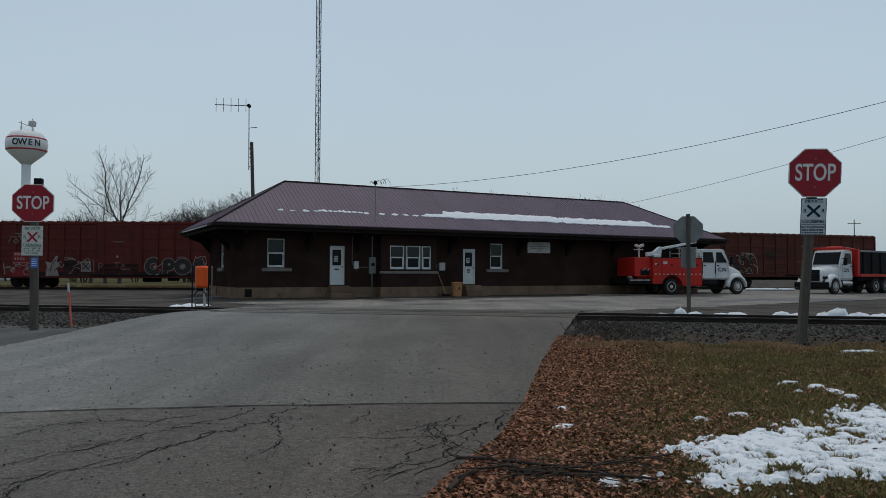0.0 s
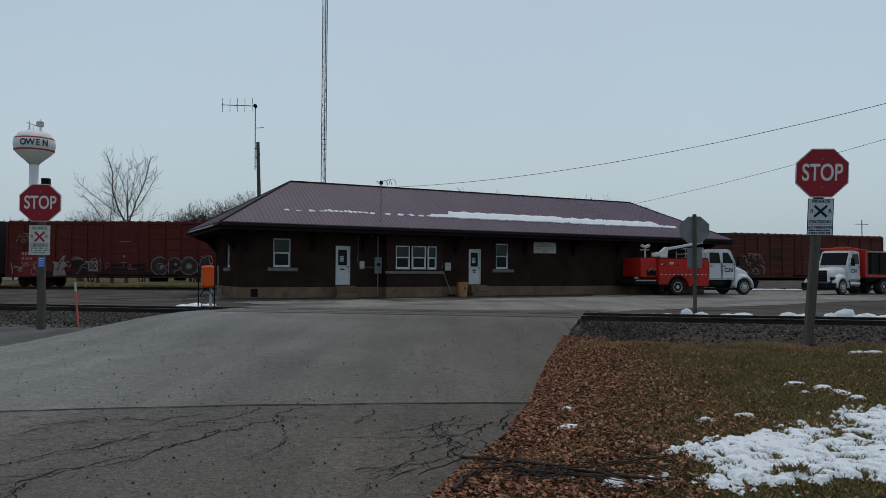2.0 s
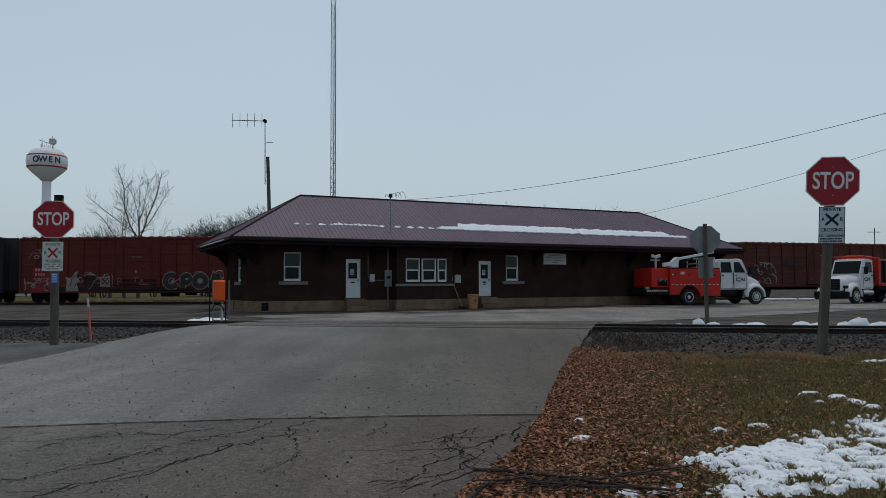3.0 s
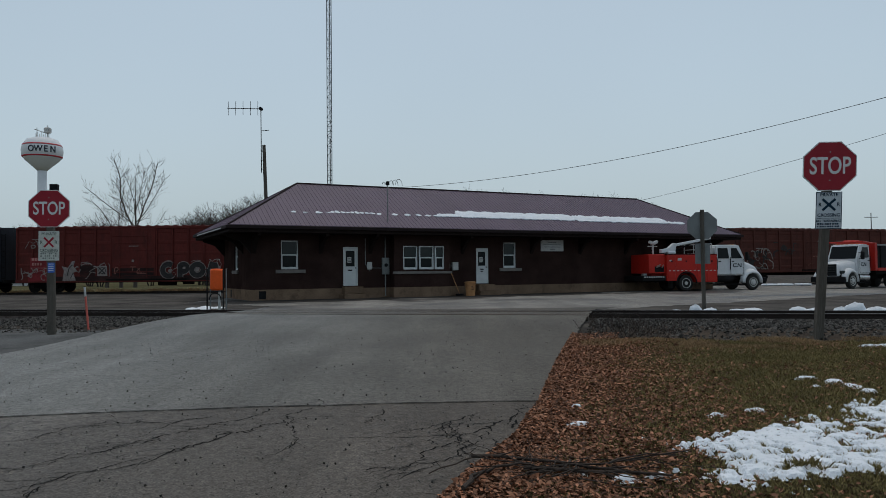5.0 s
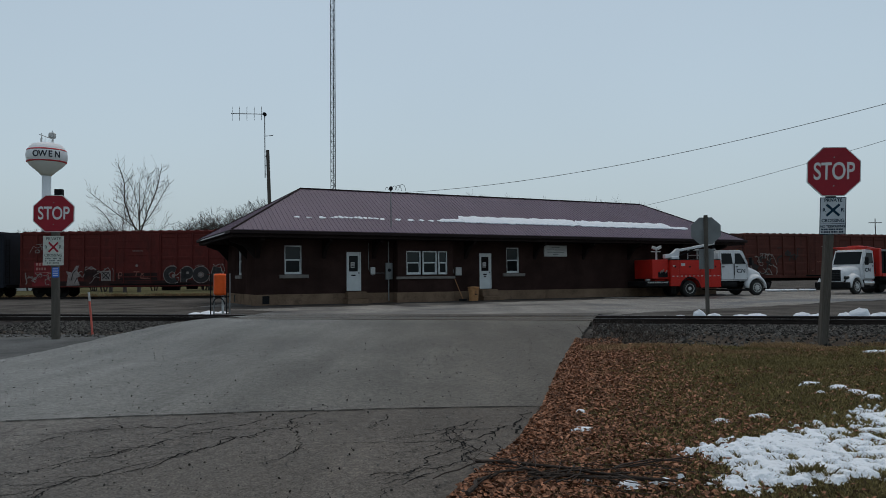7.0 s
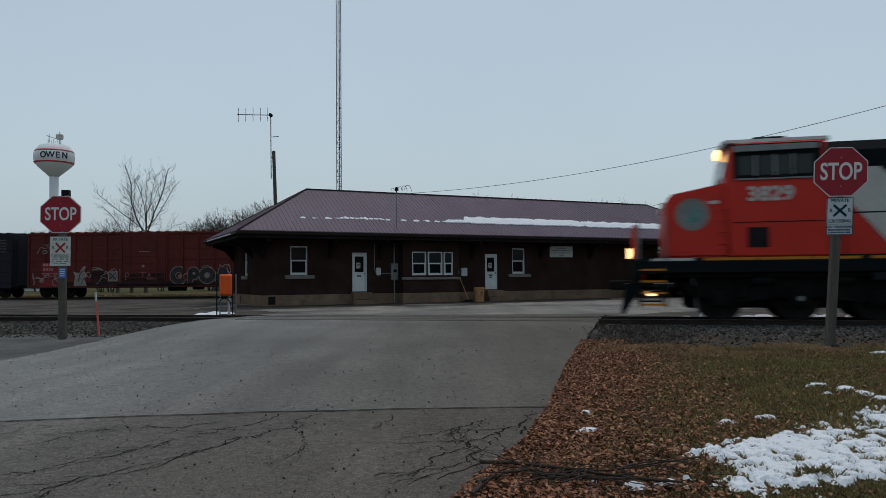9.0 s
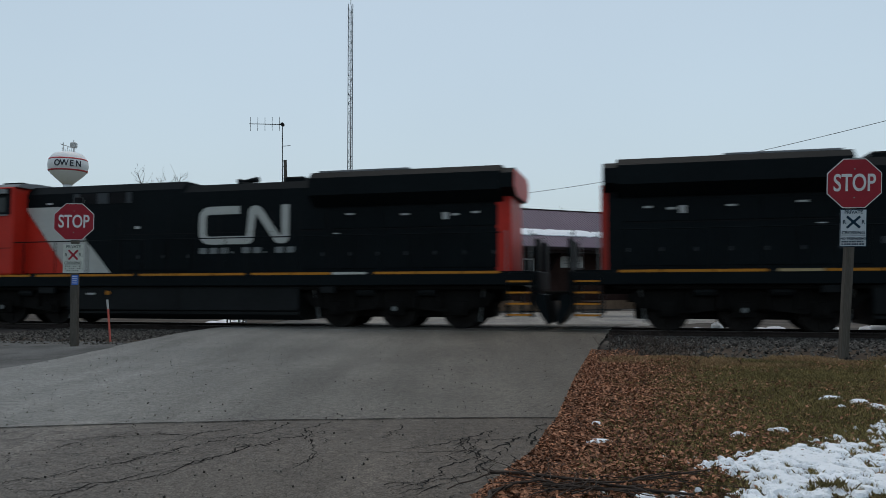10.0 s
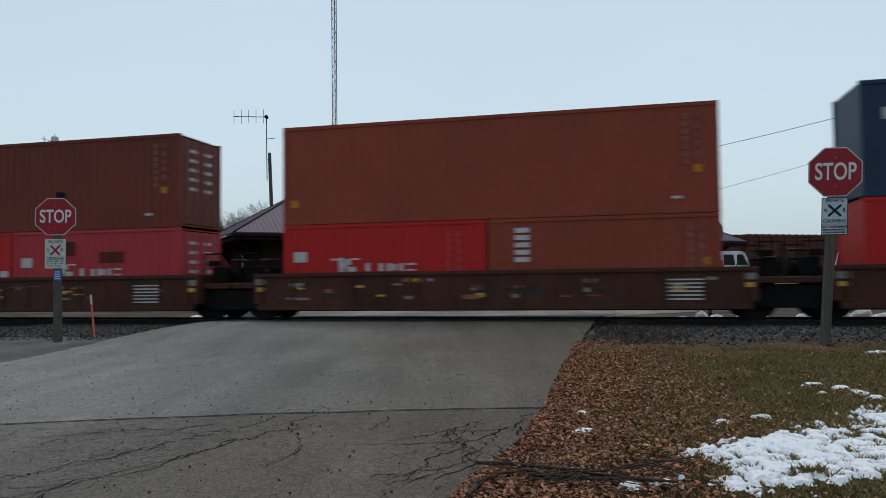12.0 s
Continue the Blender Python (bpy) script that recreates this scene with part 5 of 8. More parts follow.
def container(u, z, length, height, material, label, marks):
    e = thing("shipping_container", train_pose(u, 0, z=z), label, "container", "containers on the train")
    hl, hw = length / 2, 1.22
    bm = B()
    for s in (-1, 1):
        # corrugated side
        n = int((length - 0.3) / 0.28)
        p = []
        x = -hl + 0.15
        w = (length - 0.3) / n
        for i in range(n):
            for a, d in ((0.0, 0.0), (0.25, 0.026), (0.5, 0.026), (0.75, 0.0)):
                p.append((x + (i + a) * w, s * (hw - 0.012 - d)))
        p.append((hl - 0.15, s * (hw - 0.012)))
        lo = [bm.verts.new((a, b, 0.16)) for a, b in p]
        hi = [bm.verts.new((a, b, height - 0.11)) for a, b in p]
        for i in range(len(p) - 1):
            bm.faces.new((lo[i], lo[i + 1], hi[i + 1], hi[i]))
    part("side_panel", bm, material, e)
    bm = B()
    for s in (-1, 1):
        box(bm, -hl, hl, *sorted((s * hw, s * (hw - 0.1))), 0.0, 0.16, 0.008)
        box(bm, -hl, hl, *sorted((s * hw, s * (hw - 0.1))), height - 0.11, height, 0.008)
        for xx in (-hl, hl - 0.16):
            box(bm, xx, xx + 0.16, *sorted((s * hw, s * (hw - 0.14))), 0.16, height - 0.11, 0.008)
    box(bm, -hl + 0.02, hl - 0.02, -hw + 0.1, hw - 0.1, height - 0.06, height - 0.03)
    box(bm, -hl + 0.02, hl - 0.02, -hw + 0.1, hw - 0.1, 0.05, 0.1)
    box(bm, -hl + 0.03, -hl + 0.08, -hw + 0.1, hw - 0.1, 0.1, height - 0.06)
    part("frame", bm, material, e)
    bm = B()
    box(bm, hl - 0.08, hl - 0.02, -hw + 0.14, -0.01, 0.12, height - 0.1, 0.01)
    box(bm, hl - 0.08, hl - 0.02, 0.01, hw - 0.14, 0.12, height - 0.1, 0.01)
    dr = part("end_door", bm, material, e, "double end doors")
    bm = B()
    for y in (-0.8, -0.3, 0.3, 0.8):
        rod(bm, (hl + 0.0, y, 0.12), (hl + 0.0, y, height - 0.12), 0.022, n=6)
    part("lock_rod", bm, "galv", dr, "galvanised lock rods")
    bm = B()
    for i in range(5):
        for y in (-0.62, 0.2):
            box(bm, hl - 0.02, hl - 0.012, y, y + 0.45, height - 0.5 - 0.3 * i, height - 0.4 - 0.3 * i)
    part("writing", bm, "off_white", dr)
    cast = None
    for xx in (-hl + 0.082, hl - 0.08):
        for s in (-1, 1):
            for zz in (0.061, height - 0.059):
                if cast is None:
                    oc = part("corner_casting", box(B(), -0.085, 0.085, -0.082, 0.082, -0.06, 0.06, 0.01), material, e)
                    cast = oc.data
                else:
                    oc = new("corner_casting", cast)
                    oc.parent = e
                oc.location = (xx, s * (hw - 0.078), zz)
    for s in (-1, 1):
        for nm, pm, items in marks:
            bm = B()
            for x0, x1, z0, z1 in items:
                a, b = sorted((s * (hw - 0.011), s * (hw + 0.002)))
                if s > 0:
                    x0, x1 = -x1, -x0
                if nm in MARKS:
                    box(bm, x0, x1, a, b, z0, z1)
                else:
                    part(nm, box(B(), x0, x1, a, b, z0, z1), pm, e)
            if nm in MARKS:
                part(nm, bm, pm, e)
            else:
                bm.free()
    moving(e, u, z)
    return e


def code_bars(x, z1):
    return [(x, x + 0.13, z1 - 0.2 * i - 0.14, z1 - 0.2 * i) for i in range(7)] + [(x + 0.3, x + 0.42, z1 - 0.24 * i - 0.16, z1 - 0.24 * i) for i in range(5)]


def line_bars(x, z):
    """A carrier's wordmark as plain blocks."""
    return [(x, x + 0.16, z, z + 0.4), (x + 0.2, x + 0.36, z + 0.2, z + 0.36), (x + 0.24, x + 0.52, z, z + 0.14), (x + 0.16, x + 0.26, z + 0.12, z + 0.24), (x + 0.36, x + 0.62, z + 0.33, z + 0.38), (x - 0.22, x, z + 0.33, z + 0.38),
            (x + 0.82, x + 0.94, z, z + 0.24), (x + 1.22, x + 1.34, z, z + 0.22), (x + 1.46, x + 1.58, z, z + 0.22), (x + 1.62, x + 1.74, z + 0.02, z + 0.2), (x + 1.82, x + 1.94, z, z + 0.22), (x + 2.04, x + 2.3, z, z + 0.05), (x + 2.04, x + 2.3, z + 0.16, z + 0.22)]


def well_car(u, lead):
    e = thing("well_car", train_pose(u, 0), "grimy brown articulated well car carrying stacked containers", "rail car", "well cars")
    for s in (-1, 1):
        bm = B()
        prism(bm, [(s * 1.5, 1.38), (s * 1.32, 1.38), (s * 1.32, 0.34), (s * 1.5, 0.34)], "x", -6.75, 6.75)
        for i in range(15):
            xx = -6.6 + i * 0.94
            box(bm, xx - 0.03, xx + 0.03, *sorted((s * 1.5, s * 1.54)), 0.42, 1.3)
        box(bm, -6.75, 6.75, *sorted((s * 1.5, s * 1.56)), 1.28, 1.38)
        box(bm, -6.75, 6.75, *sorted((s * 1.5, s * 1.58)), 0.32, 0.44)
        part("side_sill", bm, "well_brown", e, "brown riveted side sill")
        rnd = random.Random(int(u * 10) + s)
        for nm, pm, cnt in (("writing", "paint_pale", 12), ("reflector", "barrel_yellow", 7), ("paint_mark", "paint_black", 9), ("paint_mark", "faded_mark", 9)):
            bm = B()
            for i in range(cnt):
                xx = rnd.uniform(-6.2, 5.8)
                zz = rnd.uniform(0.6, 1.1)
                w = rnd.uniform(0.15, 0.5) * (2.0 if pm == "paint_black" else 1)
                box(bm, xx, xx + w, *sorted((s * 1.5, s * 1.508)), zz, zz + rnd.uniform(0.03, 0.12))
            part(nm, bm, pm, e)
        bm = B()
        for i in range(6):
            box(bm, 4.7, 5.6, *sorted((s * 1.5, s * 1.512)), 0.55 + 0.1 * i, 0.59 + 0.1 * i)
        part("writing", bm, "off_white", e)
        bm = B()
        rod(bm, (3.9, s * 1.5, 0.88), (3.9, s * 1.51, 0.88), 0.45, n=24)
        part("paint_mark", bm, "boxcar_brown", e)
    part("floor", box(B(), -6.7, 6.7, -1.31, 1.31, 0.28, 0.34), "truck_frame", e)
    for d in (-1, 1):
        bm = B()
        box(bm, *sorted((d * 6.4, d * 7.75)), -1.2, 1.2, 0.95, 1.12, 0.02)
        prism(bm, [(d * 6.2, 0.4), (d * 6.35, 0.4), (d * 6.9, 1.0), (d * 6.7, 1.0)], "y", -1.3, 1.3)
        box(bm, *sorted((d * 6.5, d * 6.9)), -1.5, 1.5, 0.5, 1.38, 0.02)
        part("end_platform", bm, "well_brown", e, "end platform over the truck")
        for s in (-1, 1):
            bm = B()
            rod(bm, (d * 7.5, s * 1.2, 1.1), (d * 7.5, s * 1.2, 2.0), 0.025, n=6)
            rod(bm, (d * 6.95, s * 1.2, 1.1), (d * 6.95, s * 1.2, 2.0), 0.025, n=6)
            rod(bm, (d * 7.5, s * 1.2, 2.0), (d * 6.95, s * 1.2, 2.0), 0.025, n=6)
            part("end_rail", bm, "truck_frame", e)
        part("brake_gear", box(B(), *sorted((d * 7.0, d * 7.35)), -1.15, -0.97, 1.63, 1.8, 0.02), "truck_frame", e)
        for y in (-0.95, 0.55):
            part("valve_box", box(B(), *sorted((d * 7.05, d * 7.5)), y, y + 0.42, 1.13, 1.62, 0.03), "truck_frame", e, "dark brake valve box")
        part("air_reservoir", rod(B(), (d * 6.95, -0.35, 1.36), (d * 7.65, -0.35, 1.36), 0.17, n=12), "truck_frame", e)
        part("brake_wheel", lathe(B(), [(0.24, 1.8), (0.27, 1.82), (0.27, 1.85), (0.24, 1.87)], 16, (d * 7.3, 0.3)), "well_brown", e)
        part("brake_staff", rod(B(), (d * 7.3, 0.3, 1.12), (d * 7.3, 0.3, 1.85), 0.03, n=6), "truck_frame", e)
        for sy in (-1, 1):
            part("stencil", box(B(), *sorted((d * 6.52, d * 6.85)), *sorted((sy * 1.5, sy * 1.508)), 1.05, 1.22), "paint_pale", e)
            part("reflector", box(B(), *sorted((d * 6.55, d * 6.8)), *sorted((sy * 1.501, sy * 1.509)), 0.86, 0.98), "barrel_yellow", e)

    def truck(c):
        t = part("truck", box(B(), c - 0.35, c + 0.35, -0.9, 0.9, 0.45, 0.85, 0.04), "truck_frame", e, "four-wheel truck")
        for s in (-1, 1):
            bm = B()
            prism(bm, [(c - 1.25, 0.62), (c - 1.1, 0.42), (c - 0.5, 0.32), (c + 0.5, 0.32), (c + 1.1, 0.42), (c + 1.25, 0.62), (c + 0.6, 0.9), (c - 0.6, 0.9)], "y", s * 1.02 - 0.08, s * 1.02 + 0.08)
            part("side_frame", bm, "truck_frame", t)
        for k in (-0.9, 0.9):
            wheelset(t, c + k)
    truck(7.82)
    if lead:
        truck(-7.82)
        bm = B()
        box(bm, -9.6, -7.7, -0.2, 0.2, 0.7, 1.0, 0.03)
        box(bm, -9.15, -7.7, -1.25, 1.25, 0.98, 1.14, 0.02)
        box(bm, -9.15, -9.05, -1.4, 1.4, 0.6, 1.3, 0.02)
        part("end_platform", bm, "well_brown", e)
        bm = B()
        for y in (-1.3, -0.6, 0.6, 1.3):
            rod(bm, (-9.1, y, 1.2), (-9.1, y, 2.1), 0.025, n=6)
        rod(bm, (-9.1, -1.3, 2.1), (-9.1, -0.6, 2.1), 0.025, n=6)
        rod(bm, (-9.1, 0.6, 2.1), (-9.1, 1.3, 2.1), 0.025, n=6)
        part("grab_rail", bm, "off_white", e)
        part("equipment_rack", box(B(), -8.7, -8.1, -1.2, 1.2, 1.15, 1.34, 0.02), "truck_frame", e)
        for y in (-1.15, -0.35, 0.45):
            part("valve_box", box(B(), -8.66, -8.15, y, y + 0.6, 1.341, 1.95, 0.03), "truck_frame", e)
        part("lead_reservoir", rod(B(), (-7.9, -1.0, 1.4), (-7.9, 1.0, 1.4), 0.2, n=12), "truck_frame", e)
        part("cross_ladder", box(B(), -9.04, -8.98, -1.0, 1.0, 1.3, 1.75, 0.01), "well_brown", e, "brown end walkway board")
    moving(e, u)
    return e


U1, U2, U3 = 43.55, 59.19, 74.7
for i, u in enumerate((U1, U2, U3)):
    well_car(u, i == 0)
H20, H20_TALL, H40 = 2.44, 2.50, 2.896
ZB = 0.345
RED = "bright red corrugated shipping container low in the well"
KM = [("carrier_mark", "off_white", line_bars(-1.3, 1.06)), ("label_patch", "off_white", [(-2.7, -2.3, 1.35, 1.65)]), ("code_mark", "box_pink", code_bars(1.9, 2.15))]
container(U1 - 3.06, ZB, 6.06, H20_TALL, "box_red", RED, [KM[0], KM[2], ("label_patch", "off_white", [(2.6, 2.9, 1.05, 1.25)])])
container(U1 + 3.06, ZB, 6.06, H20_TALL, "box_pink", "faded pinkish-red corrugated shipping container", KM + [("repair_patch", "boxcar_red", [(-1.4, -0.7, 1.7, 2.15), (0.2, 1.1, 1.45, 1.8)])])
TOPM = [("code_mark", "faded_mark", code_bars(5.2, 2.6)), ("label_patch", "stripe_orange", [(-5.85, -5.6, 0.5, 0.72), (5.45, 5.67, 1.05, 1.25)]), ("label_patch", "off_white", [(4.9, 5.15, 0.38, 0.45)])]
container(U1, ZB + H20_TALL + 0.012, 12.19, H40, "box_brown", "dark brown corrugated forty-foot shipping container stacked on top", TOPM)
container(U2 - 3.06, ZB, 6.06, H20, "box_red", RED, [("carrier_mark", "off_white", line_bars(-1.3, 1.06)), KM[1], KM[2]])
container(U2 + 3.06, ZB, 6.06, H20, "box_brown_light", "orange-brown corrugated shipping container low in the well",
          [("code_mark", "off_white", [(-2.3, -1.9, 1.25 + 0.2 * i, 1.38 + 0.2 * i) for i in range(5)]), ("code_mark", "faded_mark", code_bars(2.2, 2.15)), ("label_patch", "stripe_orange", [(2.55, 2.75, 1.1, 1.3)])])
container(U2, ZB + H20 + 0.012, 12.19, H40, "box_brown_light", "orange-brown corrugated forty-foot shipping container stacked on top", TOPM)
container(U3, ZB, 12.19, 2.7, "box_red", "bright red corrugated forty-foot shipping container", [("carrier_mark", "off_white", [(-5.2, -4.7, 1.3, 1.7), (-4.4, -3.9, 1.3, 1.7)]), KM[2]])
container(U3, ZB + 2.712, 12.19, H40, "box_blue", "dark blue corrugated shipping container stacked on top", [("carrier_mark", "off_white", [(-5.6, -5.2, 1.9, 2.2)])])

# ---- signs by the crossing ----
def octagon(r):
    return [(r * math.cos(math.pi / 8 + k * math.pi / 4) / math.cos(math.pi / 8), 0.945 * r * math.sin(math.pi / 8 + k * math.pi / 4) / math.cos(math.pi / 8)) for k in range(8)]


def stop_sign(name, m, sz, plate, lean, face, label, post_top=0.1, blue=False, box_top=False, post="post_wood", pw=0.085, skew=0.0):
    """A stop sign on a post: local -y is the sign's face; plate = (bottom, top, half width)."""
    e = thing(name, m, label, "road sign", "stop signs")
    w = 0.457
    p = B()
    if post == "galv":
        box(p, -0.03, 0.03, 0.0, 0.06, -0.2, sz + w + post_top, 0.006)
    else:
        box(p, -pw, pw, 0.0, 2 * pw, -0.2, sz + post_top, 0.012)
        for v in p.verts:
            v.co.x += (v.co.z - sz) * math.tan(radians(lean))
    part("post", p, post, e, "weathered grey timber post" if post != "galv" else "grey steel post")
    bm = B()
    prism(bm, [(a, b + sz) for a, b in octagon(w)], "y", -0.006, -0.001)
    pn = part("panel", bm, "galv", e, "bare grey aluminium back")
    bm = B()
    prism(bm, [(a, b + sz) for a, b in octagon(w - 0.003)], "y", -0.010, -0.0065)
    part("border", bm, "sign_white", pn)
    bm = B()
    prism(bm, [(a, b + sz) for a, b in octagon(w - 0.018)], "y", -0.014, -0.0105)
    part("face", bm, "sign_red", pn, "red reflective face")
    text_mesh("lettering", "STOP", 0.42, pose(0, -0.0165, sz - 0.005, 90, 0, 0), "sign_white", pn, 0.002, 0.70, 0.006)
    bm = B()
    for zz in (sz - 0.25, sz + 0.25):
        rod(bm, (0, -0.02, zz), (0, -0.0145, zz), 0.012, n=8)
    part("bolt", bm, "galv", pn)
    if plate:
        z0, z1, hw = plate
        bm = box(B(), -hw, hw, -0.006, -0.001, z0, z1)
        pl = part("plate", bm, {"black": "plate_blue", "red": "plate_cream"}.get(face, "galv"), e, "white private-crossing plate" if face != "back" else "grey plate back")
        if face != "back":
            h = z1 - z0
            zc = z0 + h * 0.56
            if face == "black":
                bm = B()
                for a, b, c, dd in ((-hw, hw, z0, z0 + 0.012), (-hw, hw, z1 - 0.012, z1), (-hw, -hw + 0.012, z0 + 0.012, z1 - 0.012), (hw - 0.012, hw, z0 + 0.012, z1 - 0.012)):
                    box(bm, a, b, -0.0085, -0.0065, c, dd)
                part("plate_border", bm, "ink_blue", pl)
                text_mesh("lettering", "PRIVATE", h * 0.125, pose(0, -0.009, z1 - h * 0.08, 90, 0, 0), "ink_blue", pl, 0.002, 1.0, 0.0012)
                text_mesh("lettering", "CROSSING", h * 0.125, pose(0, -0.009, z0 + h * 0.37, 90, 0, 0), "ink_blue", pl, 0.002, 0.98, 0.0012)
                text_mesh("lettering", "NO TRESPASSING", h * 0.09, pose(0, -0.009, z0 + h * 0.215, 90, 0, 0), "ink_blue", pl, 0.002, 0.9, 0.001)
                zc = z0 + h * 0.655
                text_mesh("lettering", "R", h * 0.14, pose(-hw * 0.68, -0.009, zc, 90, 0, 0), "ink_blue", pl, 0.002, 1, 0.0015)
                text_mesh("lettering", "R", h * 0.14, pose(hw * 0.72, -0.009, zc, 90, 0, 0), "ink_blue", pl, 0.002, 1, 0.0015)
                bm = B()
                for i in range(2):
                    for k in range(9):
                        box(bm, -hw * 0.86 + k * hw * 0.19, -hw * 0.86 + k * hw * 0.19 + hw * (0.15 if (k + i) % 3 else 0.10), -0.009, -0.0065, z0 + h * (0.045 + 0.07 * i), z0 + h * (0.09 + 0.07 * i))
                box(bm, -hw * 0.9, hw * 0.9, -0.009, -0.0065, z0 + h * 0.285, z0 + h * 0.295)
                part("writing", bm, "ink_blue", pl)
            else:
                text_mesh("lettering", "PRIVATE", h * 0.135, pose(0, -0.009, z1 - h * 0.1, 90, 0, 0), "ink_faded", pl, 0.002, 0.95, 0.001)
                text_mesh("lettering", "CROSSING", h * 0.135, pose(0, -0.009, z0 + h * 0.34, 90, 0, 0), "ink_faded", pl, 0.002, 0.9, 0.001)
                for sx in (-0.72, 0.68):
                    text_mesh("lettering", "R", h * 0.15, pose(hw * sx, -0.009, z0 + h * 0.62, 90, 0, 0), "ink_faded", pl, 0.002, 1, 0.002)
                bm = B()
                for i in range(3):
                    for k in range(8):
                        if (k * 5 + i * 3) % 7 > 1:
                            box(bm, -hw * 0.8 + k * hw * 0.2, -hw * 0.8 + k * hw * 0.2 + hw * 0.14, -0.009, -0.0065, z0 + h * (0.06 + 0.075 * i), z0 + h * (0.10 + 0.075 * i))
                box(bm, -hw * 0.75, hw * 0.8, -0.009, -0.0065, z0 + h * 0.275, z0 + h * 0.285)
                part("writing", bm, "ink_faded", pl, "faded lettering")
                zc = z0 + h * 0.62
            for a in (47, -47) if face == "red" else (42, -42):
                bm = box(B(), -hw * 0.66, hw * 0.66, -0.0095 - 0.0015 * (a > 0), -0.0065, -0.021, 0.021)
                bmesh.ops.transform(bm, matrix=pose(0, 0, zc, 0, a, 0), verts=bm.verts)
                part("cross_bar", bm, "ink_blue" if face == "black" else "sign_red", pl)
    if blue:
        bm = box(B(), -0.02, 0.13, -0.016, -0.001, plate[0] - 0.28, plate[0] - 0.05, 0.01)
        bp = part("blue_plate", bm, "blue_paint", e, "small blue notice plate")
        bm = B()
        for i in range(4):
            box(bm, 0.0, 0.11, -0.019, -0.0165, plate[0] - 0.24 + i * 0.05, plate[0] - 0.225 + i * 0.05)
        part("writing", bm, "sign_white", bp)
    if box_top:
        bm = box(B(), -0.01, 0.16, 0.02, 0.16, sz + w - 0.04, sz + w + 0.12, 0.01)
        part("post_cap_box", bm, "dark_metal", e, "small dark box on the post")
    if skew:
        tilt = Matrix(((1, 0, skew, -skew * sz), (0, 1, 0, 0), (0, 0, 1, 0), (0, 0, 0, 1)))
        for ob in e.children_recursive:
            if ob.name.split(".")[0] != "post":
                ob.data.transform(tilt)
    return e


stop_sign("stop_sign", pose(6.82, 12.9, 0.27, 0, 0, -4), 3.03, (1.93, 2.58, 0.222), 4.6, "black", "red stop sign on a leaning timber post in the leaves", post_top=-0.2, pw=0.068, skew=0.05)
stop_sign("stop_sign", pose(-9.05, 17.1, 0.16, 0, 0, 6), 2.92, (1.72, 2.4, 0.228), -0.9, "red", "red octagonal stop sign on a timber post in the ballast", post_top=-0.1, blue=True, box_top=True, pw=0.075)
stop_sign("stop_sign", pose(8.40, 23.75, 0.16, 0, 0, 165), 2.78, (1.55, 2.2, 0.23), 0.0, "back", "grey back of a stop sign facing the depot", post_top=0.5, post="post_wood", pw=0.06)

# marker stake
stake = thing("marker_stake", pose(-8.6, 18.1, 0.17, 0, -5.5, 0), "thin faded red marker stake with a pale tip", "marker post")
rod(bm := B(), (0, 0, -0.1), (0, 0, 0.85), 0.026, n=8)
part("stake", bm, "stake_red", stake)
rod(bm := B(), (0, 0, 0.852), (0, 0, 1.08), 0.027, n=8)
part("tip", bm, "off_white", stake, "pale tip")

# orange drum on a stand beside the yard
st = thing("orange_drum", pose(-8.45, 27.9, 0.2), "orange plastic tank on a thin black stand", "tank")
bm = lathe(B(), [(0.02, 0.72), (0.2, 0.74), (0.245, 0.8), (0.245, 1.48), (0.2, 1.54), (0.02, 1.55)], 20)
part("tank", bm, "orange", st, smooth=False)
for x in (-0.3, 0.3):
    for y in (-0.2, 0.2):
        rod(bm := B(), (x, y, 0), (x, y, 1.55), 0.025, n=6)
        part("leg", bm, "dark_metal" if y < 0 else "galv", st)
for y in (-0.2, 0.2):
    part("cross_rail", rod(B(), (-0.3, y, 0.68), (0.3, y, 0.68), 0.02, n=6), "dark_metal", st)
bm = B()
for k in range(8):
    a0, a1 = math.pi * k / 8, math.pi * (k + 1) / 8
    rod(bm, (0.22 * math.cos(a0), -0.2, 0.38 + 0.26 * math.sin(a0)), (0.22 * math.cos(a1), -0.2, 0.38 + 0.26 * math.sin(a1)), 0.02, n=6)
part("brace_arch", bm, "dark_metal", st)
rod(bm := B(), (0.1, 0, 0), (0.1, 0, 0.72), 0.05, n=8)
part("outlet_pipe", bm, "off_white", st, "pale outlet pipe")

# broom leaning at the bay
broom = thing("push_broom", DEPOT_M @ pose(0, 0, 0), "push broom with a tan handle leaning on the depot bay", "broom")
part("handle", rod(B(), (10.84, -0.68, 1.46), (11.2, -0.95, 0.33), 0.02, n=8), "barrel_tan", broom, "tan wooden handle")
part("head", box(B(), 10.98, 11.42, -1.03, -0.87, 0.24, 0.34, 0.02), "dark_metal", broom, "dark bristle head")

# barrel by the door
bar = thing("waste_barrel", DEPOT_M @ pose(11.85, -1.0, 0.2), "tan plastic waste barrel with a rimmed lid by the depot door", "barrel")
part("body", lathe(B(), [(0.24, 0.0), (0.25, 0.02), (0.27, 0.3), (0.285, 0.6), (0.29, 0.72)], 20), "barrel_tan", bar)
part("lid", lathe(B(), [(0.33, 0.722), (0.34, 0.74), (0.335, 0.77), (0.28, 0.80), (0.1, 0.82)], 20), "barrel_tan", bar, "rimmed lid")
for s in (-1, 1):
    part("handle", box(B(), *sorted((s * 0.285, s * 0.34)), -0.07, 0.07, 0.6, 0.66, 0.01), "barrel_tan", bar)
bm = B()
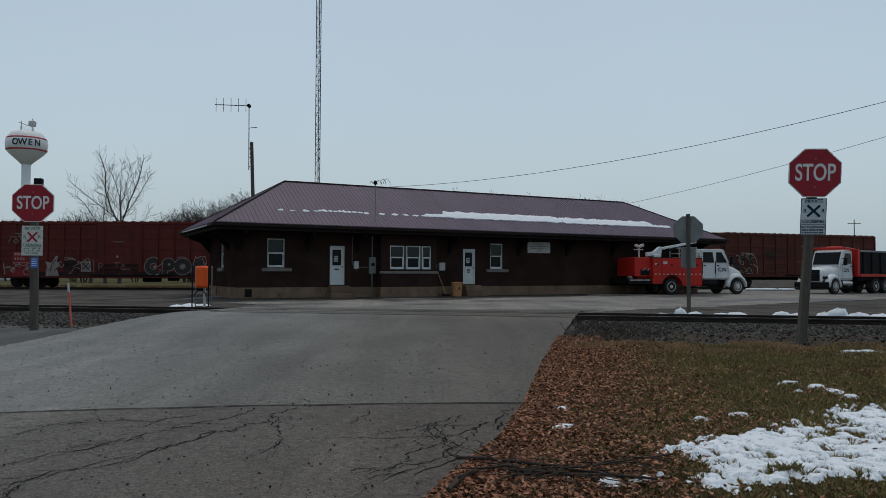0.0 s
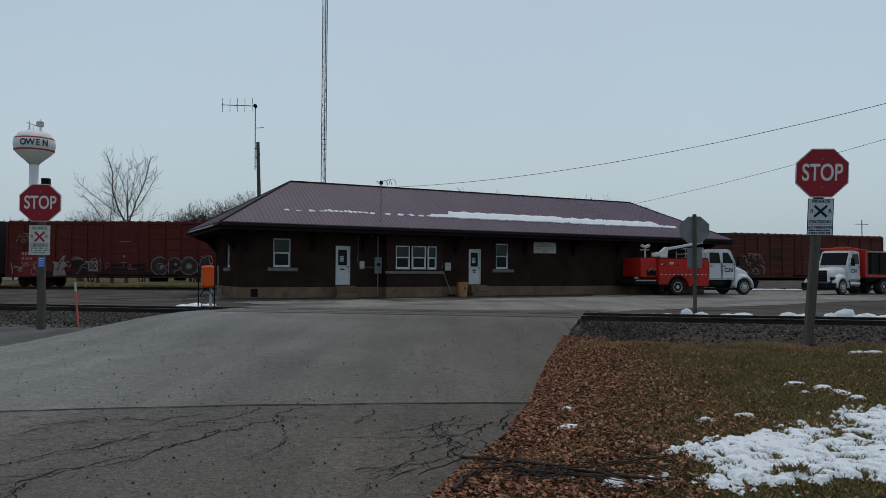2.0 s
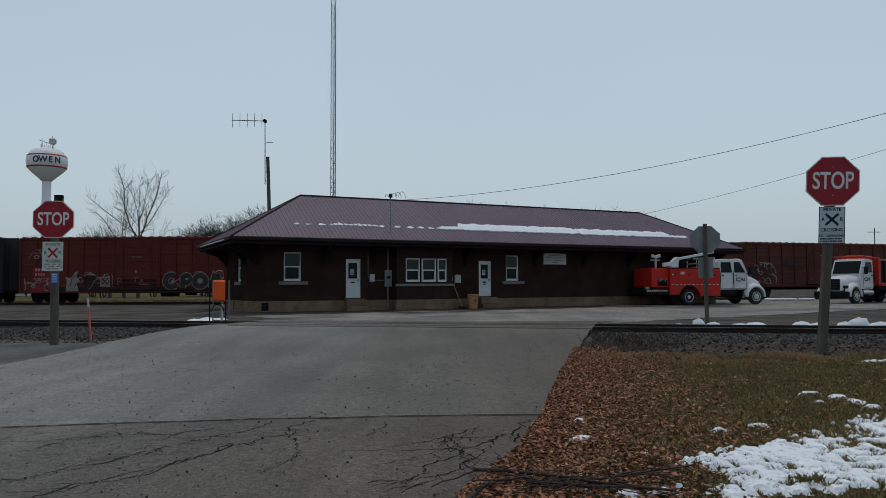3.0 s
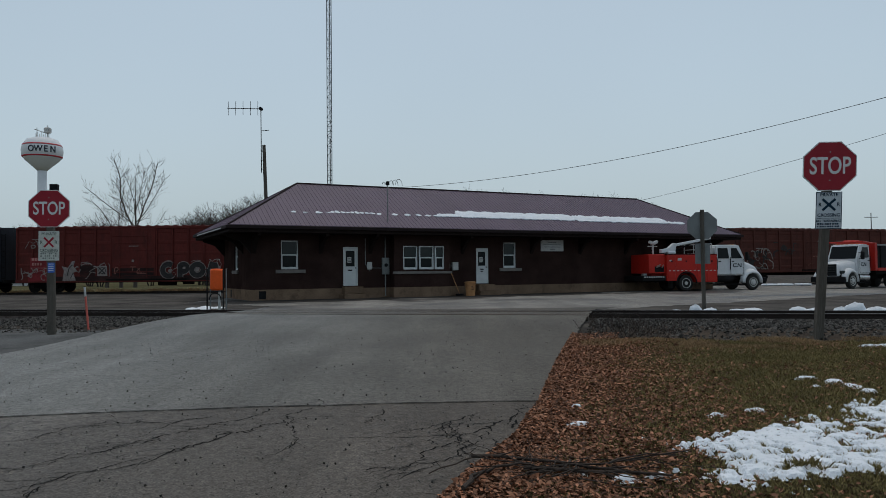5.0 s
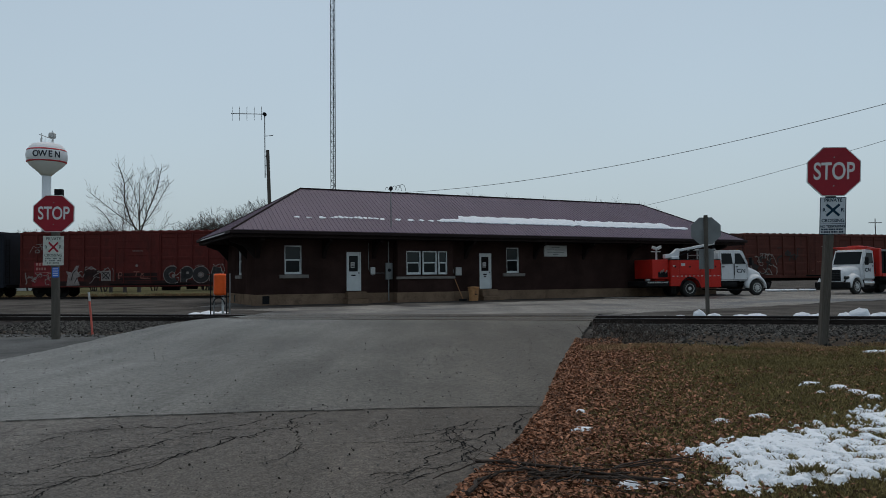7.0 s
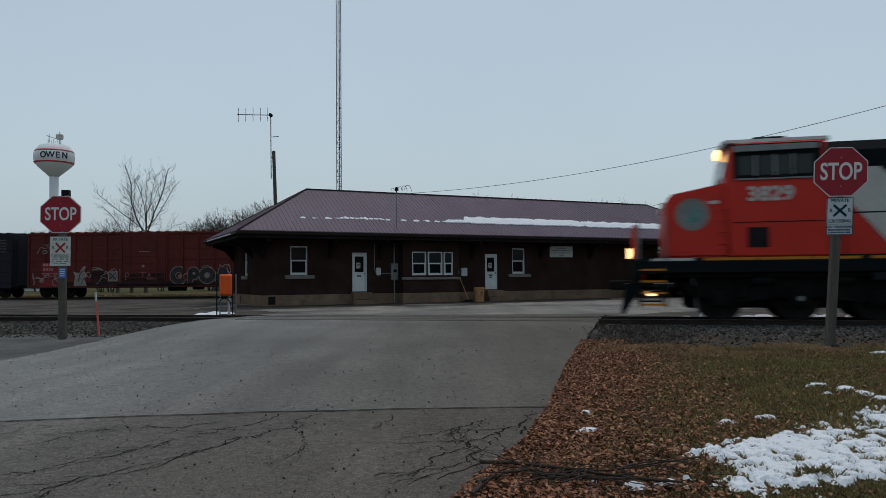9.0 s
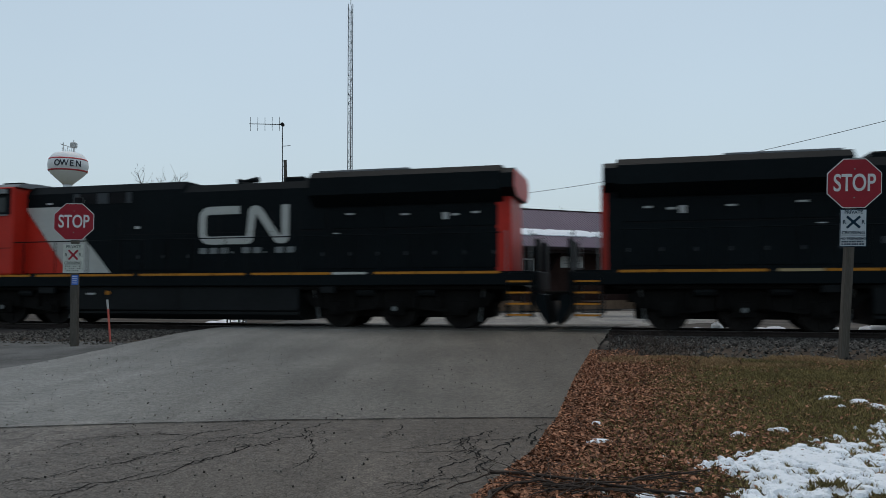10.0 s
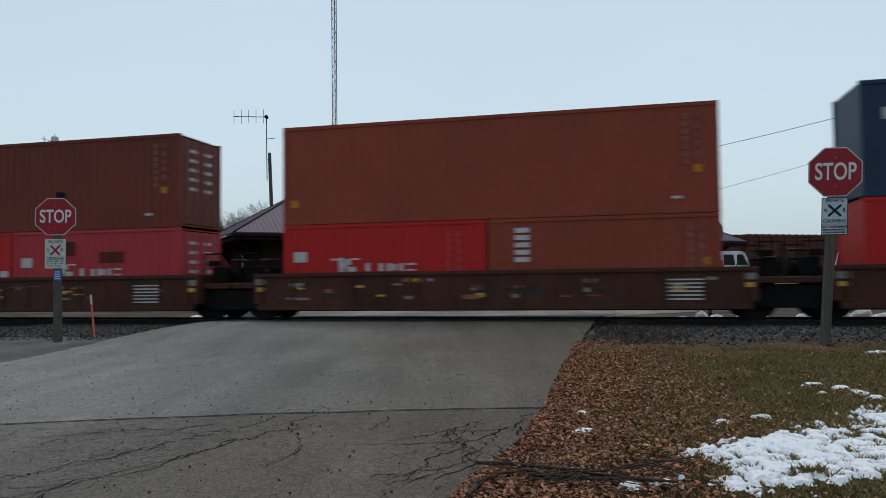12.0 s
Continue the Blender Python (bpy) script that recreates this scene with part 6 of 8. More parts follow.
for k in range(3):
    box(bm, -0.09, 0.07 - 0.03 * k, -0.305, -0.288, 0.36 + 0.07 * k, 0.40 + 0.07 * k)
part("writing", bm, "paint_black", bar)


def damp_in(x, y):
    """Meltwater lying along the front of the depot and in hollows of the forecourt."""
    p = DEPOT_M.inverted() @ Vector((x, y, 0))
    wall = max(0.8, 4.0 - 0.09 * p.x + 3.2 * noise.noise((p.x * 0.2, 3, 1)) + 0.7 * noise.noise((p.x * 0.9, p.y * 0.5, 2)))
    if -3 < p.x < DL + 1 and -wall < p.y < -0.07:
        return True
    puddle = noise.noise((p.x * 0.16, p.y * 0.5, 8)) + 0.25 * noise.noise((x * 0.9, y * 0.9, 3))
    return 2 < p.x < 30 and -4.6 < p.y < -1.2 and puddle > 0.27


damp = grid_mesh("damp_ground", list(np.arange(-13, 22, 0.16)), list(np.arange(30, 52, 0.16)), lambda x, y: 0.2165, "wet_asphalt", damp_in)
tagged(damp, "dark damp asphalt along the foot of the depot", "pavement", kind="structure")


# ---- standing boxcars in the yard ----
def boxcar(name, m, length, body, label, graffiti, top=4.78, bot=0.84, door=1.62, bay=1.22, rungs=5):
    """An outside-post boxcar: posts, pressed ribs between them, sliding doors, domed ribs on the roof."""
    e = thing(name, m, label, "rail car", "standing boxcars")
    hl, hw = length / 2, 1.5
    b = part("body", box(B(), -hl, hl, -hw, hw, bot, top, 0.02), body, e)
    n = max(1, round((hl - door - 0.1) / bay))
    xs = [door + 0.08 + (hl - door - 0.16) * k / n for k in range(n + 1)]
    post_me = rib_me = None
    for s in (-1, 1):
        for d in (-1, 1):
            for k, x in enumerate(xs):
                if post_me is None:
                    p = part("side_post", box(B(), -0.06, 0.06, -0.05, 0.05, bot + 0.1, top - 0.12, 0.012), body, b)
                    post_me = p.data
                else:
                    p = new("side_post", post_me)
                    p.parent = b
                p.location = (d * x, s * (hw + 0.045), 0)
                if k == n:
                    continue
                for r in range(rungs):
                    w = (xs[k + 1] - xs[k]) / 2 - 0.1
                    if rib_me is None:
                        q = part("pressed_rib", prism(B(), [(0.02, -0.16), (-0.022, -0.07), (-0.022, 0.07), (0.02, 0.16)], "x", -w, w), body, b)
                        rib_me = q.data
                    else:
                        q = new("pressed_rib", rib_me)
                        q.parent = b
                    q.matrix_basis = pose(d * (x + xs[k + 1]) / 2, s * (hw + 0.001), bot + 0.38 + (top - bot - 0.72) * r / (rungs - 1), 0, 0, 0 if s < 0 else 180)
        for za, zb in ((top - 0.12, top), (bot - 0.1, bot + 0.1)):
            part("side_rail", box(B(), -hl, hl, *sorted((s * (hw + 0.001), s * (hw + 0.085))), za, zb, 0.012), body, b)
        dr = part("sliding_door", box(B(), -door, door, *sorted((s * (hw + 0.001), s * (hw + 0.09))), bot + 0.1, top - 0.13, 0.015), body, e, "ribbed sliding door")
        for k in range(1, 7):
            z = bot + 0.1 + (top - bot - 0.23) * k / 7
            part("door_rib", box(B(), -door + 0.06, door - 0.06, *sorted((s * (hw + 0.0905), s * (hw + 0.115))), z - 0.035, z + 0.035, 0.01), body, dr)
        part("door_track", box(B(), -door - 0.4, door + 2.4, *sorted((s * (hw + 0.091), s * (hw + 0.15))), bot + 0.02, bot + 0.12), "truck_frame", e, "dark door track")
        for x in (-door * 0.62, door * 0.62):
            part("lock_bar", rod(B(), (x, s * (hw + 0.14), bot + 0.2), (x, s * (hw + 0.14), top - 0.2), 0.022, n=6), body, dr)
        hb = B()
        rod(hb, (-0.02, s * (hw + 0.12), bot + 1.45), (-0.02, s * (hw + 0.17), bot + 1.45), 0.09, n=12)
        part("door_crank", hb, "paint_pale", dr, "pale door crank")
        part("door_notice", box(B(), -0.35, 0.4, *sorted((s * (hw + 0.116), s * (hw + 0.122))), bot + 2.5, bot + 2.55), "paint_pale", dr)
    bm = B()
    prism(bm, [(-hw - 0.07, top), (-hw - 0.07, top + 0.03), (0, top + 0.16), (hw + 0.07, top + 0.03), (hw + 0.07, top)], "x", -hl, hl)
    roof = part("roof", bm, body, e)
    rr = int(length / 0.66)
    rb = None
    for k in range(rr):
        x = -hl + (k + 0.5) * length / rr
        if rb is None:
            o = part("roof_rib", prism(B(), [(-0.2, 0.0), (-0.1, 0.075), (0.1, 0.075), (0.2, 0.0)], "y", -hw - 0.06, hw + 0.06), body, roof)
            rb = o.data
        else:
            o = new("roof_rib", rb)
            o.parent = roof
        o.location = (x, 0, top + 0.04)
    for x in (-hl - 0.05, hl + 0.05):
        bm = B()
        for k in range(9):
            rod(bm, (x, -hw + 0.05, 1.1 + 0.4 * k), (x, -hw + 0.5, 1.1 + 0.4 * k), 0.015, n=5)
        for y in (-hw + 0.05, -hw + 0.5):
            rod(bm, (x, y, 1.0), (x, y, 4.4), 0.018, n=5)
        part("ladder", bm, "truck_frame", e)
        part("end_beam", box(B(), *sorted((x, x + (0.12 if x > 0 else -0.12))), -1.4, 1.4, bot - 0.1, bot + 0.12, 0.02), "truck_frame", e)
    part("underframe", box(B(), -hl - 0.4, hl + 0.4, -0.35, 0.35, 0.7, bot - 0.01, 0.02), "truck_frame", e)
    bm = B()
    rod(bm, (-hl + 3.4, -1.0, 0.74), (hl - 3.4, -1.0, 0.74), 0.03, n=6)
    for k in range(9):
        x = -hl + 3.4 + (length - 6.8) * k / 8
        rod(bm, (x, -1.0, 0.72), (x, -0.98, bot), 0.025, n=5)
    part("brake_pipe", bm, "truck_frame", e, "dark brake pipe on hangers")
    part("air_reservoir", rod(B(), (1.6, -0.9, 0.62), (2.9, -0.9, 0.62), 0.17, n=12), "truck_frame", e)
    part("brake_cylinder", rod(B(), (3.4, -0.8, 0.66), (4.2, -0.8, 0.66), 0.13, n=12), "truck_frame", e)
    for c in (-hl + 1.9, hl - 1.9):
        t = part("truck", box(B(), c - 0.3, c + 0.3, -0.95, 0.95, 0.4, 0.8, 0.04), "truck_frame", e, "four-wheel truck")
        for s in (-1, 1):
            bm = B()
            prism(bm, [(c - 1.25, 0.62), (c - 1.1, 0.42), (c - 0.5, 0.32), (c + 0.5, 0.32), (c + 1.1, 0.42), (c + 1.25, 0.62), (c + 0.6, 0.86), (c - 0.6, 0.86)], "y", s * 1.0 - 0.08, s * 1.0 + 0.08)
            part("side_frame", bm, "truck_frame", t)
            for k in (-0.9, 0.9):
                part("bearing_cap", rod(B(), (c + k, s * 1.08, 0.46), (c + k, s * 1.16, 0.46), 0.13, n=10), "wheel_steel", t)
        for k in (-0.9, 0.9):
            bm = B()
            for y in (-0.76, 0.76):
                rod(bm, (c + k, y - 0.07, 0.46), (c + k, y + 0.07, 0.46), 0.46, n=20)
            rod(bm, (c + k, -1, 0.46), (c + k, 1, 0.46), 0.07, n=8)
            part("wheelset", bm, "wheel_steel", t)
    for nm, pm, lift, shapes in graffiti:
        y = -hw - 0.10 - lift
        bm = B()
        for kind, *a in shapes:
            if kind == "bar":
                x0, x1, z0, z1 = a
                box(bm, x0, x1, y - 0.005, y, bot + z0, bot + z1)
            elif kind == "ring":
                x, z, r, w = a
                ribbon(bm, [(x + r * math.cos(k * math.pi / 9), bot + z + 0.85 * r * math.sin(k * math.pi / 9)) for k in range(19)], w, y)
            elif kind == "poly":
                prism(bm, [(p[0], bot + p[1]) for p in a[0]], "y", y - 0.005, y)
            else:
                ribbon(bm, [(p[0], bot + p[1]) for p in a[0]], a[1], y)
        part(nm, bm, pm, e)
    return e


def arc(x, z, r, a0, a1, n=10, k=0.95):
    """Points of a round stroke from a0 to a1 degrees."""
    return [(x + r * math.cos(radians(a0 + (a1 - a0) * i / n)), z + k * r * math.sin(radians(a0 + (a1 - a0) * i / n))) for i in range(n + 1)]


def bubble_letters(x, z, r, step):
    """Four fat rounded letters, black with a pale outline and pale counters."""
    strokes = [arc(x, z, r, 55, 310), [(x + step - 0.42 * r, z - 1.15 * r), (x + step - 0.42 * r, z + 0.9 * r)] , arc(x + step + 0.05, z + 0.32 * r, 0.62 * r, 150, -150),
               arc(x + 2 * step + 0.05, z, r * 0.92, 0, 360, 18), [(x + 2.82 * step, z - 1.15 * r), (x + 3.1 * step, z + 1.1 * r), (x + 3.3 * step, z + 0.9 * r), (x + 3.5 * step, z - 1.2 * r)], [(x + 2.9 * step, z - 0.4 * r), (x + 3.4 * step, z - 0.4 * r)]]
    return [("paint_outline", "paint_pale", 0.0, [("path", p, 0.8 * r + 0.1) for p in strokes]),
            ("paint_mark", "paint_black", 0.008, [("path", p, 0.8 * r) for p in strokes]),
            ("paint_outline", "paint_pale", 0.016, [("ring", x + 0.1, z - 0.05, 0.17 * r, 0.12), ("ring", x + step + 0.12, z + 0.32 * r, 0.12 * r, 0.09), ("ring", x + 2 * step + 0.05, z, 0.2 * r, 0.14),
                                                    ("path", arc(x, z + 0.06, r * 1.45, 140, 70), 0.03), ("path", arc(x + 2 * step, z + 0.05, r * 1.5, 125, 60), 0.03), ("path", arc(x + step, z - 0.1, r * 1.4, 250, 300), 0.03)])]


def scrawl(x0, x1, z0, z1, n, seed, material="paint_pale", w=0.05):
    rnd = random.Random(seed)
    out = []
    for _ in range(n):
        x, z = rnd.uniform(x0, x1), rnd.uniform(z0, z1)
        a = rnd.uniform(0, 6.28)
        pts = []
        for k in range(9):
            pts.append((min(max(x, x0), x1), min(max(z, z0), z1)))
            a += rnd.gauss(0.35, 0.7)
            x += 0.14 * math.cos(a)
            z += 0.14 * math.sin(a)
        out.append(("path", pts, w * rnd.uniform(0.6, 1.3)))
    return [("paint_mark", material, 0.004, out)]


CAR_L = pose(-22.5, 55.95, 0.33, 0, 0, -2.2)
# dark brown strip along the lower side, with two blocks above it
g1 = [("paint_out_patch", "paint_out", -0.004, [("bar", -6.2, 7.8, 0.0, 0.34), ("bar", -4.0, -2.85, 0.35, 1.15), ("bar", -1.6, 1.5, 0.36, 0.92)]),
      ("fresh_patch", "fresh_red", -0.003, [("bar", -7.75, -6.25, 0.62, 1.75), ("bar", -7.9, -6.2, 0.0, 0.6)])]
g1 += bubble_letters(2.62, 0.74, 0.46, 1.04)
g1 += [("stencil", "stencil_pink", 0.004, [("bar", -7.62 + 0.22 * i, -7.62 + 0.22 * i + 0.16, 1.52, 1.72) for i in range(4)] + [("bar", -7.6 + 0.2 * i, -7.47 + 0.2 * i, 1.18, 1.37) for i in range(4)] + [("bar", -7.7, -6.6, 0.98, 1.01)]),
       ("paint_mark", "paint_pale", 0.002, [("poly", [(-5.3, 0.02), (-5.2, 0.75), (-5.35, 1.1), (-4.9, 0.98), (-4.6, 1.45), (-4.35, 1.5), (-4.5, 1.1), (-4.2, 0.75), (-4.5, 0.6), (-4.3, 0.04)])]),
       ("paint_mark", "paint_pale", 0.006, [("path", arc(-3.45, 1.12, 0.4, 20, 160, 8, 0.4), 0.06), ("path", arc(-3.45, 1.3, 0.14, 0, 360, 10, 0.8), 0.03), ("poly", [(-2.7, 0.35), (-1.95, 0.35), (-1.98, 1.1), (-2.68, 1.08)])]),
       ("paint_mark", "paint_black", 0.012, [("path", [(-2.6, 0.5), (-2.1, 1.0)], 0.08), ("path", [(-2.1, 0.5), (-2.6, 1.0)], 0.08), ("ring", -2.32, 0.76, 0.26, 0.05), ("path", [(-4.95, 0.4), (-4.8, 0.95), (-4.55, 1.2)], 0.06), ("path", [(-4.7, 0.2), (-4.5, 0.6)], 0.05)])]
g1 += scrawl(-8.1, -6.6, 1.9, 3.1, 7, 2) + scrawl(-8.4, -6.3, 0.1, 1.0, 9, 5, "paint_pale", 0.06) + scrawl(-4.4, -1.8, 0.2, 1.4, 9, 6) + scrawl(-1.4, 1.4, 0.5, 1.0, 6, 9, "faded_mark", 0.06) + scrawl(2.2, 7.0, 0.05, 1.5, 7, 14, "paint_white", 0.03)
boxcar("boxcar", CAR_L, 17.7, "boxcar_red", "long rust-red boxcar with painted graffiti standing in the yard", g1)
boxcar("boxcar", CAR_L @ pose(-18.55, 0, 0), 17.0, "boxcar_blue", "nearly black boxcar coupled in the yard", [("stencil", "paint_pale", 0.0, [("bar", 7.3, 8.1, 2.6 + 0.22 * i, 2.63 + 0.22 * i) for i in range(5)])])
CAR_R = pose(31.9, 64.6, 0.3, 0, 0, 17.8)
g2 = [("stencil", "paint_pale", 0.0, [("bar", 2.2, 2.5, 2.0, 2.15), ("bar", 3.6, 4.4, 2.25, 2.33), ("bar", 3.6, 4.3, 2.05, 2.13), ("bar", 3.6, 4.35, 1.85, 1.93)])]
g2 += scrawl(-7.6, -5.0, 0.2, 1.9, 16, 7, "paint_pale", 0.07) + scrawl(-7.4, -5.1, 0.3, 1.6, 8, 8, "paint_black", 0.14) + scrawl(-4.9, -2.2, 0.3, 2.4, 7, 18, "paint_black", 0.1) + scrawl(-1.4, 1.4, 0.5, 1.3, 5, 4, "faded_mark", 0.06)
boxcar("boxcar", CAR_R, 16.4, "boxcar_brown", "rusty brown boxcar standing beyond the depot", g2, 4.56, 1.05)
for m, a, b in ((CAR_L, -200, 14), (CAR_R, -14, 300)):
    yt = thing("yard_track", m, "rusty siding under the standing boxcars", "railway track", kind="structure")
    for side in (-0.755, 0.755):
        part("rail", prism(B(), [(y + side, z) for y, z in RAIL_PROF], "x", a, b), "rail_steel", yt)
    part("ballast_bed", prism(B(), [(-2.6, -0.3), (-1.6, -0.13), (1.6, -0.13), (2.6, -0.3)], "x", a, b), "ballast", yt)

# a pale shed seen in the gap between two boxcars
shed = thing("shed", pose(-60.5, 108, 0.2), "distant white shed with a grey roof", "building")
part("wall", box(B(), -4, 4, -3, 3, 0, 3.4, 0.02), "white_paint", shed)
part("roof", prism(B(), [(-3.4, 3.41), (0, 5.6), (3.4, 3.41)], "x", -4.3, 4.3), "grey_metal", shed, "grey sheet roof")
part("door", box(B(), -1.2, 1.2, -3.05, -3.001, 0, 2.4, 0.01), "off_white", shed)


# ---- road vehicles ----
def truck_wheel(parent, x, y, r=0.5, dual=False):
    """A tyre with rounded shoulders and a dished white rim with dark hand holes, outer side away from the middle."""
    s = -1 if y < 0 else 1
    w = 0.5 if dual else 0.28
    turn = pose(x, y, r, -90 if s > 0 else 90, 0, 0)
    bm = lathe(B(), [(r * 0.6, 0.0), (r * 0.86, -0.005), (r * 0.97, 0.03), (r, 0.07), (r, w - 0.07), (r * 0.97, w - 0.03), (r * 0.86, w + 0.005), (r * 0.6, w - 0.01)], 28)
    bmesh.ops.transform(bm, matrix=turn, verts=bm.verts)
    wv = part("wheel", bm, "black_rubber", parent, "black tyre")
    dish = 0.10 if dual else 0.0
    bm = lathe(B(), [(r * 0.595, w - 0.04), (r * 0.61, w + 0.012), (r * 0.56, w + 0.012), (r * 0.5, w - 0.02 - dish), (r * 0.28, w + 0.01 - dish), (r * 0.22, w + 0.05 - dish * 0.5), (r * 0.12, w + 0.06 - dish * 0.5)], 24)
    bmesh.ops.transform(bm, matrix=turn, verts=bm.verts)
    rim = part("rim", bm, "off_white", wv, "white steel rim")
    bm = B()
    for k in range(8):
        a = k * math.pi / 4
        rod(bm, (r * 0.40 * math.cos(a), r * 0.40 * math.sin(a), w - 0.03 - dish), (r * 0.40 * math.cos(a), r * 0.40 * math.sin(a), w + 0.004 - dish), r * 0.075, n=8)
    bmesh.ops.transform(bm, matrix=turn, verts=bm.verts)
    tagged(part("hand_hole", bm, "dark_metal", rim), kind="stuff")
    return wv


def cab_unit(e, x0, crew, hood, front=1.42, top=2.82, scuttle=1.94):
    """White conventional cab from x0 forward: doors, windows, sloping bonnet whose nose is at height front, grille."""
    L = 2.15 if crew else 1.45
    x1 = x0 + L
    bm = B()
    prism(bm, [(x0, 0.95), (x0, top - 0.1), (x0 + 0.1, top), (x1 - 0.52, top + 0.02), (x1 - 0.36, top - 0.06), (x1 - 0.02, 2.02), (x1, 0.95)], "y", -1.06, 1.06)
    for v in bm.verts:
        if v.co.z > 2.1:
            v.co.y *= 0.93
    bmesh.ops.bevel(bm, geom=[ed for ed in bm.edges if ed.calc_length() > 0.5], offset=0.07, segments=3, affect='EDGES')
    cab = part("cab", bm, "truck_white", e, "white cab")
    # bonnet: narrows towards the nose, crowned in the middle
    xf = x1 + hood
    bm = B()
    rows = []
    for k in range(9):
        t = k / 8
        x = x1 - 0.04 + (hood + 0.04) * t
        zt = scuttle + (front + 0.1 - scuttle) * (0.55 * t + 0.45 * t ** 2.2)
        hw = 0.9 - 0.22 * t
        zb = 1.02 if t < 0.9 else 0.82
        prof = [(-hw, zb), (-hw - 0.02, zt - 0.34), (-hw * 0.9, zt - 0.1), (-hw * 0.5, zt - 0.01), (0, zt + 0.03), (hw * 0.5, zt - 0.01), (hw * 0.9, zt - 0.1), (hw + 0.02, zt - 0.34), (hw, zb)]
        if k == 8:
            prof = [(a * 0.96, b - (0.1 if b > 1.2 else 0)) for a, b in prof]
        rows.append([bm.verts.new((x, a, b)) for a, b in prof])
    for a, b in zip(rows, rows[1:]):
        for i in range(8):
            bm.faces.new((a[i], a[i + 1], b[i + 1], b[i]))
    bm.faces.new(rows[-1])
    bm.faces.new(rows[0][::-1])
    part("bonnet", bm, "truck_white", e, "white sloping bonnet", smooth=True)
    for s in (-1, 1):
        # fender: a rounded arch swelling out of the bonnet
        bm = B()
        cx = xf - 0.72
        ring = []
        for k in range(11):
            a = math.pi * (1.02 - 1.04 * k / 10)
            co, si = math.cos(a), math.sin(a)
            ring.append([bm.verts.new((cx + ro * co, s * yy, 0.5 + ro * 0.98 * si + lift)) for ro, yy, lift in ((0.6, 0.74, 0.0), (0.6, 1.16, 0.0), (0.68, 1.17, 0.0), (0.75, 1.1, 0.02), (0.8, 0.86, 0.09), (0.66, 0.74, 0.12))])
        for a, b in zip(ring, ring[1:]):
            for i in range(6):
                q = (a[i], a[(i + 1) % 6], b[(i + 1) % 6], b[i])
                bm.faces.new(q if s > 0 else q[::-1])
        bm.faces.new(ring[0])
        bm.faces.new(ring[-1][::-1])
        part("fender", bm, "truck_white", e, smooth=True)
        y = s * 1.06
        spans = ((x0 + 0.16, x0 + 0.88), (x0 + 1.14, x1 - 0.3)) if crew else ((x0 + 0.2, x1 - 0.3),)
        for a, b in spans:
            slope = 0.3 if b > x1 - 0.5 else 0.0
            bm = B()
            prism(bm, [(a, 2.02), (a, top - 0.2), (b - slope, top - 0.2), (b + 0.06, 2.02)], "y", *sorted((y - s * 0.06, y + s * 0.004)))
            for v in bm.verts:
                if v.co.z > 2.1:
                    v.co.y -= s * 0.066
            part("side_window", bm, "glass", cab, "dark side window")
            bm = B()
            box(bm, a - 0.08, a - 0.062, *sorted((y, y + s * 0.006)), 1.02, 2.0)
            box(bm, b + 0.12, b + 0.138, *sorted((y, y + s * 0.006)), 1.02, 2.0)
            box(bm, a - 0.062, b + 0.12, *sorted((y, y + s * 0.006)), 1.02, 1.035)
            part("door_seam", bm, "dark_metal", cab)
            part("door_handle", box(B(), a + 0.0, a + 0.16, *sorted((y, y + s * 0.035)), 1.8, 1.86, 0.01), "dark_metal", cab)
            part("grab_handle", rod(B(), (a - 0.13, y + s * 0.05, 1.3), (a - 0.13, y + s * 0.05, 2.1), 0.018, n=6), "dark_metal", cab)
        emblem(cab, x1 - 0.92, x1 - 0.3, 1.46, 1.7, y, s, "ink_navy", 0.055)
        bm = box(B(), x1 - 0.16, x1 + 0.0, *sorted((s * 1.2, s * 1.42)), 1.9, 2.42, 0.04)
        mi = part("mirror", bm, "dark_metal", cab, "black door mirror")
        bm = B()
        rod(bm, (x1 - 0.12, s * 1.02, 1.95), (x1 - 0.1, s * 1.25, 1.98), 0.018, n=6)
        rod(bm, (x1 - 0.2, s * 0.98, 2.35), (x1 - 0.1, s * 1.25, 2.35), 0.018, n=6)
        part("mirror_arm", bm, "dark_metal", mi)
        part("headlight", box(B(), xf - 0.22, xf - 0.01, *sorted((s * 0.64, s * 0.96)), 0.98, 1.18, 0.04), "glass_blind", e, "dark headlight cluster")
        part("side_step", box(B(), x0 + 0.2, x1 + 0.15, *sorted((s * 0.75, s * 1.12)), 0.36, 0.42, 0.01), "dark_metal", e, "black step under the doors")
        part("fuel_tank", rod(B(), (x0 + 0.1, s * 0.82, 0.72), (x0 + 1.25, s * 0.82, 0.72), 0.24, n=16), "dark_metal" if crew else "chrome", e, "side fuel tank")
        part("step_hanger", box(B(), x1 - 0.1, x1 - 0.04, *sorted((s * 0.9, s * 1.08)), 0.42, 0.95), "dark_metal", e)
    bm = B()
    prism(bm, [(x1 - 0.34, top - 0.13), (x1 + 0.0, 1.95), (x1 + 0.02, 1.96), (x1 - 0.32, top - 0.125)], "y", -0.88, 0.88)
    part("windscreen", bm, "glass", cab, "dark windscreen")
    for k in range(5):
        part("roof_lamp", box(B(), x1 - 0.62, x1 - 0.54, -0.7 + 0.33 * k, -0.6 + 0.33 * k, top + 0.005, top + 0.05, 0.01), "stripe_orange", cab)
    bm = box(B(), xf - 0.03, xf + 0.015, -0.5, 0.5, 0.84, front + 0.02, 0.02)
    gr = part("grille", bm, "dark_metal", e, "black grille")
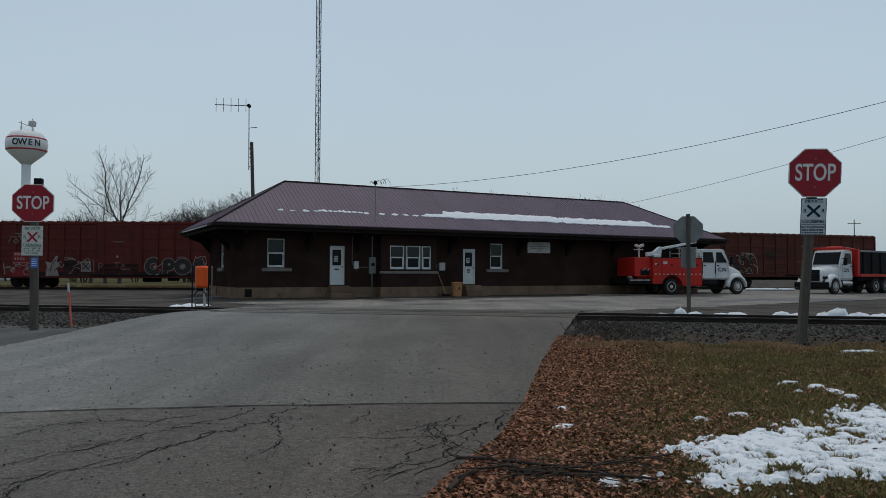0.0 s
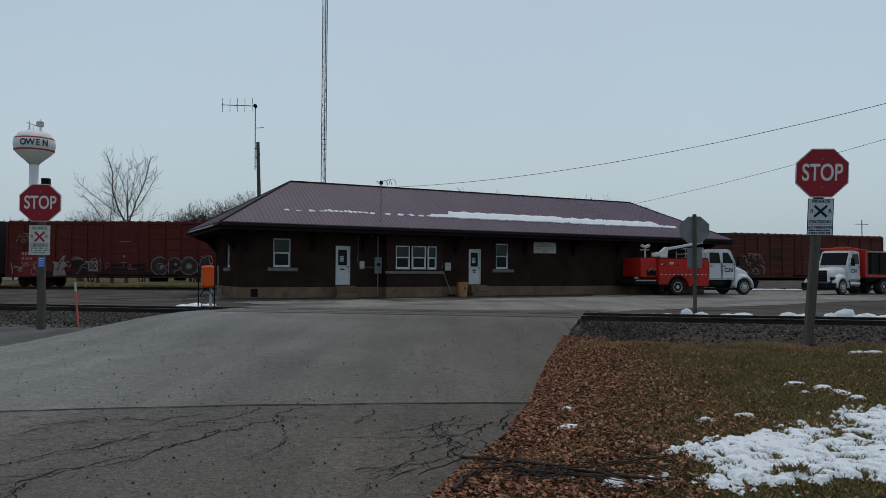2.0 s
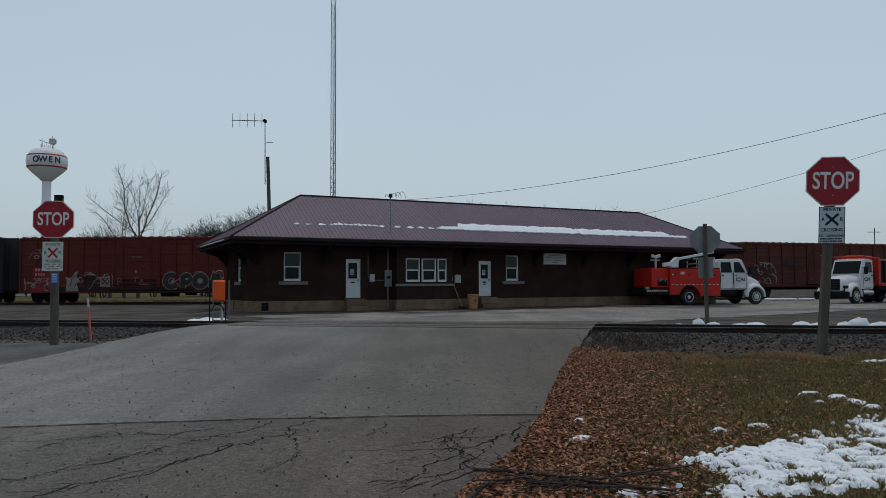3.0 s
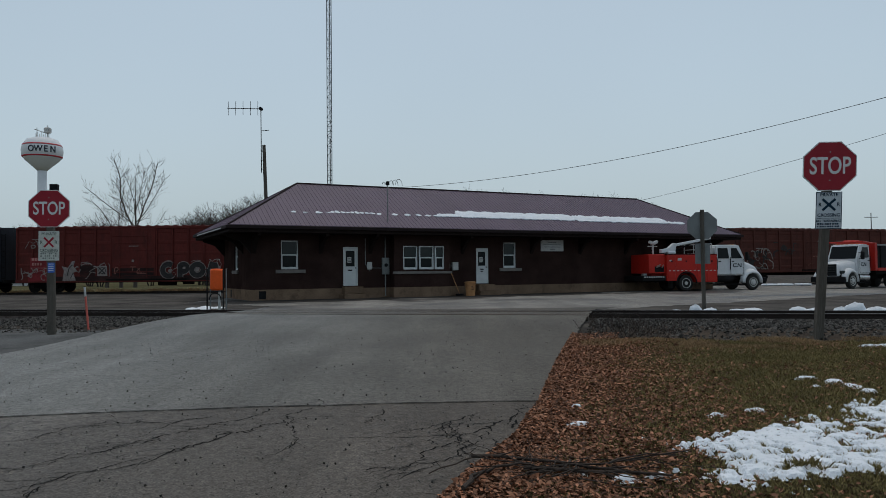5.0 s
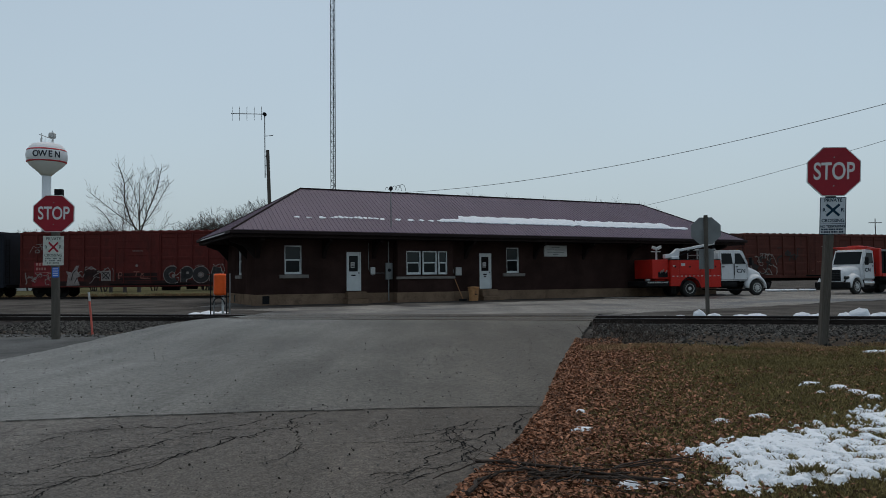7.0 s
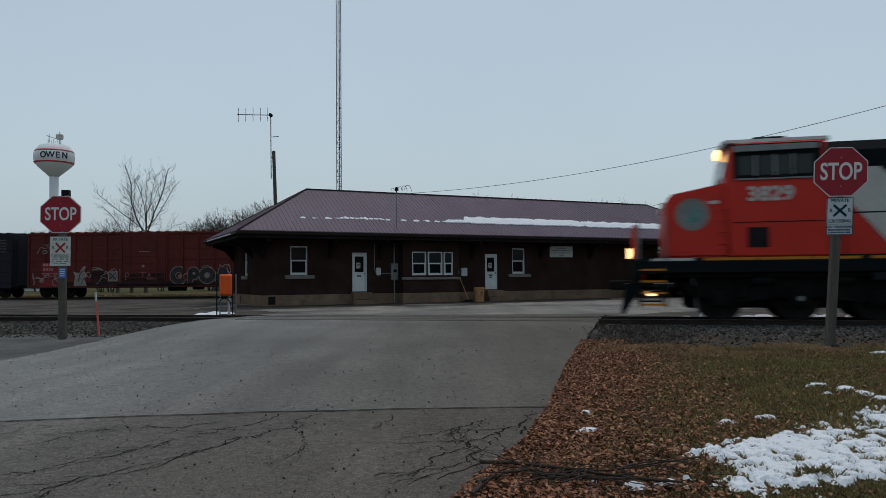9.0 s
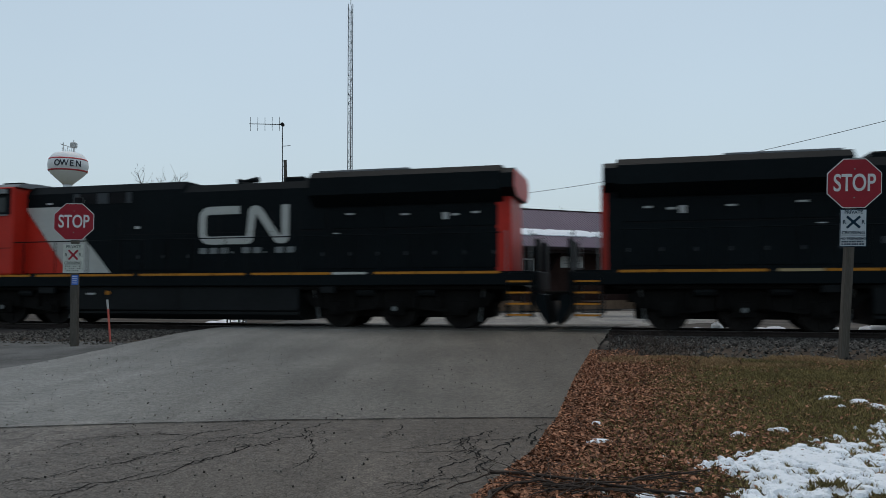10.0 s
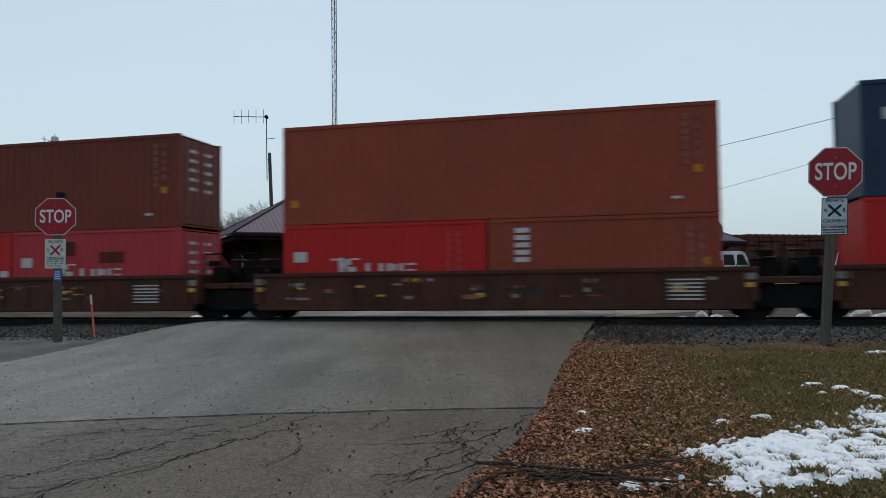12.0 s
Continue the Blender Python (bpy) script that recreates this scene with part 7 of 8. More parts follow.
    for i in range(6):
        part("grille_bar", box(B(), xf + 0.016, xf + 0.028, -0.46, 0.46, 0.9 + i * (front - 0.92) / 6, 0.92 + i * (front - 0.92) / 6), "intake_grey" if not crew else "truck_frame", gr)
    part("bumper", box(B(), xf + 0.03, xf + 0.26, -1.16, 1.16, 0.42, 0.8, 0.05), "dark_metal", e, "dark front bumper")
    return xf


def service_truck():
    a = math.radians(15.5)
    m = pose(15.16 - 1.1 * math.sin(a), 45.91 + 1.1 * math.cos(a), 0.21, 0, 0, 15.5)
    e = thing("service_truck", m, "white crew-cab railway service truck with a red utility body and crane", "truck")
    part("chassis", box(B(), -2.6, 5.5, -0.45, 0.45, 0.62, 0.88, 0.02), "dark_metal", e)
    zb, zt = 0.56, 2.26
    n = 9
    arch = [(0.68 * math.cos(math.pi * k / n), 0.5 + 0.68 * math.sin(math.pi * k / n)) for k in range(n + 1)]
    for s in (-1, 1):
        bm = B()
        prism(bm, [(2.2, zb), (2.2, zt), (-1.35, zt), (-1.35, zb + 0.1), (-0.7, zb + 0.1)] + [p for p in arch[::-1] if p[1] > zb + 0.06] + [(0.7, zb)], "y", *sorted((s * 0.62, s * 1.2)))
        body = part("utility_body", bm, "truck_red", e, "red utility body with side lockers")
        bm = B()
        ribbon(bm, [(1.03 * p[0], 0.5 + 1.03 * (p[1] - 0.5)) for p in arch], 0.07, s * 1.2, s, 0.03)
        part("arch_trim", bm, "dark_metal", body, "black wheel-arch trim")
        for x0, x1, z0, z1 in ((-1.3, -0.78, 0.8, 2.2), (-0.74, 0.7, 1.36, 2.2), (0.74, 1.42, 0.64, 2.2), (1.46, 2.15, 0.64, 2.2)):
            part("locker_door", box(B(), x0, x1, *sorted((s * 1.201, s * 1.222)), z0, z1, 0.012), "truck_red", body)
            part("latch", box(B(), (x0 + x1) / 2 - 0.05, (x0 + x1) / 2 + 0.05, *sorted((s * 1.2225, s * 1.238)), z1 - 0.4, z1 - 0.3), "dark_metal", body)
        bm = B()
        for k in range(12):
            box(bm, -1.25 + k * 0.29, -1.12 + k * 0.29, *sorted((s * 1.2225, s * 1.228)), 1.25, 1.30)
        part("reflector", bm, "off_white", body)
        part("label_patch", box(B(), -1.2, -1.05, *sorted((s * 1.2225, s * 1.228)), 1.86, 1.94), "off_white", body)
        part("label_patch", box(B(), -0.62, -0.35, *sorted((s * 1.2225, s * 1.228)), 1.9, 2.06), "off_white", body)
    part("body_top", box(B(), -1.4, 2.2, -1.21, -0.55, zt + 0.001, zt + 0.05, 0.01), "dark_metal", e, "dark top edge of the lockers")
    part("body_floor", box(B(), -2.1, 2.2, -0.62, 0.62, 0.95, 1.1), "truck_red", e)
    part("rear_box", box(B(), -2.5, -1.36, -1.0, 1.12, 1.12, 2.3, 0.02), "truck_red", e, "red rear locker")
    # recess shade put into the colour: dark plate raised on the flat locker
    part("locker_recess", box(B(), -2.1, -1.45, -1.012, -1.001, 1.2, 1.55), "dark_metal", e, "dark plate standing in for the shade of an open recess")
    for k, (x, z) in enumerate(((-2.0, 1.56), (-1.85, 1.62), (-1.62, 1.58))):
        part("stowed_tool", rod(B(), (x, -1.06, z - 0.1), (x + 0.12, -1.05, z + 0.06), 0.035, n=6), "paint_pale", e)
    tb = part("rear_bumper", box(B(), -3.0, -1.4, -1.12, 1.12, 0.66, 0.98, 0.03), "dark_metal", e, "work bumper at the rear")
    bm = B()
    for k in range(9):
        box(bm, -2.9 + 0.16 * k, -2.9 + 0.16 * k + 0.1, -1.13, -1.121, 0.86, 0.94)
    part("reflector", bm, "off_white", tb)
    part("vise", box(B(), -2.95, -2.7, -1.1, -0.85, 0.981, 1.12, 0.03), "galv", tb, "grey bench vise")
    part("mudflap", box(B(), -1.0, -0.97, -1.15, -0.65, 0.2, 0.66), "black_rubber", e)
    part("tail_lamp", box(B(), -1.38, -1.352, -1.19, -1.05, 0.82, 0.96), "truck_red", e)
    # crane
    cr = part("crane_base", box(B(), -1.1, -0.55, -0.95, -0.45, zt + 0.051, 2.5, 0.04), "truck_white", e, "white crane base")
    bm = B()
    prism(bm, [(-1.5, 2.36), (-1.5, 2.62), (-0.95, 2.66), (-0.6, 3.0), (-0.42, 2.96), (-0.5, 2.5)], "y", -0.85, -0.55)
    bmesh.ops.bevel(bm, geom=bm.edges[:], offset=0.03, segments=1, affect='EDGES')
    part("crane_turret", bm, "truck_white", cr)
    bm = B()
    prism(bm, [(-0.66, 2.74), (-0.62, 2.92), (1.3, 3.26), (1.3, 3.08)], "y", -0.82, -0.6)
    bmesh.ops.bevel(bm, geom=bm.edges[:], offset=0.02, segments=1, affect='EDGES')
    bo = part("crane_boom", bm, "truck_white", e, "folded white crane boom")
    part("boom_extension", prism(B(), [(1.28, 3.10), (1.28, 3.24), (2.1, 3.4), (2.1, 3.26)], "y", -0.78, -0.64), "off_white", bo)
    part("hook_block", box(B(), 2.0, 2.12, -0.77, -0.65, 3.05, 3.25, 0.02), "dark_metal", bo)
    part("crane_ram", rod(B(), (-0.4, -0.71, 2.52), (0.75, -0.71, 3.0), 0.05, n=8), "dark_metal", e)
    bm = B()
    for k in range(8):
        rod(bm, (-0.5 + 0.22 * k, -0.845, 2.8 + 0.038 * k - 0.03 * (k % 2)), (-0.28 + 0.22 * k, -0.845, 2.838 + 0.038 * k - 0.03 * ((k + 1) % 2)), 0.014, n=5)
    part("hydraulic_hose", bm, "black_rubber", e)
    wl_mast = part("work_light_mast", rod(B(), (-1.9, -0.5, 2.3), (-1.9, -0.5, 3.0), 0.06, n=8), "off_white", e, "mast with work lamps")
    for x, z, tilt in ((-2.05, 3.02, 20), (-1.75, 3.04, -25)):
        part("work_lamp", box(B(), -0.16, 0.16, -0.08, 0.08, -0.09, 0.09, 0.02, m=pose(x, -0.55, z, 0, tilt, 0)), "off_white", wl_mast)
    part("mast_arm", rod(B(), (-2.25, -0.5, 2.8), (-1.6, -0.5, 2.8), 0.035, n=6), "off_white", wl_mast)
    bm = B()
    box(bm, 1.2, 2.05, -1.0, 1.0, zt + 0.055, zt + 0.1)
    for y in (-0.95, 0.95):
        rod(bm, (1.3, y, 2.3), (1.3, y, 2.95), 0.03, n=6)
        rod(bm, (2.0, y, 2.3), (2.0, y, 2.95), 0.03, n=6)
        rod(bm, (1.3, y, 2.95), (2.0, y, 2.95), 0.03, n=6)
    for z in (2.6, 2.95):
        rod(bm, (2.0, -0.95, z), (2.0, 0.95, z), 0.03, n=6)
        rod(bm, (1.3, -0.95, z), (1.3, 0.95, z), 0.03, n=6)
    part("headache_rack", bm, "off_white", e, "pale rack behind the cab")
    cab_unit(e, 2.25, True, 1.22, 1.36, 2.88)
    for s in (-1, 1):
        truck_wheel(e, 0, s * 0.66, 0.5, True)
        truck_wheel(e, 4.9, s * 0.86, 0.5)


def dump_truck():
    m = pose(26.5, 47.6, 0.2, 0, 0, 211) @ pose(-3.9, -1.1, 0)
    e = thing("dump_truck", m, "white railway dump truck with a red-framed dark dump body", "truck")
    part("chassis", box(B(), -2.6, 4.4, -0.45, 0.45, 0.62, 0.9, 0.02), "dark_metal", e)
    cab_unit(e, 1.75, False, 1.5, 1.58, 2.9, 1.84)
    bm = box(B(), 1.2, 1.5, -1.22, 1.22, 1.15, 3.0, 0.03)
    body = part("bulkhead", bm, "truck_red", e, "red front wall of the dump body")
    bm = B()
    for y in (-1.1, 1.1):
        rod(bm, (1.5, y, 2.96), (2.75, y, 3.06), 0.05, n=8)
    rod(bm, (2.75, -1.1, 3.06), (2.75, 1.1, 3.06), 0.05, n=8)
    rod(bm, (2.1, -1.1, 3.02), (2.1, 1.1, 3.02), 0.04, n=8)
    part("cab_guard", bm, "truck_red", body, "red tubular cab guard")
    part("guard_box", box(B(), 1.6, 2.2, -0.5, 0.3, 3.05, 3.2, 0.03), "truck_red", body)
    for s in (-1, 1):
        part("side_wall", box(B(), -3.3, 1.2, *sorted((s * 1.08, s * 1.16)), 1.3, 2.8, 0.01), "dark_metal", e, "dark steel side wall")
        part("lower_rail", box(B(), -3.3, 1.2, *sorted((s * 1.1, s * 1.24)), 1.14, 1.34, 0.02), "truck_red", e, "red lower rail")
        part("top_rail", box(B(), -3.3, 1.2, *sorted((s * 1.06, s * 1.22)), 2.8, 2.92, 0.02), "galv", e, "grey top rail")
        for x in (-2.6, -1.5, -0.4, 0.7):
            part("side_rib", box(B(), x, x + 0.12, *sorted((s * 1.161, s * 1.21)), 1.35, 2.79, 0.01), "truck_frame", e)
    part("tailgate", box(B(), -3.4, -3.31, -1.16, 1.16, 1.2, 2.7, 0.02), "truck_red", e)
    part("bed_floor", box(B(), -3.3, 1.2, -1.08, 1.08, 1.15, 1.29), "dark_metal", e)
    part("hoist_frame", box(B(), -3.2, 0.9, -0.9, 0.9, 0.9, 1.13), "dark_metal", e)
    for x in (-2.2, -0.9):
        for s in (-1, 1):
            truck_wheel(e, x, s * 0.65, 0.52, True)
    for s in (-1, 1):
        truck_wheel(e, 3.98, s * 0.86, 0.52)


service_truck()
dump_truck()

# ---- water tower ----
wt = thing("water_tower", pose(-107.8, 200, 0), "white pedestal water tower with a red-striped bowl", "water tower")
part("pedestal", lathe(B(), [(3.4, 0), (2.0, 3), (1.3, 6), (1.15, 14), (1.15, 30.6)], 32), "tank_white", wt, smooth=True)
prof = [(1.2, 30.2), (2.2, 31.2), (4.2, 33.0), (4.95, 34.1), (5.15, 35.6), (5.0, 36.6), (4.55, 37.6), (3.8, 38.6), (2.0, 39.2), (0.3, 39.4)]
part("bowl", lathe(B(), prof, 40), "tank_white", wt, smooth=True)
part("stripe", lathe(B(), [(4.95, 36.85), (4.94, 36.95), (4.80, 37.22), (4.7, 37.2)], 40), "tank_red", wt, "red upper stripe", smooth=True)
part("stripe", lathe(B(), [(4.80, 33.72), (4.86, 33.76), (5.02, 34.08), (4.9, 34.1)], 40), "tank_red", wt, "red lower stripe", smooth=True)
face = math.atan2(-200, 107.8)
for ch, k in zip("OWEN", (-1.5, -0.5, 0.5, 1.5)):
    ang = face - 0.02 + k * 0.35
    pt = Vector((5.16 * math.cos(ang), 5.16 * math.sin(ang), 35.5))
    text_mesh("letter", ch, 2.3, pose(pt.x, pt.y, pt.z, 90, 0, math.degrees(ang) + 90), "ink_navy", wt, 0.06, 0.88, 0.05)
bm = B()
for k in range(10):
    a = k * 0.63
    rod(bm, (1.6 * math.cos(a), 1.6 * math.sin(a), 39.2), (1.6 * math.cos(a), 1.6 * math.sin(a), 40.4), 0.06, n=5)
rod(bm, (-1.5, 0, 39.3), (-1.5, 0, 42.0), 0.1, n=6)
rod(bm, (-2.2, 0, 41.6), (0.6, 0, 40.6), 0.12, n=6)
box(bm, 0.6, 2.2, -0.8, 0.8, 40.4, 42.0, 0.3)
rod(bm, (1.4, 0, 39.3), (1.4, 0, 42.6), 0.1, n=6)
part("roof_antenna", bm, "off_white", wt, "antennas on the crown")

# ---- radio masts ----
mast = thing("radio_mast", pose(-11.21, 75, 0.2), "tall slender grey lattice radio mast", "radio mast")
H, wd = 30.7, 0.27
corner = [Vector((wd * math.cos(a), wd * math.sin(a), 0)) for a in (math.radians(-30), math.radians(90), math.radians(210))]
for c in corner:
    rod(bm := B(), c, c + Vector((0, 0, H)), 0.035, n=6)
    part("leg", bm, "dark_metal", mast)
bm = B()
z = 0.3
k = 0
while z < H - 0.5:
    for i in range(3):
        a, b = corner[i], corner[(i + 1) % 3]
        if (k + i) % 2:
            a, b = b, a
        rod(bm, a + Vector((0, 0, z)), b + Vector((0, 0, z + 0.5)), 0.016, n=4)
        rod(bm, corner[i] + Vector((0, 0, z)), corner[(i + 1) % 3] + Vector((0, 0, z)), 0.014, n=4)
    z += 0.5
    k += 1
tagged(part("lacing", bm, "dark_metal", mast), kind="stuff")
rod(bm := B(), (0, 0, H), (0, 0, H + 0.5), 0.03, n=6)
part("tip", bm, "dark_metal", mast)

pole = thing("antenna_pole", pose(-13.6, 58, 0.2), "dark wooden pole carrying a thin yagi antenna", "utility pole")
rod(bm := B(), (0.15, 0, 0), (-0.25, 0, 11.5), 0.16, 0.13, n=10)
part("pole", bm, "post_wood", pole)
rod(bm := B(), (-0.42, -0.1, 9.3), (-0.46, -0.1, 14.4), 0.035, n=6)
part("mast_pipe", bm, "dark_metal", pole)
bm = B()
rod(bm, (-0.46, -0.1, 14.34), (-3.1, -0.1, 14.42), 0.03, n=6)
for i in range(5):
    x = -0.7 - i * 0.58
    rod(bm, (x, -0.1, 13.85), (x, -0.1, 14.95), 0.018, n=5)
rod(bm, (-0.46, -0.25, 14.34), (-0.46, 0.05, 14.34), 0.14, n=10)
part("yagi_antenna", bm, "dark_metal", pole, "five-element yagi antenna")
bm = B()
rod(bm, (-0.45, -0.1, 12.6), (0.2, -0.1, 12.65), 0.025, n=5)
for i in range(3):
    rod(bm, (-0.35, 0, 9.6 + i * 0.7), (-0.44, -0.1, 9.6 + i * 0.7), 0.03, n=5)
part("bracket", bm, "dark_metal", pole)

fp = thing("power_pole", pose(105.0, 180, 0.2), "distant wooden power pole with a crossarm", "utility pole")
rod(bm := B(), (0, 0, 0), (0, 0, 14.8), 0.13, 0.1, n=8)
part("pole", bm, "bark_dark", fp)
part("crossarm", box(B(), -1.6, 1.6, -0.07, 0.07, 13.7, 13.85), "bark_dark", fp)


def wire(name, a, b, sag, r, label):
    a, b = Vector(a), Vector(b)
    n, verts, faces = 40, [], []
    side = (b - a).cross(Vector((0, 0, 1))).normalized()
    for i in range(n + 1):
        t = i / n
        p = a.lerp(b, t)
        p.z -= sag * 4 * t * (1 - t)
        for k in range(5):
            c = 2 * math.pi * k / 5
            verts.append(p + side * (r * math.cos(c)) + Vector((0, 0, r * math.sin(c))))
    for i in range(n):
        for k in range(5):
            j = (k + 1) % 5
            faces.append((i * 5 + k, i * 5 + j, i * 5 + 5 + j, i * 5 + 5 + k))
    ob = raw(name, verts, faces, "cable")
    return tagged(ob, label, "cable")


wire("power_cable", (-2.75, 40.2, 6.15), (19.1, 22.0, 8.2), 0.84, 0.011, "thin black service cable from the depot roof")
wire("power_cable", (13.8, 51.0, 6.35), (27.5, 24.6, 9.98), 0.4, 0.011, "second thin black cable beyond the depot")


# ---- bare trees ----
def bare_tree(name, m, height, seed, trunks, material, label, spread=0.5, depth=6, thick=0.013, lean=0.22, prob=0.8):
    rnd = random.Random(seed)
    lists = {"trunk": ([], []), "crown": ([], [])}

    def tube(key, p, q, r0, r1, n):
        verts, faces = lists[key]
        d = (q - p).normalized()
        u = d.orthogonal().normalized()
        v = d.cross(u)
        b = len(verts)
        for c, r in ((p, r0), (q, r1)):
            for i in range(n):
                a = 2 * math.pi * i / n
                verts.append(c + (u * math.cos(a) + v * math.sin(a)) * r)
        for i in range(n):
            j = (i + 1) % n
            faces.append((b + i, b + j, b + n + j, b + n + i))

    def grow(p, d, length, r, lev):
        segs = 3 if lev < 3 else 2
        for s in range(segs):
            wob_v = Vector((rnd.gauss(0, 1), rnd.gauss(0, 1), rnd.gauss(0, 0.6))) * 0.13
            d = (d + wob_v + Vector((0, 0, 0.05))).normalized()
            q = p + d * length / segs
            r2 = max(r * (0.86 if lev < 3 else 0.8), 0.012)
            tube("trunk" if lev < 2 else "crown", p, q, r, r2, 6 if lev < 2 else (4 if lev < 4 else 3))
            p, r = q, r2
            if lev < depth and (s > 0 or lev > 0) and rnd.random() < prob:
                side = Vector((rnd.gauss(0, 1), rnd.gauss(0, 1), rnd.uniform(-0.1, 0.7)))
                nd = (d * 0.75 + side.normalized() * (spread + 0.25)).normalized()
                grow(p, nd, length * rnd.uniform(0.55, 0.75), r * 0.6, lev + 1)
        if lev < depth:
            for _ in range(2):
                side = Vector((rnd.gauss(0, 1), rnd.gauss(0, 1), rnd.uniform(-0.2, 0.6)))
                grow(p, (d + side.normalized() * spread).normalized(), length * rnd.uniform(0.62, 0.82), r * 0.72, lev + 1)
    for k in range(trunks):
        a = 2 * math.pi * k / max(trunks, 1) + seed
        grow(Vector((0.2 * math.cos(a), 0.2 * math.sin(a), -0.2)), Vector((lean * math.cos(a), lean * math.sin(a), 1)).normalized(), height * 0.33, height * thick, 0)
    e = thing(name, m, label, "tree", "bare trees")
    raw("trunk", *lists["trunk"], material, e)
    raw("crown", *lists["crown"], material, e, "fine bare twigs")
    return e


def limbed_tree(name, m, limbs, label, seed):
    """An open-crowned leafless tree. limbs: (start height, lean in degrees to +x, length, bend in degrees, radius)."""
    rnd = random.Random(seed)
    lists = {"trunk": ([], []), "limb": ([], []), "crown": ([], [])}

    def tube(key, p, q, r0, r1, n):
        verts, faces = lists[key]
        d = (q - p).normalized()
        u = d.orthogonal().normalized()
        v = d.cross(u)
        b = len(verts)
        for c, r in ((p, r0), (q, r1)):
            for i in range(n):
                a = 2 * math.pi * i / n
                verts.append(c + (u * math.cos(a) + v * math.sin(a)) * r)
        for i in range(n):
            faces.append((b + i, b + (i + 1) % n, b + n + (i + 1) % n, b + n + i))

    def twig(p, d, length, r, lev):
        steps = max(2, int(length / 0.32))
        for k in range(steps):
            d = (d + Vector((rnd.gauss(0, 0.16), rnd.gauss(0, 0.16), rnd.gauss(0.12, 0.1)))).normalized()
            q = p + d * length / steps
            r2 = max(0.009, r * 0.86)
            tube("crown", p, q, r, r2, 3)
            p, r = q, r2
            if lev < 2 and rnd.random() < (0.62 if lev == 0 else 0.4):
                side = Vector((rnd.gauss(0, 1), rnd.gauss(0, 1), rnd.gauss(0.2, 0.6))).normalized()
                twig(p, (d + side * 0.75).normalized(), length * rnd.uniform(0.35, 0.6), r * 0.7, lev + 1)

    fork = max(l[0] for l in limbs)
    tube("trunk", Vector((0, 0, -0.3)), Vector((0.05, 0, fork * 0.5)), 0.22, 0.15, 10)
    tube("trunk", Vector((0.05, 0, fork * 0.5)), Vector((0, 0, fork)), 0.15, 0.06, 10)
    for z0, lean, length, bend, r in limbs:
        r, length, lean = r * 0.78, length * 0.96, lean * 1.35
        p = Vector((0, 0, z0))
        a = radians(lean)
        y = rnd.gauss(0, 0.25)
        steps = max(6, int(length / 0.55))
        for k in range(steps):
            a += radians(bend) / steps + rnd.gauss(0, 0.09)
            d = Vector((math.sin(a), y + rnd.gauss(0, 0.1), math.cos(a))).normalized()
            q = p + d * length / steps
            r2 = max(0.016, r * (1 - 0.9 / steps))
            tube("limb", p, q, r, r2, 6)
            p, r = q, r2
            if k > 0:
                for _ in range(3 if k > steps * 0.5 else 2):
                    sgn = rnd.choice((-1, 1))
                    ta = a + sgn * rnd.uniform(0.4, 1.0)
                    td = Vector((math.sin(ta), rnd.gauss(0, 0.5), math.cos(ta))).normalized()
                    twig(p, td, rnd.uniform(0.7, 1.8) * (1.15 - 0.5 * k / steps), max(0.014, r * 0.42), 0)
    e = thing(name, m, label, "tree", "bare trees")
    for key in ("trunk", "limb", "crown"):
        raw(key, *lists[key], "bark", e, "fine bare twigs" if key == "crown" else "")
    return e


limbed_tree("tree", pose(-33.0, 80, 0.2), [(6.6, -24, 6.6, -4, 0.09), (8.4, 10, 4.8, -10, 0.06), (7.8, -22, 4.4, 12, 0.05), (8.8, 22, 4.2, -14, 0.05), (5.6, -12, 9.4, -18, 0.14), (7.4, -4, 6.4, -14, 0.08), (6.2, 14, 8.2, -12, 0.13), (7.0, 26, 6.0, 4, 0.08), (9.0, -8, 4.0, 16, 0.06), (5.8, 48, 3.6, -20, 0.06), (5.4, -50, 3.2, 26, 0.05)],
            "large leafless tree with spreading grey limbs", 5)
limbed_tree("tree", pose(-34.8, 80.6, 0.2), [(4.6, -24, 5.8, -22, 0.09), (5.0, -8, 6.2, -8, 0.08), (5.2, 10, 4.2, -20, 0.05), (4.6, -42, 4.2, -10, 0.05)],
            "slender leafless tree leaning among others", 9)
limbed_tree("tree", pose(-36.6, 81.2, 0.2), [(4.2, -40, 4.6, -14, 0.07), (4.4, -10, 3.4, 14, 0.05), (4.6, 32, 3.0, 10, 0.04)], "small leafless tree with drooping limbs", 12)
for k, (x, y, h) in enumerate(((-40.5, 88, 8.5), (-36.0, 92, 8.0), (-29.0, 92, 10.5), (-25.2, 90, 10.0), (-27.2, 93, 9.5), (-22.6, 92, 11.5), (-30.8, 95, 9.5), (-24.0, 96, 11.0), (-20.5, 91, 11.0), (-44.0, 93, 8.5))):
    bare_tree("shrub_tree", pose(x, y, 0.2), h, 20 + k, 4, "bark_dark", "leafless scrubby tree behind the yard", 0.8, 5, 0.011, 0.3)
for k, (x, y, h) in enumerate(((7.3, 112, 14.8), (13.8, 114, 14.2), (22.6, 112, 14.2), (26.2, 113, 13.2), (-56, 100, 9))):
    bare_tree("tree", pose(x, y, 0.2), h, 50 + k, 2, "bark_dark", "distant leafless tree behind the depot roof", 0.7, 5, 0.014)


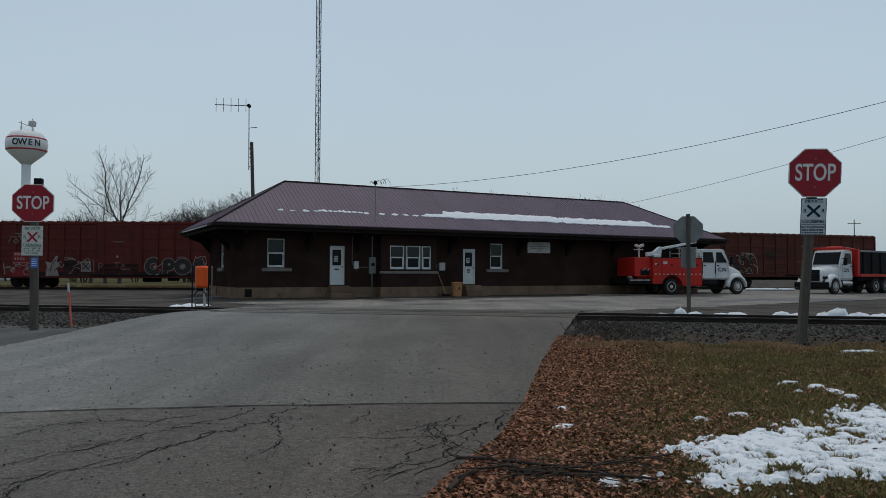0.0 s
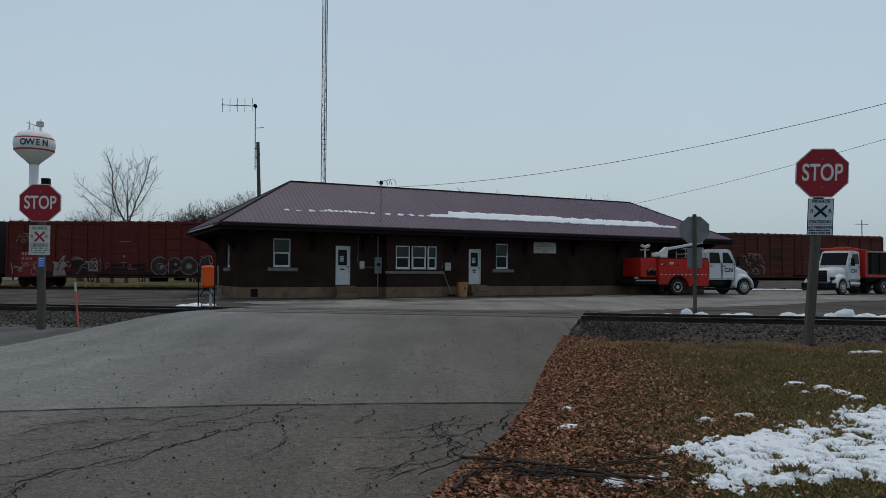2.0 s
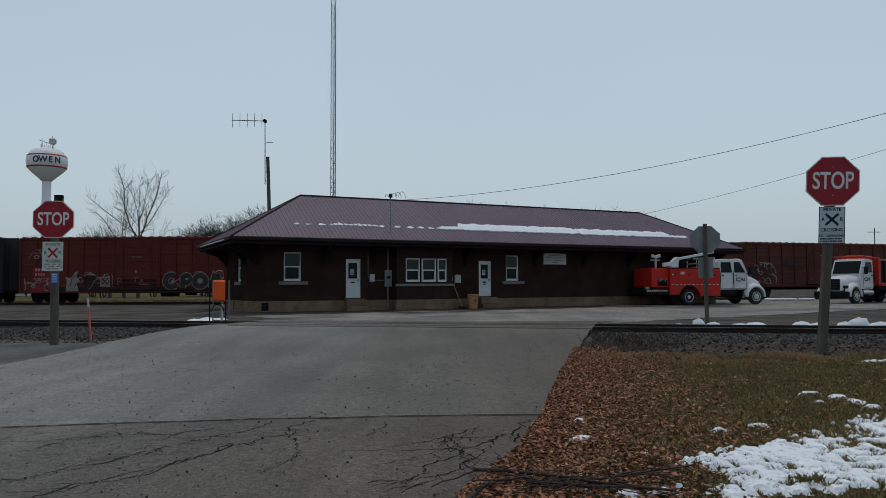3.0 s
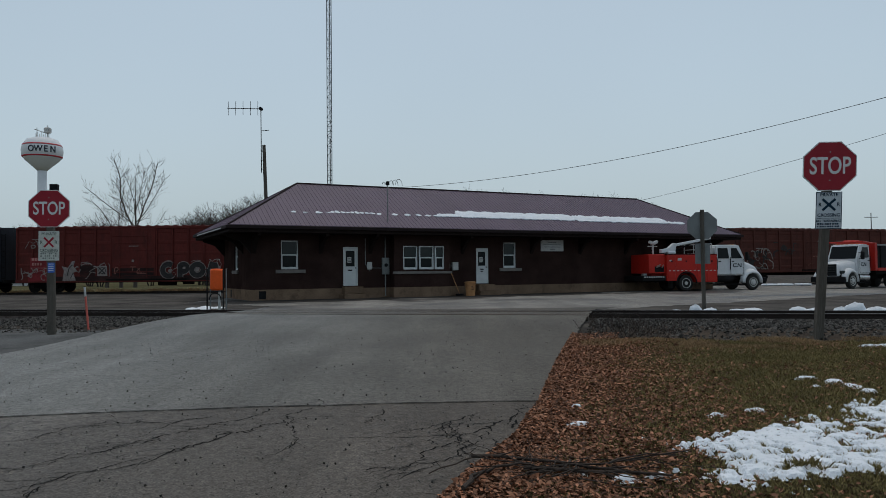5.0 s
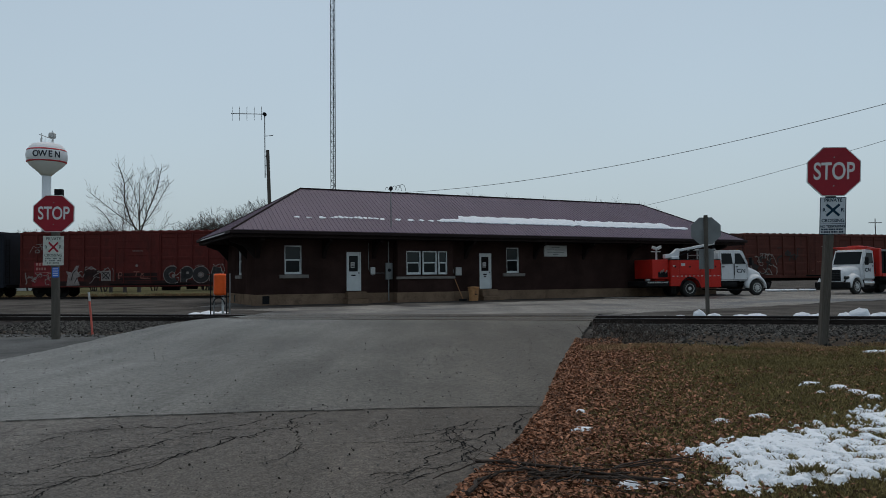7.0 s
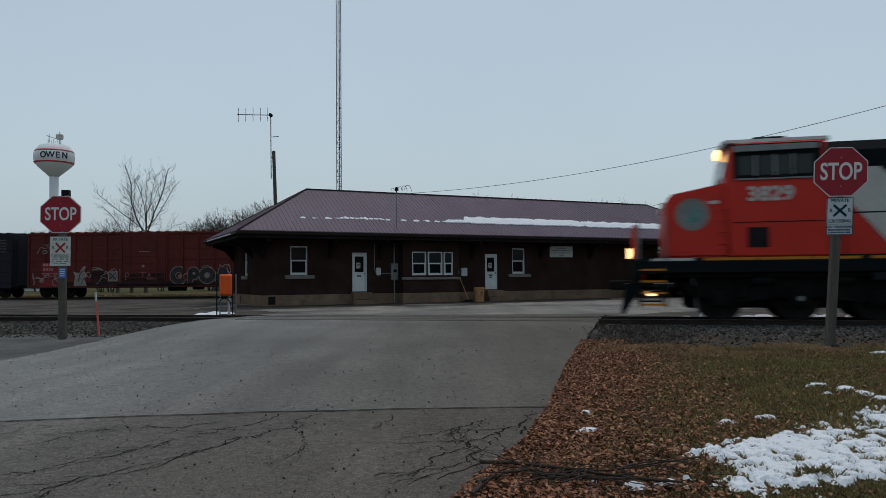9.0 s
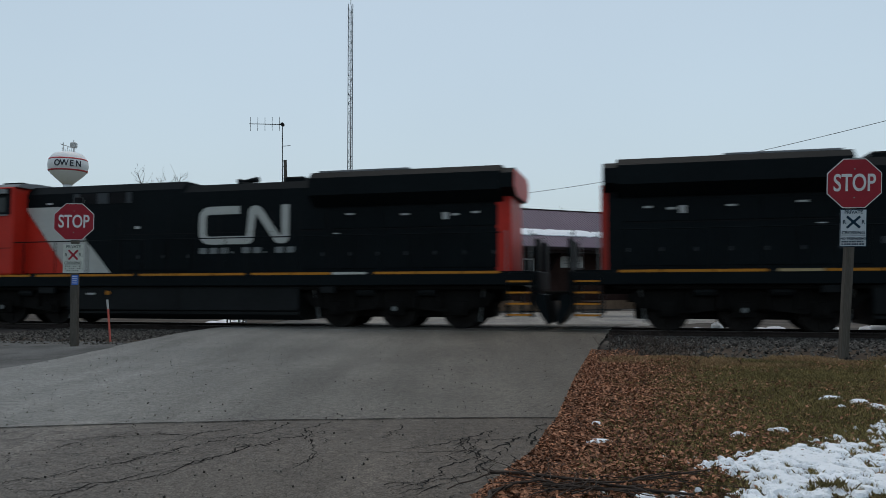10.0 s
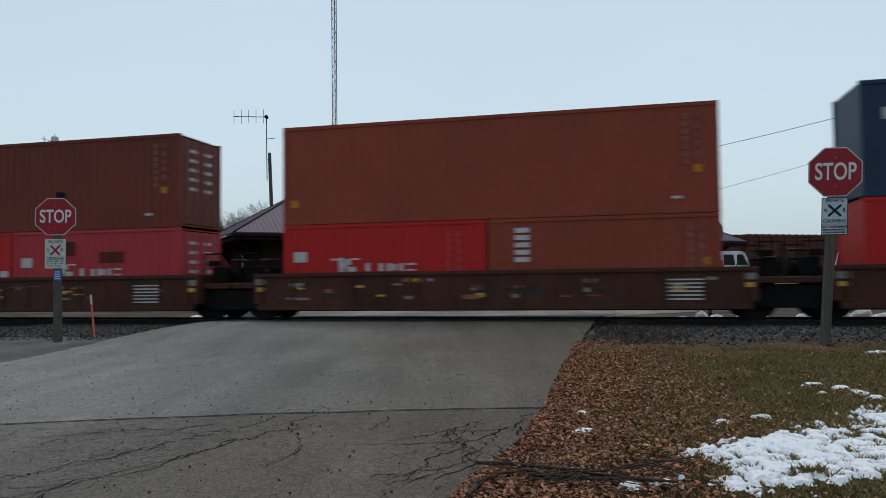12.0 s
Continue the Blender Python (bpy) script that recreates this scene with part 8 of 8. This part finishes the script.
def field_weeds():
    """Rank dead weeds along the far side of the yard, seen under the standing boxcars."""
    rnd = random.Random(77)
    verts, faces = [], []
    for k in range(9000):
        x, y = rnd.uniform(-48, -6), rnd.uniform(58.5, 66)
        if noise.noise((x * 0.5, y * 0.4, 3)) < -0.15:
            continue
        h = rnd.uniform(0.06, 0.3)
        lx, ly = rnd.gauss(0, 0.14), rnd.gauss(0, 0.14)
        b = len(verts)
        verts.extend([(x - 0.02, y, 0.18), (x + 0.02, y, 0.18), (x + lx * 0.5 + 0.015, y + ly * 0.5, 0.2 + h * 0.6), (x + lx, y + ly, 0.2 + h)])
        faces.extend([(b, b + 1, b + 2), (b, b + 2, b + 3)])
    tagged(raw("field_weeds", verts, faces, "dry_grass"), "pale dead weeds beyond the yard track", "weeds", kind="stuff")


field_weeds()


# ---- verge: soil, leaves, grass, snow ----
def verge_in(x, y):
    return x > lerp(ROAD_R, y) - 0.25 and qdist(x, y) < -7.9 + 0.9 * noise.noise((x * 0.8, y * 0.8, 3))


verge = grid_mesh("verge", list(np.arange(-2.6, 26, 0.2)), list(np.arange(-8, 18, 0.2)), lambda x, y: bed_z(x, y) + 0.012 - 0.09 * (1 - ss(-0.25, 0.05, x - lerp(ROAD_R, y))) + 0.015 * (1 + noise.noise((x * 1.1, y * 1.1, 0))), "soil", verge_in)
tagged(verge, "leaf-strewn grassy soil verge beside the road", "ground", kind="structure")


def verge_z(x, y):
    return bed_z(x, y) + 0.014 + 0.015 * (1 + noise.noise((x * 1.1, y * 1.1, 0)))


def snow_depth(x, y):
    """Over zero inside the melting patch."""
    top = 5.85 + 0.55 * (x - 1.8)
    low = 4.86 + 0.04 * (x - 2)
    left = x - 1.72 - 0.12 * (y - 4.9)
    d = min(top - y, y - low, left * 0.9)
    n1 = noise.noise((x * 1.6, y * 1.6, 1)) * 0.32 + noise.noise((x * 5, y * 5, 2)) * 0.22 + noise.noise((x * 10, y * 8, 4)) * 0.40 + noise.noise((x * 26, y * 22, 4)) * 0.28
    fill = 0.3 * math.exp(-((x - 2.85) ** 2 + (y - 5.25) ** 2) / 0.16)
    return min(d, 0.22) + n1 - 0.09 + min(fill, max(d * 2, 0))


def snow_field(name, xs, ys, fn, label, zlift=0.012):
    verts, faces, idx = [], [], {}

    def vid(i, j):
        if (i, j) not in idx:
            x, y = xs[i], ys[j]
            idx[i, j] = len(verts)
            verts.append((x, y, verge_z(x, y) + zlift + 0.035 * ss(0, 0.25, fn(x, y)) - 0.008 + 0.008 * noise.noise((x * 9, y * 9, 7))))
        return idx[i, j]
    for i in range(len(xs) - 1):
        for j in range(len(ys) - 1):
            if fn((xs[i] + xs[i + 1]) / 2, (ys[j] + ys[j + 1]) / 2) > 0:
                faces.append((vid(i, j), vid(i + 1, j), vid(i + 1, j + 1), vid(i, j + 1)))
    ob = raw(name, verts, faces, "snow")
    return tagged(ob, label, "snow", kind="stuff")


snow_field("snow_patch", list(np.arange(1.4, 5.4, 0.016)), list(np.arange(4.6, 7.6, 0.016)), snow_depth, "melting snow patch broken by grass and leaves")
SMALL = [(1.21, 6.55, 0.13, 0.07), (1.32, 7.35, 0.06, 0.09), (1.2, 4.93, 0.11, 0.05), (1.42, 4.98, 0.09, 0.045), (4.25, 8.75, 0.14, 0.06), (4.45, 8.45, 0.12, 0.1), (4.5, 8.15, 0.1, 0.12), (4.5, 7.85, 0.12, 0.08), (6.9, 11.6, 0.5, 0.1), (7.6, 11.5, 0.5, 0.1), (4.1, 8.2, 0.07, 0.04), (2.95, 7.0, 0.12, 0.05), (2.5, 6.8, 0.1, 0.05), (0.93, 5.05, 0.05, 0.03)]


def small_snow(x, y):
    d = max(1 - ((x - a) / c) ** 2 - ((y - b) / e) ** 2 for a, b, c, e in SMALL)
    return d * 0.3 + 0.22 * noise.noise((x * 9, y * 9, 4)) - 0.02


snow_field("snow_scraps", list(np.arange(0.7, 8.6, 0.03)), list(np.arange(4.6, 12.2, 0.03)), small_snow, "small scraps of old snow on the verge")


def ground_scatter():
    rnd = random.Random(8)
    verts, faces = [], []
    # leaves
    count = 0
    while count < 70000:
        wide = count >= 56000
        y = -6.0 + 19.0 * rnd.random() if wide else 1.0 + 13.5 * rnd.random()
        e = lerp(ROAD_R, y)
        x = e - 0.1 + rnd.random() ** 1.5 * (11.0 if wide else 8.5)
        if (x > y * 0.72 + 1.2) != wide or not verge_in(x, y):
            if not (e - 0.18 < x <= e + 0.8 and qdist(x, y) < -5.9 and rnd.random() < 0.3):
                continue
        dens = 1.0 - 0.84 * ss(0.3, 2.1, x - e) + 0.35 * noise.noise((x * 0.9, y * 0.9, 2))
        if qdist(x, y) > -6.5:
            dens *= 0.5
        if snow_depth(x, y) > 0.02:
            dens *= 0.1
        if rnd.random() > dens:
            continue
        count += 1
        r = rnd.uniform(0.009, 0.027)
        lift = rnd.uniform(0.004, 0.03) * (1 if rnd.random() < 0.8 else 1.8)
        zc = max(verge_z(x, y), road_z(x, y) if x < e + 0.05 else -1) + lift
        R = Euler((rnd.gauss(0, 0.35), rnd.gauss(0, 0.35), rnd.uniform(0, 6.3))).to_matrix()
        b = len(verts)
        curl = rnd.uniform(-0.1, 0.6) * r
        for v in ((-1.0, 0, curl * 0.4), (-0.2, -0.55, curl), (0.5, -0.4, curl * 0.8), (1.05, 0, 0), (0.5, 0.42, curl * 0.8), (-0.2, 0.6, curl), (0.1, 0.0, 0)):
            verts.append(Vector((x, y, zc)) + R @ Vector((v[0] * r, v[1] * r, v[2])))
        faces += [(b, b + 1, b + 6), (b + 1, b + 2, b + 6), (b + 2, b + 3, b + 6), (b + 3, b + 4, b + 6), (b + 4, b + 5, b + 6), (b + 5, b, b + 6)]
    tagged(raw("fallen_leaves", verts, faces, "leaf"), "dense litter of dry brown fallen leaves", "leaves", kind="stuff")

    def blades(name, material, n, where, hgt, label):
        verts, faces = [], []
        c = 0
        tries = 0
        while c < n and tries < n * 12:
            tries += 1
            p = where(rnd)
            if p is None:
                continue
            x, y, k = p
            c += 1
            h = hgt * rnd.uniform(0.5, 1.3) * k
            a = rnd.uniform(0, 6.3)
            w = 0.004 + 0.003 * rnd.random()
            lean = Vector((rnd.gauss(0, 0.45), rnd.gauss(0, 0.45), 1)) * h
            z = verge_z(x, y)
            b = len(verts)
            sx, sy = w * math.cos(a), w * math.sin(a)
            verts.extend([(x - sx, y - sy, z), (x + sx, y + sy, z), (x + lean.x * 0.5 + sx * 0.6, y + lean.y * 0.5 + sy * 0.6, z + lean.z * 0.6), (x + lean.x, y + lean.y, z + lean.z * 0.9)])
            faces.extend([(b, b + 1, b + 2), (b, b + 2, b + 3)])
        tagged(raw(name, verts, faces, material), label, "grass", kind="stuff")

    def lawn(r):
        y = 4.3 + 9.0 * r.random() ** 1.2
        e = lerp(ROAD_R, y)
        x = e + 0.3 + r.random() * 8
        if x > y * 0.68 + 1 or not verge_in(x, y) or r.random() > 0.25 + 0.75 * ss(0.6, 3.0, x - e) + 0.5 * noise.noise((x, y, 6)):
            return None
        sd = snow_depth(x, y)
        if sd > 0.04 and r.random() < 0.66:
            return None
        return x, y, (0.95 if sd > 0 else 1.0) * (0.6 if y < 5.0 else 1.0)

    def tall(r):
        s = r.uniform(3.0, 14)
        q = -r.uniform(7.5, 9.2)
        p = TRACK_M @ Vector((s, q, 0))
        if on_road(p.x, p.y, 0.15) or noise.noise((p.x * 1.3, p.y * 1.3, 9)) < 0.08:
            return None
        return p.x, p.y, 1.0
    blades("lawn_grass", "grass", 110000, lawn, 0.042, "short olive winter grass among the leaves")
    blades("dry_grass", "dry_grass", 11000, tall, 0.075, "straw-coloured dry grass along the ballast edge")

    def tuftw(r):
        x, y = r.gauss(2.46, 0.06), r.gauss(5.08, 0.03)
        return x, y, 1.3
    blades("grass_tuft", "grass", 260, tuftw, 0.06, "green grass tuft standing out of the snow")


ground_scatter()


def brush_pile():
    rnd = random.Random(21)
    e = thing("brush_pile", pose(0, 0, 0), "low pile of cut bare branches lying in the leaves", "branches")
    for k in range(26):
        x, y = rnd.uniform(0.55, 1.5), rnd.uniform(4.78, 5.2)
        a = rnd.gauss(0.1, 0.85) + (math.pi if rnd.random() < 0.5 else 0)
        L = rnd.uniform(0.2, 0.75)
        r = rnd.uniform(0.003, 0.009)
        bm = B()
        p = Vector((x, y, verge_z(x, y) + rnd.uniform(0.02, 0.09)))
        n = 5
        for i in range(n):
            a += rnd.gauss(0, 0.14)
            q = p + Vector((math.cos(a), math.sin(a), rnd.gauss(0, 0.09))) * L / n
            q.z = max(q.z, verge_z(q.x, q.y) + 0.015)
            rod(bm, p, q, r, r * 0.85, n=5)
            if rnd.random() < 0.4:
                b2 = a + rnd.choice((-1, 1)) * rnd.uniform(0.4, 0.9)
                rod(bm, q, q + Vector((math.cos(b2), math.sin(b2), rnd.uniform(0, 0.3))) * L * 0.25, r * 0.6, r * 0.3, n=4)
            p, r = q, r * 0.85
        part("branch", bm, "twig", e)

    for path, r in (([(0.2, 5.52), (0.62, 5.33), (1.0, 5.12), (1.3, 4.95)], 0.014), ([(0.12, 4.7), (0.18, 4.93), (0.3, 5.1), (0.45, 5.17), (0.62, 5.16)], 0.016),
                    ([(0.6, 5.08), (1.1, 5.18), (1.8, 5.48)], 0.008), ([(0.55, 5.12), (0.95, 5.0), (1.5, 4.9)], 0.012), ([(0.16, 5.6), (0.2, 5.4), (0.08, 5.22), (-0.1, 5.05)], 0.007), ([(0.9, 5.3), (0.8, 5.05), (0.62, 4.85)], 0.008)):
        bm = B()
        pts = [Vector((x, y, max(verge_z(x, y), road_z(x, y)) + 0.035 + 0.02 * rnd.random())) for x, y in path]
        for a, b in zip(pts, pts[1:]):
            m2 = (a + b) / 2 + Vector((rnd.gauss(0, 0.012), rnd.gauss(0, 0.012), 0.01))
            rod(bm, a, m2, r, r * 0.92, n=7)
            rod(bm, m2, b, r * 0.92, r * 0.85, n=7)
            r *= 0.85
            rod(bm, m2, m2 + Vector((rnd.gauss(0, 0.12), rnd.gauss(0, 0.12), 0.06)), r * 0.5, r * 0.2, n=5)
        part("branch", bm, "twig", e, "thicker dark branch")


brush_pile()


def weed_clump():
    """Thin dead weed stalks at the corner of road and ballast."""
    rnd = random.Random(4)
    bm = B()
    for k in range(150):
        x = rnd.gauss(3.7, 0.45)
        y = rnd.gauss(14.6, 1.0)
        if on_road(x, y, 0.02):
            continue
        z = bed_z(x, y)
        h = rnd.uniform(0.1, 0.36)
        t = Vector((rnd.gauss(0, 0.12), rnd.gauss(0, 0.12), h))
        rod(bm, (x, y, z), Vector((x, y, z)) + t, 0.006, 0.003, n=3)
        for _ in range(3):
            k2 = rnd.uniform(0.4, 1)
            s = Vector((x, y, z)) + t * k2
            rod(bm, s, s + Vector((rnd.gauss(0, 0.09), rnd.gauss(0, 0.09), 0.08)), 0.003, 0.002, n=3)
    tagged(part("dead_weeds", bm, "twig", None), "dark dead weed stalks at the edge of the ballast", "weeds", kind="stuff")


weed_clump()


def snow_piles():
    rnd = random.Random(13)
    for x, y, w, h in ((6.9, 0, 0.16, 0.1), (7.3, 0, 0.2, 0.12), (7.85, 0, 0.2, 0.34), (8.3, 0, 0.24, 0.2), (9.05, 0, 0.3, 0.16), (9.5, 0, 0.34, 0.2), (10.7, 0, 0.3, 0.26), (11.15, 0, 0.34, 0.2), (11.9, 0, 0.3, 0.26), (12.25, 0, 0.34, 0.44), (12.8, 0, 0.4, 0.26), (13.4, 0, 0.45, 0.22), (14.3, 0, 0.5, 0.2)):
        bm = B()
        n, m2 = 16, 5
        rings = []
        for j in range(m2):
            t = j / (m2 - 1)
            rr = w * math.sqrt(max(0, 1 - t ** 2)) + 0.01
            rings.append([bm.verts.new((rr * math.cos(2 * math.pi * i / n) * (1 + 0.35 * noise.noise((x + math.cos(6.28 * i / n), y + math.sin(6.28 * i / n), t * 2))),
                                        0.55 * rr * math.sin(2 * math.pi * i / n), 0.68 * h * t * (1 + 0.45 * noise.noise((x * 3 + i * 0.8, y, t * 2))) - 0.03 * (j == 0))) for i in range(n)])
        for a, b in zip(rings, rings[1:]):
            for i in range(n):
                bm.faces.new((a[i], a[(i + 1) % n], b[(i + 1) % n], b[i]))
        bm.faces.new(rings[-1])
        ob = part("snow_mound", bm, "snow", None, smooth=True)
        qx = TRACK_Y + TRACK_SLOPE * x + 2.9
        ob.matrix_basis = pose(x, qx, bed_z(x, qx) - 0.005)
        tagged(ob, "small dirty-white heap of ploughed snow beside the rails", "snow", "snow heaps")
    for dx, dy, w, h in ((0.0, 0.0, 0.34, 0.12), (0.42, 0.35, 0.26, 0.08), (-0.45, -0.2, 0.3, 0.07), (0.15, -0.5, 0.2, 0.05), (-0.1, 0.7, 0.28, 0.06)):
        bm = B()
        rings = []
        for j in range(4):
            t = j / 3
            rings.append([bm.verts.new((w * (1.02 - t) * math.cos(6.283 * i / 14) * (1 + 0.5 * noise.noise((dx * 5 + math.cos(6.283 * i / 14) * 1.5, dy * 5 + math.sin(6.283 * i / 14) * 1.5, t))),
                                        1.3 * w * (1.02 - t) * math.sin(6.283 * i / 14), h * t ** 0.6 - 0.02 * (j == 0))) for i in range(14)])
        for a, b in zip(rings, rings[1:]):
            for i in range(14):
                bm.faces.new((a[i], a[(i + 1) % 14], b[(i + 1) % 14], b[i]))
        bm.faces.new(rings[-1])
        ob = part("snow_scrap", bm, "snow", None, smooth=True)
        ob.matrix_basis = pose(-9.2 + dx, 28.9 + dy, 0.2)
        tagged(ob, "thin old snow scrap beside the orange tank", "snow", "snow scraps")
    bm = B()
    for a in (0, 1.2, 2.6):
        box(bm, a, a + 1.0, -0.5, 0.5, 0, 0.18, 0.08)
    ob = part("snow_bank", bm, "snow", None)
    ob.matrix_basis = pose(25.0, 57.5, 0.22)
    tagged(ob, "low bank of old snow at the far edge of the yard", "snow")


snow_piles()


def cracks():
    """Open cracks running through the old asphalt: narrow dark sunken lines."""
    rnd = random.Random(31)
    verts, faces = [], []

    def crack(x, y, head, length, w, lev=0):
        n = max(5, int(length / 0.05))
        prev = None
        for i in range(n + 1):
            a = head + rnd.gauss(0, 0.6)
            z = road_z(x, y) + 0.0035
            ww = w * (0.35 + 1.1 * rnd.random()) * (1 - 0.6 * i / n)
            nx, ny = -math.sin(head) * ww, math.cos(head) * ww
            b = len(verts)
            verts.extend([(x + nx, y + ny, z), (x - nx, y - ny, z)])
            if prev is not None:
                faces.append((prev, prev + 1, b + 1, b))
            prev = b
            x += math.cos(a) * length / n
            y += math.sin(a) * length / n
            head += rnd.gauss(0, 0.05)
            if y > joint_y(x) - 0.03 or not on_road(x, y, -0.05) or y < 3.0:
                return
            if lev < 2 and rnd.random() < 0.075:
                crack(x, y, head + rnd.choice((-1, 1)) * rnd.uniform(0.35, 0.95), length * rnd.uniform(0.2, 0.4), w * 0.7, lev + 1)
    for x, y, a0, L, w in ((0.68, 6.95, -1.95, 3.0, 0.009), (0.3, 7.2, -1.9, 2.6, 0.006), (0.85, 7.55, -2.0, 3.4, 0.008), (0.95, 7.1, -1.9, 3.0, 0.007), (0.35, 7.3, -2.0, 1.4, 0.004), (-1.35, 7.75, -1.95, 2.0, 0.006), (-1.5, 7.1, -2.15, 2.6, 0.007), (-1.75, 7.7, -2.3, 2.6, 0.006),
                           (-2.3, 7.4, -2.5, 2.2, 0.005), (-1.9, 6.7, -2.0, 2.2, 0.006), (-2.5, 6.6, -2.1, 1.8, 0.005), (-0.6, 7.6, -1.8, 0.9, 0.004), (0.25, 6.2, -1.95, 1.8, 0.005), (-3.3, 7.3, -2.3, 1.6, 0.004), (-2.6, 7.0, 0.1, 1.2, 0.004), (-1.6, 7.2, 0.2, 0.9, 0.003)):
        crack(x, y, a0, L, w * 1.5)
    # the transverse joint
    xs = np.arange(-9, 1.3, 0.06)
    prev = None
    for x in xs:
        y = joint_y(x)
        z = road_z(x, y) + 0.0125
        w = 0.0065 * max(0.08, noise.noise((x * 2.3, 1, 1)) + 0.5 * noise.noise((x * 9, 1, 1)) + 0.35)
        b = len(verts)
        verts.extend([(x, y + w, z), (x, y - w, z - 0.004)])
        if prev is not None:
            faces.append((prev, prev + 1, b + 1, b))
        prev = b
    tagged(raw("asphalt_cracks", verts, faces, "ink_black"), "dark open cracks and joint in the old asphalt", "cracks", kind="stuff")
    # loose gravel on the road
    for stone, many, label in (("stone", 1300, "dark loose grit and pebbles on the asphalt"), ("sill_stone", 1500, "pale loose grit on the asphalt")):
        v2, f2 = [], []
        for k in range(many):
            y = 3.5 + 14 * rnd.random() ** 1.4
            x = rnd.uniform(max(-8, -0.75 * y), lerp(ROAD_R, y))
            r = rnd.choice((0.003, 0.004, 0.004, 0.005, 0.006, 0.007, 0.008, 0.012))
            R = Euler((rnd.uniform(0, 6), rnd.uniform(0, 6), 0)).to_matrix()
            b = len(v2)
            for v in ((1, 0, 0), (-1, 0, 0), (0, 1, 0), (0, -1, 0), (0, 0, 0.7), (0, 0, -0.7)):
                v2.append(Vector((x, y, road_z(x, y) + 0.01 + r * 0.4)) + R @ Vector(v) * r)
            for f in ((0, 2, 4), (2, 1, 4), (1, 3, 4), (3, 0, 4), (2, 0, 5), (1, 2, 5), (3, 1, 5), (0, 3, 5)):
                f2.append(tuple(b + i for i in f))
        tagged(raw("road_grit", v2, f2, stone), label, "gravel", kind="stuff")


cracks()


def motions():
    times = [0.0, 2.0, 4.0, 6.0, 8.0, 8.8, 9.0, 9.2, 9.4, 9.6, 10.0, 11.0, 12.0]
    for ob, u, z, flip in MOVERS:
        walk(ob, [(t, train_pose(u, t, z=z, flip=flip)) for t in times])
    for ob, x in WHEELS:
        top = ob.parent.parent
        turn = -1
        if abs(top.matrix_basis.to_euler().z) > 1.5:
            turn = 1
        rate = TRAIN_SPEED / WHEEL_R
        rows = []
        for k in range(361):
            a = turn * rate * k / 30
            rows.append((k / 30, pose(x, 0, WHEEL_R, 0, math.degrees(a), 0)))
        walk(ob, rows)


motions()
